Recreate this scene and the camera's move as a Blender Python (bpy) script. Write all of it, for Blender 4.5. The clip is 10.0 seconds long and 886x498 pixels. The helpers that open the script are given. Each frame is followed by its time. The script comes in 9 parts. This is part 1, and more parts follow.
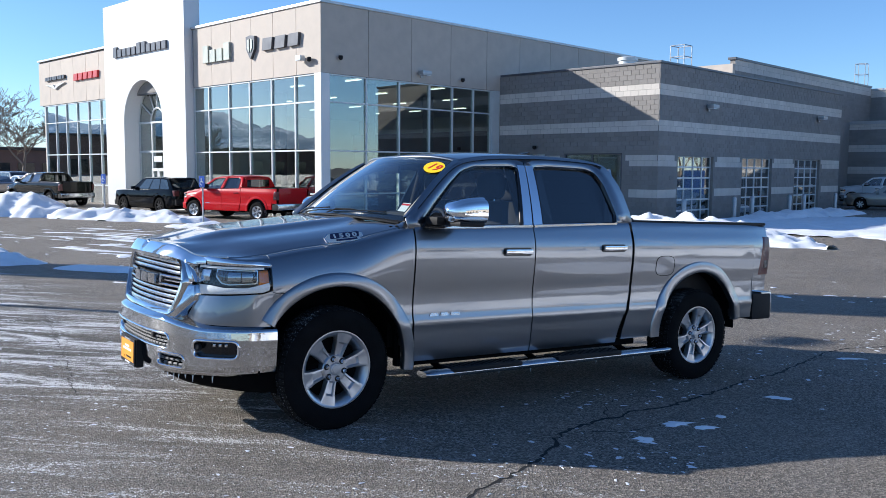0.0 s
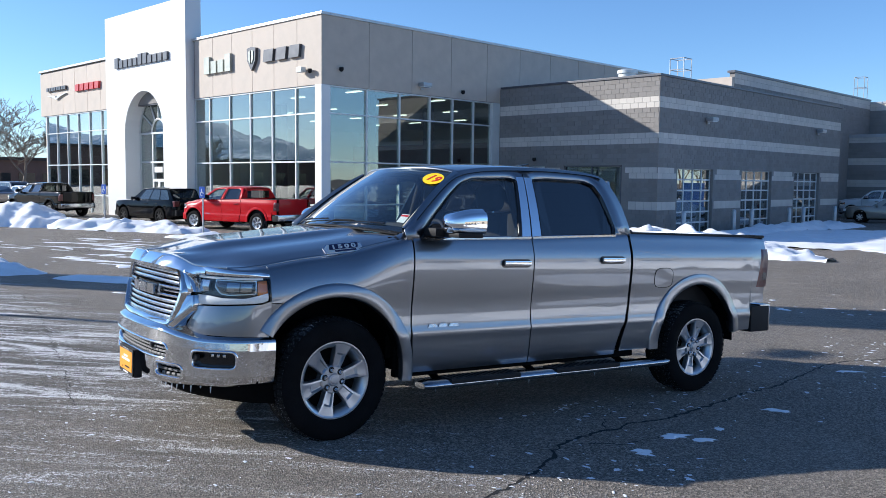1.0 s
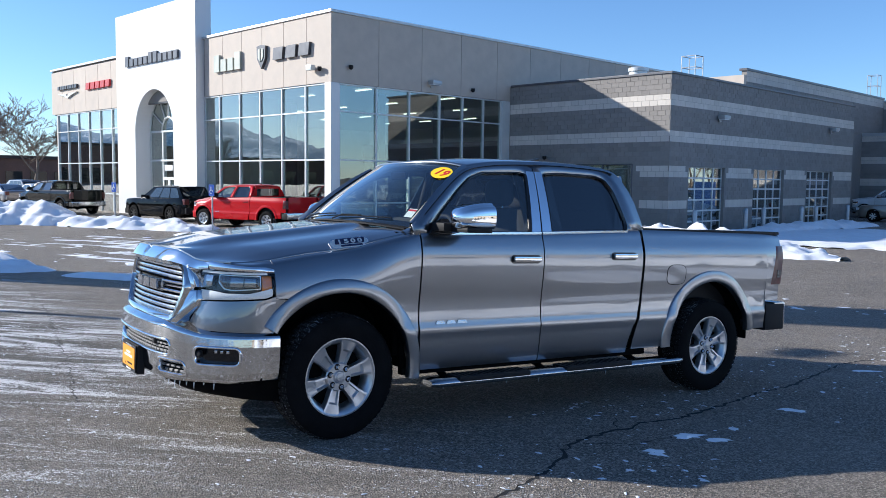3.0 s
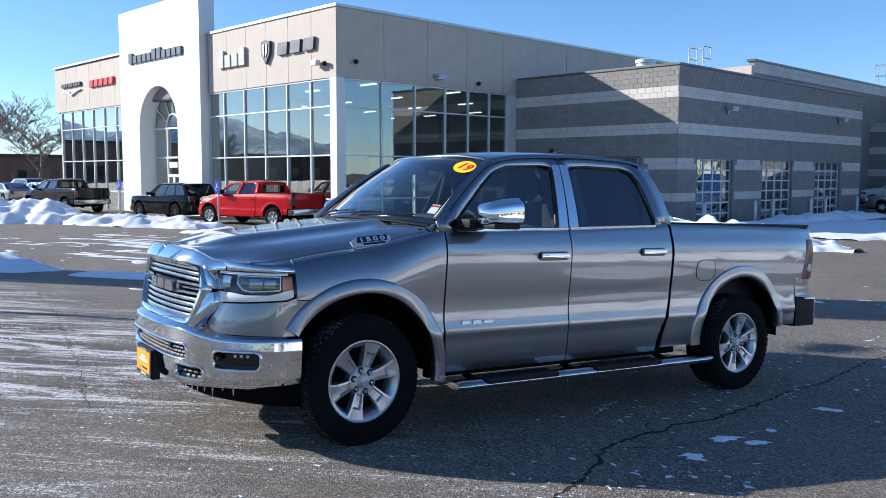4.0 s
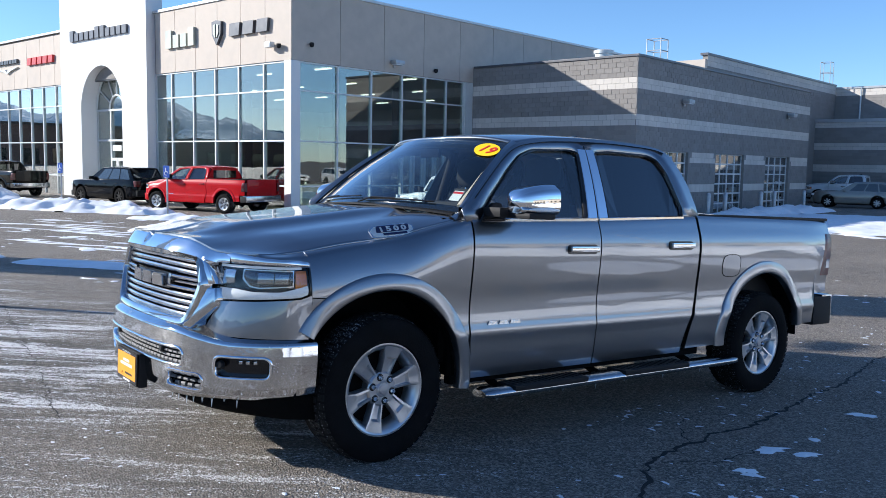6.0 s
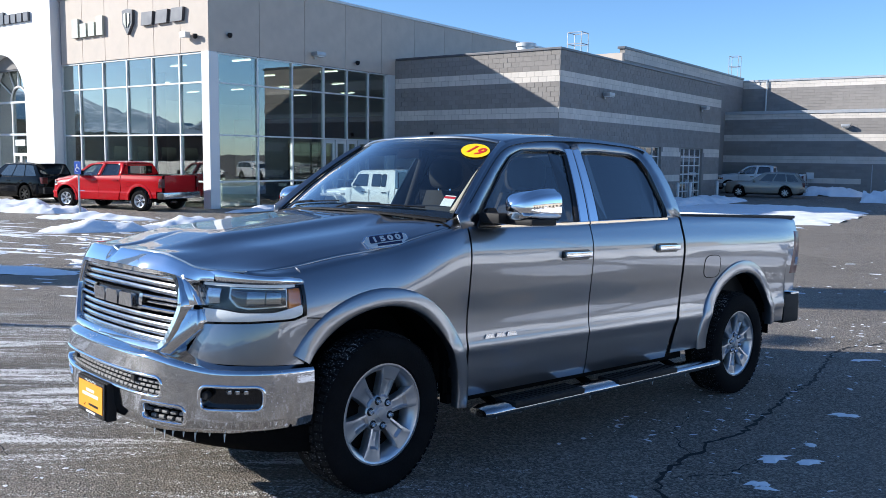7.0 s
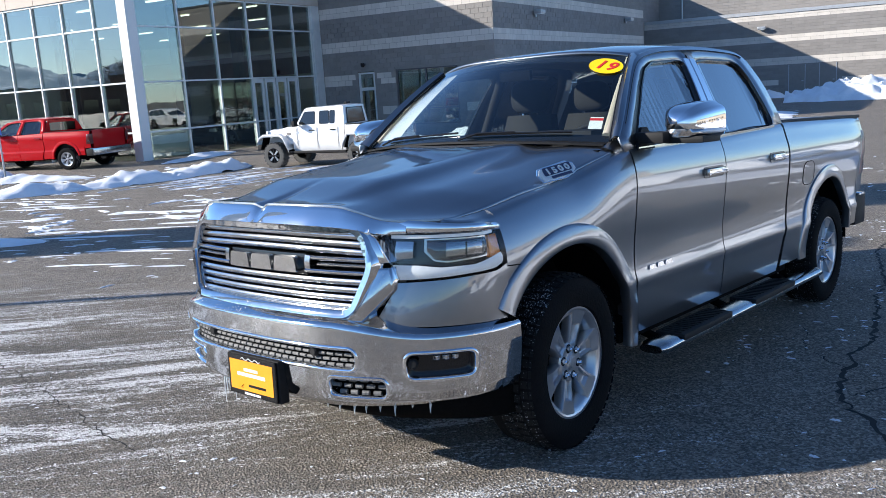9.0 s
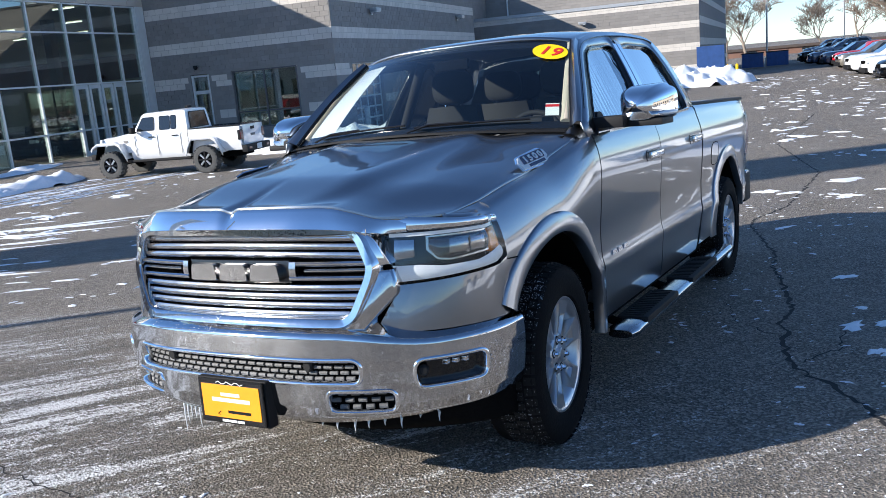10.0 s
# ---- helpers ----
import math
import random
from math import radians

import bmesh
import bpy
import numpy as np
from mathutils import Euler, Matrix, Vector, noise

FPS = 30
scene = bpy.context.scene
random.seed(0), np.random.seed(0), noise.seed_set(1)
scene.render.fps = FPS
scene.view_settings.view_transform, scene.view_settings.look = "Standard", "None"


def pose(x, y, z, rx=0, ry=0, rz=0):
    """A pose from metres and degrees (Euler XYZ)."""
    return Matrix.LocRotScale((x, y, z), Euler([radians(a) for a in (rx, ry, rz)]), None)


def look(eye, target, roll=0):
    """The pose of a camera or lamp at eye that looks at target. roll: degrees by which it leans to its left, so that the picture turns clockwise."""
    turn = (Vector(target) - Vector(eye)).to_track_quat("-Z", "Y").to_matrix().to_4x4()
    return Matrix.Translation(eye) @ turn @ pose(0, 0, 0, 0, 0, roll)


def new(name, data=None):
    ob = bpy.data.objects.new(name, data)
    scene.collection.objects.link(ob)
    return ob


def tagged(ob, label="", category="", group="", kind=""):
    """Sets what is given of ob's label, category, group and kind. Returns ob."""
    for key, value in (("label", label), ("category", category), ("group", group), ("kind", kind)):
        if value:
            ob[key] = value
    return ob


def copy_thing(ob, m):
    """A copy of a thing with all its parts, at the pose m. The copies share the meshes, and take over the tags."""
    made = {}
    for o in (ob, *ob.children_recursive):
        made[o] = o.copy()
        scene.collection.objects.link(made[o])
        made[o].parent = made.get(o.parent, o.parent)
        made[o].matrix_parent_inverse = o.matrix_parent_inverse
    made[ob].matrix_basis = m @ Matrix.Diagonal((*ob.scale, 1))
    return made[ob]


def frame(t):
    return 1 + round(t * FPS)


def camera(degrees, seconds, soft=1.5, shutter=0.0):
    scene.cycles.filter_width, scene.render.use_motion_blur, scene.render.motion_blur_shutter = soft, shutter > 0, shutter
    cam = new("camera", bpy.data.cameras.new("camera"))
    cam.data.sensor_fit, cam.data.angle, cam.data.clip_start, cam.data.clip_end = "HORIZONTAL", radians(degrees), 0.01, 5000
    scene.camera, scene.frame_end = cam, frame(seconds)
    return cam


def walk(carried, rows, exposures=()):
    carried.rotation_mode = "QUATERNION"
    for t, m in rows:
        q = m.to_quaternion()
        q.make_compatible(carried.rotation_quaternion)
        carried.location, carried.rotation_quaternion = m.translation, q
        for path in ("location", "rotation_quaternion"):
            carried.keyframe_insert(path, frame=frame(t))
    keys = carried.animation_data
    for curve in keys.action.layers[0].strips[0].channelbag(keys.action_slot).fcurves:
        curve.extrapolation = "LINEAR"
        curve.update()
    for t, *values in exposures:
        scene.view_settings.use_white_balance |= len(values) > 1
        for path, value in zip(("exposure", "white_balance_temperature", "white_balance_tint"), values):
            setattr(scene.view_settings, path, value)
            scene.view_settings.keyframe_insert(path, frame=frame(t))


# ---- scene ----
cam = camera(55.1, 10.0, 0.5)
PATH = [
    (0, (5.347, -3.622, 1.754), (3.951, -2.203, 1.567), 0.4),
    (0.5, (5.36, -3.622, 1.755), (3.961, -2.202, 1.586), 0.5),
    (1, (5.362, -3.625, 1.753), (3.964, -2.204, 1.593), 0.6),
    (1.5, (5.351, -3.606, 1.745), (3.955, -2.183, 1.588), 0.6),
    (2, (5.349, -3.601, 1.725), (3.949, -2.182, 1.574), 0.7),
    (2.5, (5.346, -3.575, 1.717), (3.936, -2.165, 1.56), 0.9),
    (4, (5.023, -3.472, 1.715), (3.603, -2.075, 1.54), 0.1),
    (4.5, (4.874, -3.438, 1.701), (3.462, -2.034, 1.517), 0.2),
    (5, (4.665, -3.317, 1.7), (3.268, -1.9, 1.501), 0.4),
    (5.5, (4.489, -3.314, 1.694), (3.096, -1.896, 1.475), 0.8),
    (5.7, (4.401, -3.355, 1.669), (3.035, -1.909, 1.459), 1.1),
    (6.8, (3.774, -3.397, 1.703), (2.56, -1.822, 1.494), 0.4),
    (7, (3.666, -3.385, 1.724), (2.498, -1.776, 1.51), 0.7),
    (7.5, (3.397, -3.463, 1.703), (2.335, -1.79, 1.438), 0.5),
    (8, (3.068, -3.627, 1.735), (2.062, -1.935, 1.383), -2.5),
    (8.5, (2.711, -3.652, 1.704), (1.708, -1.961, 1.338), -3.6),
    (9, (2.374, -3.687, 1.722), (1.375, -1.996, 1.343), -3.6),
    (9.5, (2.039, -3.788, 1.741), (1.295, -1.975, 1.34), -3.1),
    (10, (1.703, -3.765, 1.716), (1.051, -1.919, 1.308), -5.2),
]
walk(cam, [(t, look(eye, aim, roll)) for t, eye, aim, roll in PATH], [(0, 0.66, 5860, 9), (5, 0.72, 5860, 9), (7.5, 0.82, 5980, 9), (10, 0.87, 6100, 9)])

# ---- light: a low winter sun in a clear sky ----
SUN_WAY = Vector((1.0, 0.67, -0.524)).normalized()
world = bpy.data.worlds.new("winter_sky")
scene.world = world
world.use_nodes = True
wn = world.node_tree.nodes
sky = wn.new("ShaderNodeTexSky")
sky.sky_type = "NISHITA"
sky.sun_disc = False
sky.sun_elevation = math.asin(-SUN_WAY.z)
sky.sun_rotation = math.atan2(-SUN_WAY.x, -SUN_WAY.y)
sky.altitude = 1300
sky.air_density = 1.0
sky.dust_density = 0.3
sky.ozone_density = 5.0
world.node_tree.links.new(sky.outputs[0], wn["Background"].inputs[0])
wn["Background"].inputs[1].default_value = 0.108
sun_data = bpy.data.lights.new("sun", "SUN")
sun_data.energy, sun_data.angle, sun_data.color = 4.8, radians(0.53), (1.0, 0.91, 0.79)
sun = new("sun", sun_data)
sun.rotation_euler = SUN_WAY.to_track_quat("-Z", "Y").to_euler()


# ---- materials ----
def mat(name, base, rough=0.5, metal=0.0, var=0.12, scale=4.0, bump=0.0, bscale=60.0, coat=0.0, tone=None, spec=None):
    """A surface with broad and fine mottling, uneven gloss and fine relief."""
    m = bpy.data.materials.new(name)
    m.use_nodes = True
    n, l = m.node_tree.nodes, m.node_tree.links
    p = n["Principled BSDF"]
    tc = n.new("ShaderNodeTexCoord")
    big, fine = n.new("ShaderNodeTexNoise"), n.new("ShaderNodeTexNoise")
    big.inputs["Scale"].default_value, big.inputs["Detail"].default_value = scale, 5
    fine.inputs["Scale"].default_value, fine.inputs["Detail"].default_value = bscale, 3
    for x in (big, fine):
        l.new(tc.outputs["Object"], x.inputs["Vector"])
    mix = n.new("ShaderNodeMix")
    mix.data_type = "RGBA"
    dark = [c * (1 - var) for c in base]
    light = tone if tone else [min(1, c * (1 + var)) for c in base]
    mix.inputs["A"].default_value, mix.inputs["B"].default_value = (*dark, 1), (*light, 1)
    add = n.new("ShaderNodeMath")
    add.operation = "MULTIPLY_ADD"
    l.new(fine.outputs[0], add.inputs[0])
    add.inputs[1].default_value = 0.35
    l.new(big.outputs[0], add.inputs[2])
    ramp = n.new("ShaderNodeMapRange")
    ramp.inputs[1].default_value, ramp.inputs[2].default_value = 0.4, 0.95
    l.new(add.outputs[0], ramp.inputs[0])
    l.new(ramp.outputs[0], mix.inputs["Factor"])
    l.new(mix.outputs["Result"], p.inputs["Base Color"])
    rr = n.new("ShaderNodeMapRange")
    rr.inputs[3].default_value, rr.inputs[4].default_value = max(0.0, rough * 0.8), min(1, rough * 1.2)
    l.new(big.outputs[0], rr.inputs[0])
    l.new(rr.outputs[0], p.inputs["Roughness"])
    p.inputs["Metallic"].default_value = metal
    p.inputs["Coat Weight"].default_value = coat
    p.inputs["Coat Roughness"].default_value = 0.03
    if spec is not None:
        p.inputs["Specular IOR Level"].default_value = spec
    if bump:
        b = n.new("ShaderNodeBump")
        b.inputs["Strength"].default_value, b.inputs["Distance"].default_value = min(1, bump), 0.01
        l.new(fine.outputs[0], b.inputs["Height"])
        l.new(b.outputs[0], p.inputs["Normal"])
    return m


def piece_mat(name, base, spread=0.15, rough=0.85, bump=0.4, bscale=25.0, island=False):
    """As mat(), with each piece a little lighter or darker than the next."""
    m = mat(name, base, rough, var=0.1, scale=1.5, bump=bump, bscale=bscale)
    n, l = m.node_tree.nodes, m.node_tree.links
    p = n["Principled BSDF"]
    src = p.inputs["Base Color"].links[0].from_socket
    hsv = n.new("ShaderNodeHueSaturation")
    r = n.new("ShaderNodeMapRange")
    r.inputs[3].default_value, r.inputs[4].default_value = 1 - spread, 1 + spread
    if island:
        l.new(n.new("ShaderNodeNewGeometry").outputs["Random Per Island"], r.inputs[0])
    else:
        l.new(n.new("ShaderNodeObjectInfo").outputs["Random"], r.inputs[0])
    l.new(r.outputs[0], hsv.inputs["Value"])
    l.new(src, hsv.inputs["Color"])
    l.new(hsv.outputs[0], p.inputs["Base Color"])
    return m


def glass_mat(name, tint=(0.5, 0.6, 0.6), gloss=1.0, rough=0.0, ior=1.5, wave=0.0):
    """A thin pane: clear with a tint, and a mirror by Fresnel."""
    m = bpy.data.materials.new(name)
    m.use_nodes = True
    n, l = m.node_tree.nodes, m.node_tree.links
    n.remove(n["Principled BSDF"])
    t, g, mx, f, pw, sc = (n.new("ShaderNode" + k) for k in ("BsdfTransparent", "BsdfGlossy", "MixShader", "LayerWeight", "Math", "Math"))
    t.inputs[0].default_value = (*tint, 1)
    g.inputs["Roughness"].default_value = rough
    f0 = ((ior - 1) / (ior + 1)) ** 2
    f.inputs["Blend"].default_value = 0.5
    pw.operation, sc.operation = "POWER", "MULTIPLY_ADD"
    pw.inputs[1].default_value = 5.0
    sc.inputs[1].default_value, sc.inputs[2].default_value = 1 - f0, f0
    l.new(f.outputs["Facing"], pw.inputs[0])
    l.new(pw.outputs[0], sc.inputs[0])
    if wave:
        tc, nz, b = n.new("ShaderNodeTexCoord"), n.new("ShaderNodeTexNoise"), n.new("ShaderNodeBump")
        nz.inputs["Scale"].default_value = 0.9
        b.inputs["Strength"].default_value, b.inputs["Distance"].default_value = wave, 0.02
        l.new(tc.outputs["Object"], nz.inputs["Vector"])
        l.new(nz.outputs[0], b.inputs["Height"])
        l.new(b.outputs[0], g.inputs["Normal"])
    k = n.new("ShaderNodeMath")
    k.operation, k.use_clamp = "MULTIPLY", True
    k.inputs[1].default_value = gloss
    l.new(sc.outputs[0], k.inputs[0])
    l.new(k.outputs[0], mx.inputs[0])
    l.new(t.outputs[0], mx.inputs[1])
    l.new(g.outputs[0], mx.inputs[2])
    l.new(mx.outputs[0], n["Material Output"].inputs[0])
    return m


def glow_mat(name, colour, strength):
    m = mat(name, colour, 0.5)
    p = m.node_tree.nodes["Principled BSDF"]
    p.inputs["Emission Color"].default_value = (*colour, 1)
    p.inputs["Emission Strength"].default_value = strength
    return m


def asphalt_mat():
    """Grey weathered asphalt: stones, patches, salt and frost streaks, damp spots."""
    m = bpy.data.materials.new("asphalt")
    m.use_nodes = True
    n, l = m.node_tree.nodes, m.node_tree.links
    p = n["Principled BSDF"]
    tc = n.new("ShaderNodeTexCoord")

    def noise_at(s, detail=4, dist=0.0, vec=None, rough=0.55):
        x = n.new("ShaderNodeTexNoise")
        x.inputs["Scale"].default_value, x.inputs["Detail"].default_value = s, detail
        x.inputs["Distortion"].default_value, x.inputs["Roughness"].default_value = dist, rough
        l.new(vec if vec else tc.outputs["Object"], x.inputs["Vector"])
        return x.outputs[0]

    def ramp(src, a, b, c0=0.0, c1=1.0):
        x = n.new("ShaderNodeMapRange")
        x.inputs[1].default_value, x.inputs[2].default_value = a, b
        x.inputs[3].default_value, x.inputs[4].default_value = c0, c1
        l.new(src, x.inputs[0])
        return x.outputs[0]

    def math_node(op, a, b):
        x = n.new("ShaderNodeMath")
        x.operation = op
        for i, v in enumerate((a, b)):
            if isinstance(v, (int, float)):
                x.inputs[i].default_value = v
            else:
                l.new(v, x.inputs[i])
        return x.outputs[0]

    def mixed(a, b, fac):
        x = n.new("ShaderNodeMix")
        x.data_type = "RGBA"
        for key, v in (("A", a), ("B", b)):
            if isinstance(v, tuple):
                x.inputs[key].default_value = (*v, 1)
            else:
                l.new(v, x.inputs[key])
        l.new(fac, x.inputs["Factor"])
        return x.outputs["Result"]

    stones = n.new("ShaderNodeTexVoronoi")
    stones.inputs["Scale"].default_value = 80
    l.new(tc.outputs["Object"], stones.inputs["Vector"])
    stone_tone = ramp(stones.outputs["Color"], 0.25, 0.95)
    grey = mixed((0.02, 0.018, 0.015), (0.62, 0.535, 0.435), math_node("POWER", stone_tone, 1.5))
    grey = mixed(grey, (0.21, 0.182, 0.15), math_node("ADD", 0.36, 0.0))
    grey = mixed(grey, (0.32, 0.277, 0.228), ramp(noise_at(0.35, 6), 0.38, 0.75, 0.0, 0.4))
    grey = mixed(grey, (0.68, 0.65, 0.6), ramp(noise_at(260, 2, 0, None, 0.7), 0.6, 0.7, 0.0, 0.75))
    grey = mixed(grey, (0.015, 0.014, 0.012), ramp(noise_at(200, 2, 0.4, None, 0.7), 0.58, 0.7, 0.0, 0.8))
    sep = n.new("ShaderNodeSeparateXYZ")
    l.new(tc.outputs["Object"], sep.inputs[0])
    # frost and salt: long streaks along the driving direction, broken up
    mp = n.new("ShaderNodeMapping")
    mp.vector_type = "TEXTURE"
    mp.inputs["Scale"].default_value = (2.6, 0.42, 1)
    mp.inputs["Rotation"].default_value = (0, 0, radians(38))
    l.new(tc.outputs["Object"], mp.inputs["Vector"])
    streak = ramp(noise_at(1.3, 10, 0.6, mp.outputs[0], 0.78), 0.4, 0.66)
    # the frost lies on the sunny apron in front of the parked pickup and thins out away from it
    near_y = math_node("MULTIPLY", ramp(sep.outputs[1], -0.2, 2.6, 1.0, 0.3), ramp(sep.outputs[1], -3.4, -1.4, 0.5, 1.0))
    near_x = ramp(sep.outputs[0], -3.0, 2.4, 1.0, 0.42)
    lie = math_node("MULTIPLY", streak, math_node("MULTIPLY", near_y, near_x))
    # it clings to the stones in crisp specks, thickest in the middle of a streak
    speck = math_node("ADD", noise_at(48, 6, 0.5, None, 0.85), math_node("MULTIPLY", lie, 0.39))
    frost = ramp(speck, 0.66, 0.7, 0.0, 0.95)
    # melt water darkens the asphalt round the frost
    grey = mixed(grey, (0.03, 0.028, 0.025), ramp(math_node("MULTIPLY", near_y, math_node("MULTIPLY", near_x, noise_at(1.1, 5, 0.4, mp.outputs[0]))), 0.2, 0.6, 0.0, 0.6))
    col = mixed(grey, (0.78, 0.77, 0.76), frost)
    damp = ramp(noise_at(0.8, 4), 0.62, 0.78, 0.0, 0.25)
    col = mixed(col, (0.06, 0.06, 0.062), damp)
    l.new(col, p.inputs["Base Color"])
    l.new(ramp(noise_at(2.2, 4), 0.3, 0.7, 0.62, 0.92), p.inputs["Roughness"])
    p.inputs["Specular IOR Level"].default_value = 0.35
    b = n.new("ShaderNodeBump")
    b.inputs["Strength"].default_value, b.inputs["Distance"].default_value = 1.0, 0.013
    hgt = math_node("ADD", stones.outputs["Distance"], math_node("MULTIPLY", noise_at(55, 5, 0, None, 0.8), 0.9))
    l.new(hgt, b.inputs["Height"])
    l.new(b.outputs[0], p.inputs["Normal"])
    return m


M = {}
M["asphalt"] = asphalt_mat()
M["snow"] = mat("snow", (0.82, 0.84, 0.87), 0.75, var=0.08, scale=2.5, bump=0.8, bscale=16)
M["panel"] = piece_mat("warm_grey_facade_panel", (0.49, 0.425, 0.36), 0.03, 0.7, 0.06, 40)
M["white_panel"] = mat("white_tower_panel", (0.72, 0.72, 0.71), 0.45, var=0.03, scale=0.6, bump=0.03)
M["coping"] = mat("metal_coping", (0.5, 0.5, 0.5), 0.4, metal=0.5, var=0.08)
M["dark_coping"] = mat("dark_metal_coping", (0.12, 0.12, 0.13), 0.4, metal=0.4, var=0.1)
M["joint"] = mat("mortar_joint", (0.25, 0.235, 0.22), 0.95, var=0.1)
M["block"] = piece_mat("split_face_grey_block", (0.245, 0.23, 0.216), 0.07, 0.92, 1.0, 18, island=True)
M["pale_block"] = piece_mat("smooth_cream_block", (0.6, 0.555, 0.5), 0.05, 0.85, 0.3, 30, island=True)
M["glazing"] = glass_mat("showroom_glazing", (0.66, 0.75, 0.72), 5.0, 0.0, 1.5, 0.06)
M["clear_pane"] = glass_mat("clear_pane", (0.62, 0.7, 0.69), 5.0)
M["alu"] = mat("white_aluminium", (0.62, 0.65, 0.65), 0.4, metal=0.2, var=0.06)
M["steel"] = mat("galvanised_steel", (0.45, 0.46, 0.47), 0.45, metal=0.7, var=0.15)
M["black_plastic"] = mat("black_plastic", (0.014, 0.014, 0.015), 0.6, var=0.2, bump=0.1, bscale=150, spec=0.2)
M["interior_wall"] = mat("showroom_plaster", (0.62, 0.57, 0.43), 0.8, var=0.05)
M["interior_floor"] = mat("showroom_tile", (0.3, 0.28, 0.25), 0.25, var=0.1)
M["dark_furniture"] = mat("dark_furniture", (0.03, 0.03, 0.035), 0.5, var=0.2)
M["lamp_glow"] = glow_mat("ceiling_lamp_glow", (1.0, 0.95, 0.82), 2.2)
M["grey_sign"] = mat("grey_sign_metal", (0.11, 0.11, 0.115), 0.35, metal=0.5, var=0.1)
M["pale_sign"] = mat("pale_green_grey_sign", (0.38, 0.4, 0.35), 0.4, metal=0.2, var=0.1)
M["red_sign"] = mat("red_sign", (0.5, 0.03, 0.03), 0.4, var=0.1)
M["bark"] = mat("winter_bark", (0.24, 0.19, 0.15), 0.95, var=0.3, scale=2, bump=0.6, bscale=20)


# ---- mesh helpers ----
def bm_box(bm, lo, hi, bevel=0.0):
    vs = [bm.verts.new((x, y, z)) for x in (lo[0], hi[0]) for y in (lo[1], hi[1]) for z in (lo[2], hi[2])]
    fs = [(0, 1, 3, 2), (4, 6, 7, 5), (0, 4, 5, 1), (2, 3, 7, 6), (0, 2, 6, 4), (1, 5, 7, 3)]
    faces = [bm.faces.new([vs[i] for i in f]) for f in fs]
    if bevel:
        edges = list({e for f in faces for e in f.edges})
        bmesh.ops.bevel(bm, geom=edges, offset=bevel, segments=2, affect="EDGES", profile=0.7)
    return bm


def bm_tube(bm, pts, r, seg=10, caps=True):
    """A round bar along points; r is one radius or one for each point."""
    pts = [Vector(p) for p in pts]
    rs = r if isinstance(r, (list, tuple)) else [r] * len(pts)
    rings, side = [], None
    for i, p in enumerate(pts):
        way = (pts[min(i + 1, len(pts) - 1)] - pts[max(i - 1, 0)]).normalized()
        if side is None:
            side = way.cross(Vector((0, 0, 1)))
            if side.length < 1e-3:
                side = Vector((1, 0, 0))
        side = (side - way * side.dot(way)).normalized()
        up = way.cross(side)
        rings.append([bm.verts.new(p + rs[i] * (math.cos(a) * side + math.sin(a) * up)) for a in (math.tau * k / seg for k in range(seg))])
    for a, b in zip(rings, rings[1:]):
        for k in range(seg):
            bm.faces.new((a[k], a[(k + 1) % seg], b[(k + 1) % seg], b[k]))
    if caps:
        bm.faces.new(rings[0][::-1])
        bm.faces.new(rings[-1])
    return bm


def bm_grid(bm, P, close_u=False):
    """A sheet through a table of points."""
    V = [[bm.verts.new(p) for p in row] for row in P]
    n = len(V)
    for i in range(n if close_u else n - 1):
        a, b = V[i], V[(i + 1) % n]
        for j in range(len(a) - 1):
            bm.faces.new((a[j], a[j + 1], b[j + 1], b[j]))
    return V


def bm_lathe(bm, profile, seg=48, axis="y"):
    """A turned form: profile of (along, radius) about the axis."""
    rings = []
    for k in range(seg):
        a = math.tau * k / seg
        if axis == "y":
            rings.append([(r * math.cos(a), u, r * math.sin(a)) for u, r in profile])
        else:
            rings.append([(r * math.cos(a), r * math.sin(a), u) for u, r in profile])
    bm_grid(bm, rings, close_u=True)
    return bm


def bm_prism(bm, outline, depth, place):
    """An outline in a plane, pushed through by depth; place(u, v, d) gives the point."""
    a = [bm.verts.new(place(u, v, 0)) for u, v in outline]
    b = [bm.verts.new(place(u, v, depth)) for u, v in outline]
    bm.faces.new(a)
    bm.faces.new(b[::-1])
    n = len(a)
    for i in range(n):
        bm.faces.new((a[i], b[i], b[(i + 1) % n], a[(i + 1) % n]))
    return bm


def link(name, bm, material, parent=None, label="", smooth=False, thick=0.0, m=None):
    """A bmesh as one mesh object."""
    bmesh.ops.recalc_face_normals(bm, faces=bm.faces)
    me = bpy.data.meshes.new(name)
    bm.to_mesh(me)
    bm.free()
    me.materials.append(material)
    if smooth:
        for f in me.polygons:
            f.use_smooth = True
        me.set_sharp_from_angle(angle=radians(smooth if smooth is not True else 40))
    ob = new(name, me)
    if parent is not None:
        ob.parent = parent
    if m is not None:
        ob.matrix_basis = m
    if label:
        ob["label"] = label
    if thick:
        s = ob.modifiers.new("thickness", "SOLIDIFY")
        s.thickness, s.offset = thick, -1
    return ob


def part(name, bm, material, parent, label="", smooth=False, thick=0.0, m=None):
    return link(name, bm, material, parent, label, smooth, thick, m)


def boxed(name, lo, hi, material, parent=None, bevel=0.0, label=""):
    return link(name, bm_box(bmesh.new(), lo, hi, bevel), material, parent, label)


def thing(name, label, category, m=None, group="", kind=""):
    ob = new(name)
    if m is not None:
        ob.matrix_basis = m
    return tagged(ob, label, category, group, kind)


def smooth01(t):
    t = max(0.0, min(1.0, t))
    return t * t * (3 - 2 * t)


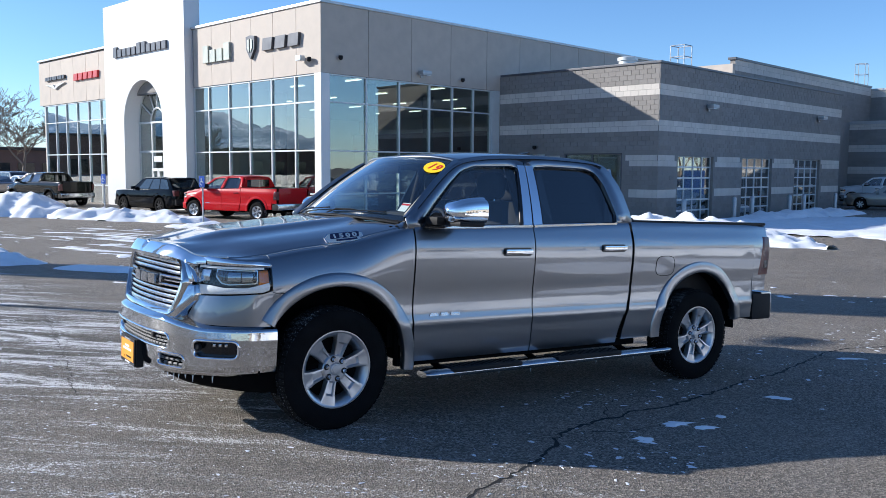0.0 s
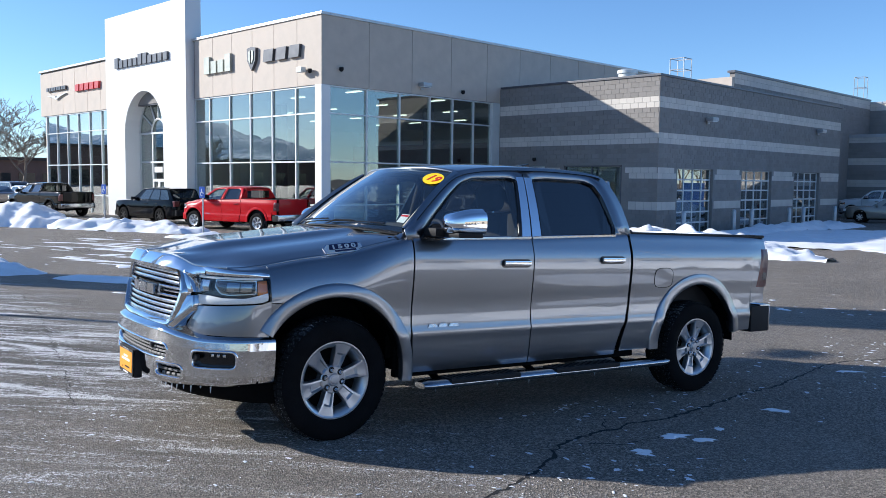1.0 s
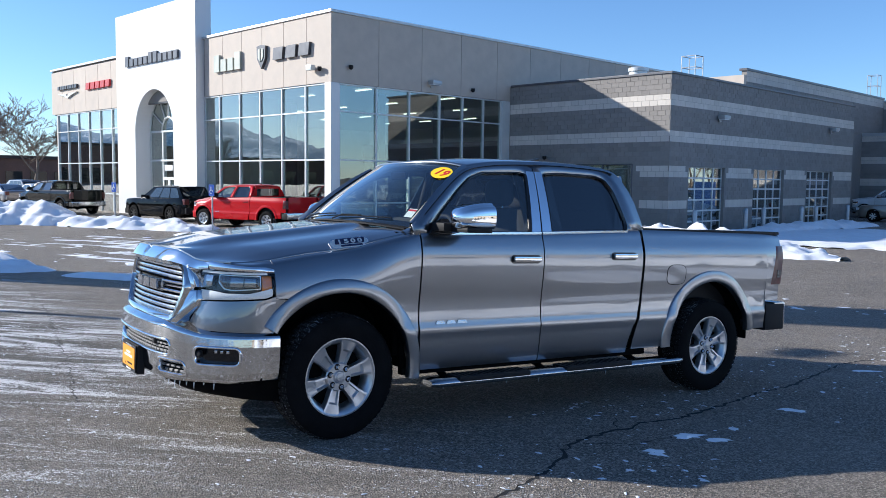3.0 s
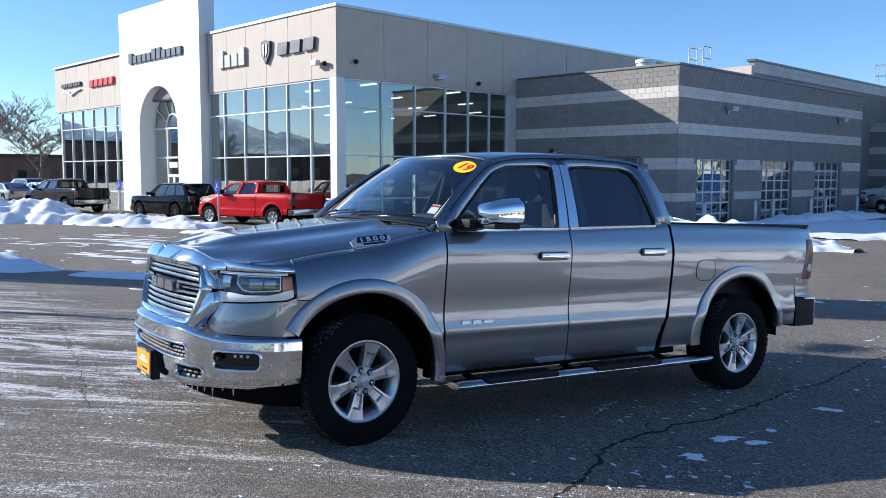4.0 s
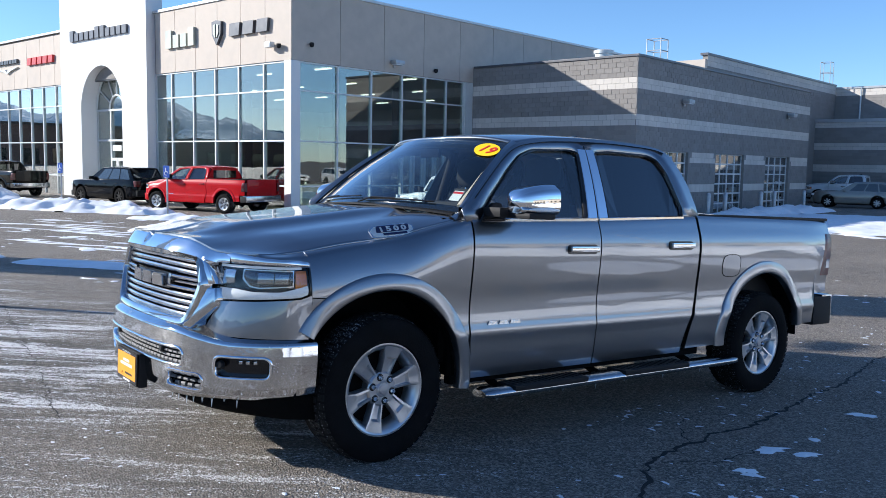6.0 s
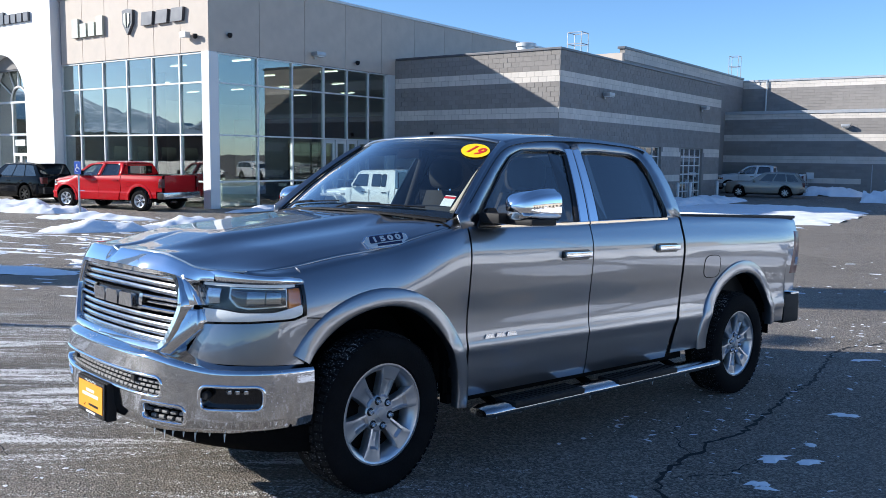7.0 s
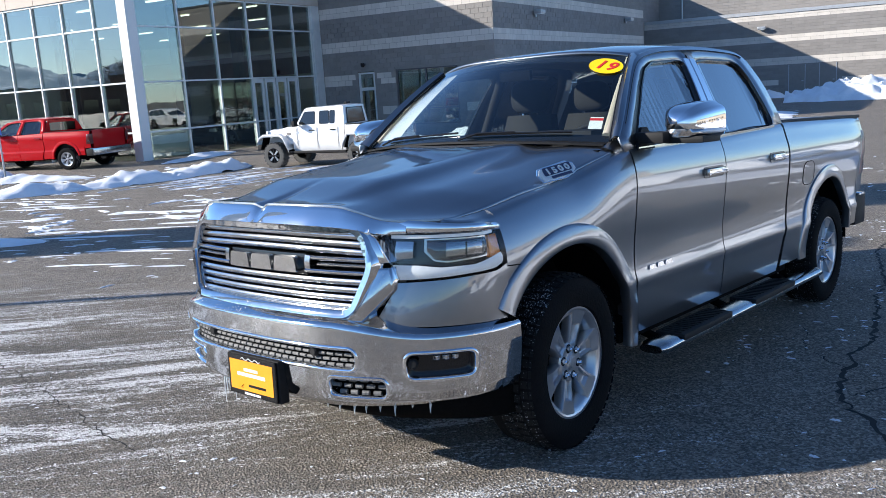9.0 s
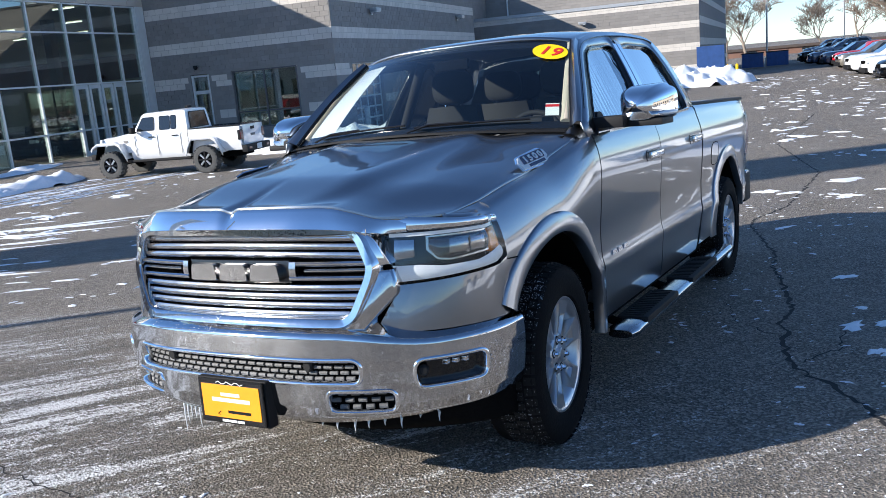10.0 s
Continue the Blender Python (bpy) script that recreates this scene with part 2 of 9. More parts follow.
def lerp_table(table, x):
    """Smooth reading of a table of (x, value...)."""
    if x <= table[0][0]:
        return table[0][1]
    for (x0, v0), (x1, v1) in zip(table, table[1:]):
        if x <= x1:
            return v0 + (v1 - v0) * (x - x0) / (x1 - x0)
    return table[-1][1]


def ground_z(x, y):
    """The lot falls gently towards the building and levels out there."""
    u = 0.0118 * max(x, -12.0) - 0.0455 * y
    return u / (1 + abs(u / 0.5) ** 4) ** 0.25 + 0.12 * smooth01((-14 - x) / 8) * smooth01((y - 4) / 6)


# ---- ground ----
def build_ground():
    xs = sorted({*[-60 + 1.5 * i for i in range(81)], *[-10 + 0.4 * i for i in range(51)], -4000, -1500, -600, -250, -120, -80, 80, 120, 250, 600, 1500, 4000})
    ys = sorted({*[-40 + 1.5 * i for i in range(101)], *[-8 + 0.4 * i for i in range(61)], -4000, -1500, -600, -250, -120, -70, 130, 180, 300, 600, 1500, 4000})
    bm = bmesh.new()
    bm_grid(bm, [[(x, y, ground_z(x, y)) for y in ys] for x in xs])
    ob = link("ground", bm, M["asphalt"], smooth=60)
    tagged(ob, "grey weathered asphalt lot with frost and salt streaks", "asphalt", kind="structure")
    return ob


build_ground()
FLOOR = -0.42       # the showroom's ground floor
X0, Y0 = -23.0, 18.0   # the showroom's outer corner
FASCIA, ROOF = 5.7, 8.49


def structure(ob, label, category="wall"):
    return tagged(ob, label, category, kind="structure")


# ---- showroom shell ----
def fascia_run(parent, along, lo, hi, fixed, z0, z1, count, out):
    """Facade panels with open joints; along: 'x' or 'y'; out: the way they face."""
    w = (hi - lo) / count
    gap = 0.012
    if along == "x":
        bm = bm_box(bmesh.new(), (gap, -0.05 if out < 0 else 0, z0), (w - gap, 0 if out < 0 else 0.05, z1), 0.006)
    else:
        bm = bm_box(bmesh.new(), (-0.05 if out < 0 else 0, gap, z0), (0 if out < 0 else 0.05, w - gap, z1), 0.006)
    first = link("panel", bm, M["panel"], parent)
    for i in range(count):
        ob = first if i == 0 else first.copy()
        if i:
            scene.collection.objects.link(ob)
        ob.matrix_basis = pose(lo + i * w, fixed, 0) if along == "x" else pose(fixed, lo + i * w, 0)


def build_showroom():
    wall = boxed("wall_front_fascia", (-53.2, Y0 + 0.06, FASCIA), (X0 - 0.06, Y0 + 0.36, ROOF - 0.02), M["joint"])
    structure(wall, "warm grey panelled fascia above the showroom glass")
    fascia_run(wall, "x", -33.25, X0, Y0 + 0.05, FASCIA - 0.02, ROOF, 6, -1)
    fascia_run(wall, "x", -53.2, -42.25, Y0 + 0.05, FASCIA - 0.02, ROOF - 0.1, 6, -1)
    side = boxed("wall_side_fascia", (X0 - 0.36, Y0 + 0.37, FASCIA), (X0 - 0.06, 46.0, ROOF - 0.02), M["joint"])
    structure(side, "warm grey panelled fascia above the shaded showroom glass")
    fascia_run(side, "y", Y0, 46.0, X0 - 0.05, FASCIA - 0.02, ROOF, 11, 1)
    cop = boxed("coping_front", (-53.3, Y0 - 0.06, ROOF + 0.004), (X0 + 0.06, Y0 + 0.4, ROOF + 0.12), M["coping"], bevel=0.01)
    structure(cop, "pale metal coping along the roof edge", "trim")
    cop = boxed("coping_side", (X0 - 0.4, Y0 + 0.404, ROOF + 0.004), (X0 + 0.06, 46.0, ROOF + 0.12), M["coping"], bevel=0.01)
    structure(cop, "pale metal coping along the roof edge", "trim")
    roof = boxed("roof", (-53.0, Y0 + 0.4, ROOF - 0.3), (X0 - 0.4, 46.0, ROOF - 0.1), M["coping"])
    structure(roof, "flat roof of the showroom", "roof")
    back = boxed("wall_back", (-53.0, 45.0, -1.5), (X0 - 0.1, 45.3, ROOF - 0.4), M["interior_wall"])
    structure(back, "plain plastered wall at the back of the showroom")
    left = boxed("wall_left", (-53.4, Y0 + 0.36, -1.5), (-53.1, 46.0, ROOF - 0.02), M["panel"])
    structure(left, "plain grey side wall")
    ceil = boxed("ceiling", (-53.0, Y0 + 0.37, 5.9), (X0 - 0.37, 44.99, 6.0), M["interior_wall"])
    structure(ceil, "pale showroom ceiling", "ceiling")
    iw = boxed("wall_inner_side", (X0 - 0.34, 29.4, FLOOR), (X0 - 0.14, 44.9, 5.88), M["interior_wall"])
    structure(iw, "plain cream plaster wall inside the showroom")
    fl = boxed("floor", (-53.0, Y0 + 0.1, FLOOR - 0.3), (X0 - 0.1, 44.98, FLOOR), M["interior_floor"])
    structure(fl, "polished tile showroom floor", "floor")
    soffit = boxed("soffit_front", (-53.0, Y0 + 0.1, FASCIA - 0.06), (X0 - 0.4, Y0 + 0.36, FASCIA - 0.004), M["dark_coping"])
    structure(soffit, "dark reveal above the glass", "trim")


def glazed_wall(name, along, edges, fixed, rows, label, skip=()):
    """A curtain wall: mullions, transoms and panes."""
    w = thing(name, label, "window", kind="structure")
    def bx(n, a0, a1, z0, z1, d0, d1, m):
        lo, hi = ((a0, fixed + d0, z0), (a1, fixed + d1, z1)) if along == "x" else ((fixed + d0, a0, z0), (fixed + d1, a1, z1))
        return boxed(n, lo, hi, m, w)
    for a in edges:
        bx("mullion", a - 0.035, a + 0.035, rows[0], rows[-1], -0.08, 0.08, M["alu"])
    for a, b in zip(edges, edges[1:]):
        for z in rows:
            bx("transom", a + 0.036, b - 0.036, z - 0.03, z + 0.03, -0.07, 0.07, M["alu"])
        for z, zz in zip(rows, rows[1:]):
            if (round(a, 2), z) in skip:
                continue
            pane = bx("pane", a + 0.036, b - 0.036, z + 0.031, zz - 0.031, -0.008, 0.008, M["glazing"])
            pane.visible_shadow = False
    return w


def build_glass():
    xs = [-33.35, -31.96, -30.14, -28.4, -26.65, -24.89, -23.46]
    glazed_wall("window_1", "x", xs, Y0 + 0.12, [FLOOR, 0.67, 2.5, 4.52, FASCIA - 0.06], "tall showroom glass wall with white mullions")
    xs = [-52.4 + i * (9.9 / 6) for i in range(7)]
    glazed_wall("window_2", "x", xs, Y0 + 0.12, [FLOOR, 0.67, 2.5, 4.52, FASCIA - 0.06], "tall showroom glass wall with white mullions")
    ys = [18.45, 20.47, 22.4, 24.3, 25.83, 27.3, 28.58]
    rows = [FLOOR, 0.67, 2.5, 4.52, FASCIA - 0.06]
    skip = {(round(ys[i], 2), z) for i in (3, 4) for z in rows[:2]}
    glazed_wall("window_3", "y", ys, X0 - 0.12, rows, "shaded showroom glass wall with white mullions", skip)
    # entrance doors in the shaded glass wall
    for i, k in enumerate((3, 3.5, 4, 4.5)):
        y = ys[3] + (k - 3) * (ys[5] - ys[3]) / 2
        d = thing("entrance_door" if i in (1, 2) else "side_light", "aluminium framed glass entrance door" if i in (1, 2) else "narrow glass side light beside the doors", "door" if i in (1, 2) else "window")
        wy = (ys[5] - ys[3]) / 4
        for nm, lo, hi in (("stile", (X0 - 0.17, y + 0.045, FLOOR), (X0 - 0.07, y + 0.15, 2.46)), ("stile", (X0 - 0.17, y + wy - 0.15, FLOOR), (X0 - 0.07, y + wy - 0.045, 2.46)),
                           ("rail", (X0 - 0.165, y + 0.151, FLOOR), (X0 - 0.075, y + wy - 0.151, FLOOR + 0.25)), ("rail", (X0 - 0.165, y + 0.151, 2.3), (X0 - 0.075, y + wy - 0.151, 2.46))):
            boxed(nm, lo, hi, M["alu"], d)
        boxed("pane", (X0 - 0.125, y + 0.15, FLOOR + 0.25), (X0 - 0.115, y + wy - 0.15, 2.3), M["glazing"], d).visible_shadow = False
    col = boxed("corner_column", (X0 - 0.42, Y0 - 0.03, FLOOR - 0.6), (X0 + 0.02, Y0 + 0.4, FASCIA - 0.03), M["white_panel"], bevel=0.01)
    structure(col, "white square corner column", "column")
    col = boxed("end_column", (X0 - 0.3, 28.62, FLOOR - 0.6), (X0 + 0.01, 29.18, FASCIA - 0.03), M["alu"], bevel=0.01)
    structure(col, "pale end post of the glass wall", "column")
    sill = boxed("plinth", (X0 - 0.3, Y0 + 0.41, FLOOR - 0.6), (X0 + 0.0, 28.61, FLOOR - 0.035), M["alu"])
    structure(sill, "low concrete plinth under the glass", "trim")
    sill = boxed("plinth_front", (-53.2, Y0 + 0.0, FLOOR - 0.6), (X0 - 0.43, Y0 + 0.3, FLOOR - 0.035), M["alu"])
    structure(sill, "low concrete plinth under the glass", "trim")


def build_tower():
    """The white entrance tower with its arched recess."""
    xl, xr, yf, zt = -42.4, -33.4, 17.6, 10.6
    al, ar, zs = -40.15, -35.8, 4.17
    cx, r = (al + ar) / 2, (ar - al) / 2
    bm = bmesh.new()
    arc = [(cx - r * math.cos(a), zs + r * math.sin(a)) for a in (math.pi * k / 28 for k in range(29))]
    out = [(xl, -1.2), (xl, zt), (xr, zt), (xr, -1.2), (ar, -1.2), *arc[::-1], (al, -1.2)]
    bm_prism(bm, out, 0.85, lambda u, v, d: (u, yf + d, v))
    tower = link("tower", bm, M["white_panel"])
    structure(tower, "white panelled entrance tower with an arched recess")
    body = boxed("tower_body", (xl, yf + 0.851, 6.7), (xr, 22.5, ROOF - 0.35), M["white_panel"])
    structure(body, "white upper body of the entrance tower")
    for x0, x1 in ((xl, al - 0.004), (ar + 0.004, xr)):
        b = boxed("tower_pier", (x0, yf + 0.852, -1.2), (x1, 22.5, 6.7), M["white_panel"])
        structure(b, "white pier of the entrance tower")
    # arched window with a fan head
    w = thing("arched_window", "arched glass window with white fan muntins over a door", "window", kind="structure")
    yg = yf + 0.86
    bm = bmesh.new()
    bm_prism(bm, [(al, FLOOR), *arc, (ar, FLOOR)], 0.012, lambda u, v, d: (u, yg + 0.05 + d, v))
    part("pane", bm, M["glazing"], w).visible_shadow = False
    for x in (al + 0.06, cx - 0.67, cx + 0.67, ar - 0.06):
        boxed("muntin", (x - 0.05, yg - 0.02, FLOOR), (x + 0.05, yg + 0.045, zs), M["alu"], w)
    for z in (2.6, zs):
        boxed("muntin", (al, yg - 0.03, z - 0.05), (ar, yg + 0.04, z + 0.05), M["alu"], w)
    for k in range(1, 6):
        a = math.pi * k / 6
        bm = bm_tube(bmesh.new(), [(cx - 0.75 * math.cos(a), yg, zs + 0.75 * math.sin(a)), (cx - r * math.cos(a), yg, zs + r * math.sin(a))], 0.04, 6)
        part("muntin", bm, M["alu"], w)
    for q in (0.75, r - 0.05):
        bm = bm_tube(bmesh.new(), [(cx - q * math.cos(a), yg, zs + q * math.sin(a)) for a in (math.pi * k / 20 for k in range(21))], 0.05, 6)
        part("muntin", bm, M["alu"], w)
    d = thing("tower_door", "white framed double door under the arch", "door")
    for i, x in enumerate((cx - 0.66, cx + 0.02)):
        boxed("stile", (x, yg - 0.03, FLOOR), (x + 0.09, yg + 0.03, 1.7), M["white_panel"], d)
        boxed("stile", (x + 0.55, yg - 0.03, FLOOR), (x + 0.64, yg + 0.03, 1.7), M["white_panel"], d)
        boxed("rail", (x + 0.091, yg - 0.03, FLOOR), (x + 0.549, yg + 0.03, FLOOR + 0.2), M["white_panel"], d)
        boxed("rail", (x + 0.091, yg - 0.03, 1.55), (x + 0.549, yg + 0.03, 1.7), M["white_panel"], d)
    t = boxed("address_bar", (cx - 0.45, yg - 0.04, 2.05), (cx + 0.45, yg - 0.02, 2.35), M["white_panel"])
    tagged(t, "small pale bar above the entrance door", "sign")


build_showroom()
build_glass()
build_tower()

# ---- block service building ----
BX, BY, BTOP = -13.94, 29.2, 6.36
BANDS = [(-1.2, 0.56, 0), (0.56, 0.93, 1), (0.93, 1.94, 0), (1.94, 2.44, 1), (2.44, 3.47, 0), (3.47, 3.95, 1), (3.95, 5.02, 0), (5.02, 5.5, 1), (5.5, 6.36, 0)]


def courses(z0, z1, pale):
    n = max(1, round((z1 - z0) / (0.25 if pale else 0.204)))
    return [(z0 + (z1 - z0) * i / n, z0 + (z1 - z0) * (i + 1) / n) for i in range(n)]


def block_face(parent, along, lo, hi, fixed, out, bands, holes=(), near=None, width=0.4):
    """Single blocks laid in bond on a wall's face, with recessed joints. near: the stretch whose blocks are parts of their own."""
    data = {0: ([], []), 1: ([], [])}
    shared = {}
    row = 0
    made = 0
    for z0, z1, pale in bands:
        for c0, c1 in courses(z0, z1, pale):
            row += 1
            a = lo - (width / 2 if row % 2 else 0)
            while a < hi - 0.02:
                b0, b1 = max(a, lo), min(a + width, hi)
                a += width
                if b1 - b0 < 0.05 or any(b1 > h[0] + 0.02 and b0 < h[1] - 0.02 and c1 > h[2] + 0.05 and c0 < h[3] - 0.05 for h in holes):
                    continue
                g, dep = 0.004, (0.006 if pale else 0.007 + 0.006 * random.random())
                q = 0.004
                if near and made < 300 and near[0] < b0 and b1 < near[1] and near[2] < c0 < near[3] and b1 - b0 > 0.39:
                    key = (pale, round(c1 - c0, 3), made % 4)
                    if key not in shared:
                        vs, fs = block_shape(b1 - b0, c1 - c0, dep, g, q)
                        me = bpy.data.meshes.new("block")
                        me.from_pydata([orient(v, along, out, 0, 0, 0) for v in vs], [], fs)
                        me.materials.append(M["pale_block_piece"] if pale else M["block_piece"])
                        shared[key] = me
                    ob = new("block", shared[key])
                    ob.parent = parent
                    ob.location = orient((b0, 0, c0), along, out, 0, fixed, 0)
                    made += 1
                    continue
                vs, fs = block_shape(b1 - b0, c1 - c0, dep, g, q)
                V, F = data[pale]
                k = len(V)
                V += [orient(v, along, out, b0, fixed, c0) for v in vs]
                F += [tuple(i + k for i in f) for f in fs]
    for pale, (V, F) in data.items():
        if V:
            me = bpy.data.meshes.new("blockwork")
            me.from_pydata(V, [], F)
            me.materials.append(M["pale_block"] if pale else M["block"])
            ob = new("blockwork", me)
            ob.parent = parent
            tagged(ob, kind="stuff")


def block_shape(w, h, d, g, q):
    vs = [(g, 0, g), (w - g, 0, g), (w - g, 0, h - g), (g, 0, h - g), (g + q, d, g + q), (w - g - q, d, g + q), (w - g - q, d, h - g - q), (g + q, d, h - g - q)]
    fs = [(4, 5, 6, 7), (0, 1, 5, 4), (1, 2, 6, 5), (2, 3, 7, 6), (3, 0, 4, 7)]
    return vs, fs


def orient(v, along, out, a, fixed, c):
    u, d, z = v
    return (a + u, fixed + out * d, c + z) if along == "x" else (fixed + out * d, a + u, c + z)


M["block_piece"] = piece_mat("split_face_block_piece", (0.245, 0.228, 0.212), 0.08, 0.92, 1.0, 18)
M["pale_block_piece"] = piece_mat("smooth_block_piece", (0.6, 0.555, 0.5), 0.05, 0.85, 0.3, 30)
GARAGE = [(30.9, 34.25), (37.27, 40.78), (43.72, 47.28)]
LOW = [(-20.0, 2.53)]
WALLS = {}


def build_blockhouse():
    # wall beside the showroom, with a door and a window in it
    segs = [((X0, BY, -1.5), (-21.05, BY + 0.3, BTOP)), ((-20.1, BY, -1.5), (-18.95, BY + 0.3, BTOP)), ((-15.75, BY, -1.5), (BX, BY + 0.3, BTOP)),
            ((-21.05, BY, 2.53), (-20.1, BY + 0.3, BTOP)), ((-18.95, BY, 2.53), (-15.75, BY + 0.3, BTOP)), ((-18.95, BY, -1.5), (-15.75, BY + 0.3, 0.05)), ((-21.05, BY, -1.5), (-20.1, BY + 0.3, FLOOR))]
    bm = bmesh.new()
    for lo, hi in segs:
        bm_box(bm, lo, hi)
    w = link("wall_block_front", bm, M["joint"])
    structure(w, "banded grey and cream block wall, half in sun")
    WALLS["front"] = w
    bm = bmesh.new()
    ys = [BY + 0.3, *[v for g in GARAGE for v in g], 50.3]
    for a, b in zip(ys[0::2], ys[1::2]):
        bm_box(bm, (BX - 0.3, a, -1.5), (BX, b, BTOP))
    for a, b in GARAGE:
        bm_box(bm, (BX - 0.3, a, 2.42), (BX, b, BTOP))
    w = link("wall_block_side", bm, M["joint"])
    structure(w, "banded grey and cream block wall in shade with three service doors")
    WALLS["side"] = w
    c = boxed("coping_block_front", (X0 + 0.07, BY - 0.06, BTOP + 0.003), (BX + 0.06, BY + 0.36, BTOP + 0.1), M["dark_coping"], bevel=0.01)
    structure(c, "dark metal coping with a little snow", "trim")
    c = boxed("coping_block_side", (BX - 0.36, BY + 0.361, BTOP + 0.003), (BX + 0.06, 50.36, BTOP + 0.1), M["dark_coping"], bevel=0.01)
    structure(c, "dark metal coping", "trim")
    r = boxed("roof_block", (X0, BY + 0.37, BTOP - 0.3), (BX - 0.37, 50.3, BTOP - 0.1), M["coping"])
    structure(r, "flat roof of the service building", "roof")
    b = boxed("wall_block_end", (X0, 50.0, -1.5), (BX - 0.31, 50.3, BTOP), M["joint"])
    structure(b, "plain block end wall")
    fl = boxed("floor_service", (X0, BY + 0.31, -1.0), (BX - 0.31, 50.0, -0.7), M["interior_floor"])
    structure(fl, "concrete floor of the service bays", "floor")
    pw = boxed("wall_service_inner", (-19.0, BY + 0.32, -0.7), (-18.8, 49.9, BTOP - 0.4), M["interior_wall"])
    structure(pw, "pale inner wall of the service bays")
    for i, (a, b) in enumerate(GARAGE):
        d = thing("service_door", "glazed sectional service door with aluminium rails", "garage door", group="service doors")
        base = ground_z(BX, (a + b) / 2) - 0.05
        n, k = 6, 4
        zs = [base + (2.42 - base) * j / n for j in range(n + 1)]
        for j in range(n + 1):
            boxed("rail", (BX - 0.22, a, zs[j] - 0.035), (BX - 0.14, b, zs[j] + 0.035), M["alu"], d)
        for j in range(k + 1):
            y = a + (b - a) * j / k
            boxed("stile", (BX - 0.215, y - 0.035, base), (BX - 0.145, y + 0.035, 2.42), M["alu"], d)
        for j in range(n):
            for q in range(k):
                y0 = a + (b - a) * q / k
                boxed("pane", (BX - 0.185, y0 + 0.036, zs[j] + 0.036), (BX - 0.177, y0 + (b - a) / k - 0.036, zs[j + 1] - 0.036), M["clear_pane"], d).visible_shadow = False
    # personnel door and window in the front wall
    d = thing("office_door", "aluminium glass door with a transom light", "door")
    for lo, hi in (((-21.04, BY + 0.05, FLOOR), (-20.93, BY + 0.15, 2.5)), ((-20.22, BY + 0.05, FLOOR), (-20.11, BY + 0.15, 2.5)), ((-20.925, BY + 0.05, 1.68), (-20.225, BY + 0.15, 1.82)), ((-20.925, BY + 0.05, FLOOR), (-20.225, BY + 0.15, FLOOR + 0.25)), ((-20.925, BY + 0.05, 2.42), (-20.225, BY + 0.15, 2.5))):
        boxed("frame", lo, hi, M["alu"], d)
    boxed("pane", (-20.925, BY + 0.09, FLOOR + 0.25), (-20.225, BY + 0.1, 1.68), M["glazing"], d)
    boxed("pane", (-20.925, BY + 0.09, 1.82), (-20.225, BY + 0.1, 2.42), M["glazing"], d)
    w = thing("window_4", "dark aluminium office window in the block wall", "window", kind="structure")
    for x in (-18.92, -17.4, -15.82):
        boxed("mullion", (x - 0.03, BY + 0.05, 0.08), (x + 0.03, BY + 0.15, 2.5), M["dark_coping"], w)
    for z in (0.08, 0.75, 2.5):
        boxed("transom", (-18.89, BY + 0.055, z - 0.03), (-15.85, BY + 0.145, z + 0.03), M["dark_coping"], w)
    for x0, x1 in ((-18.88, -17.44), (-17.36, -15.86)):
        boxed("pane", (x0, BY + 0.09, 0.12), (x1, BY + 0.1, 0.7), M["glazing"], w)
        boxed("pane", (x0, BY + 0.09, 0.8), (x1, BY + 0.1, 2.46), M["glazing"], w)
    # taller back blocks
    b = boxed("wall_upper_side", (-17.1, 42.0, -1.5), (-16.8, 64.0, 7.95), M["joint"])
    structure(b, "banded block wall of the higher rear hall")
    WALLS["upper"] = b
    c = boxed("coping_upper_side", (-17.2, 41.9, 7.953), (-16.74, 64.0, 8.08), M["dark_coping"])
    structure(c, "dark metal coping", "trim")
    b = boxed("wall_upper_front", (-24.0, 41.7, 6.0), (-16.801, 41.99, 7.7), M["panel"])
    structure(b, "cream block parapet return")
    b = boxed("wall_far_low", (-17.0, 60.0, -1.5), (-0.42, 60.4, 5.1), M["joint"])
    structure(b, "banded block wall of the far hall, partly in sun")
    WALLS["far"] = b
    c = boxed("coping_far_low", (-17.0, 59.93, 5.103), (-0.37, 64.0, 5.32), M["coping"])
    structure(c, "pale sloped ledge with a line of snow", "trim")
    b = boxed("wall_far_high", (-17.0, 64.02, 4.9), (-0.42, 64.4, 7.75), M["joint"])
    structure(b, "upper banded block wall of the far hall")
    WALLS["farhigh"] = b
    c = boxed("coping_far_high", (-17.0, 63.95, 7.753), (-0.37, 64.5, 7.9), M["coping"])
    structure(c, "pale metal coping with snow", "trim")
    bm = bmesh.new()
    for za, zb in ((-1.5, 7.75),):
        bm_prism(bm, [(-0.419, 60.0), (1.1, 96.0), (0.7, 96.0), (-0.82, 60.41)], zb - za, lambda u, v, d: (u, v, za + d))
    b = link("wall_far_end", bm, M["block"])
    structure(b, "shaded banded end wall of the far hall")
    for k, (z0, z1, pale) in enumerate(BANDS):
        if pale:
            bm = bmesh.new()
            bm_prism(bm, [(-0.415, 60.02), (1.12, 96.0), (1.11, 96.0), (-0.45, 60.05)], z1 - z0, lambda u, v, d: (u + 0.02, v, z0 + d))
            part("band", bm, M["pale_block"], b)


build_blockhouse()
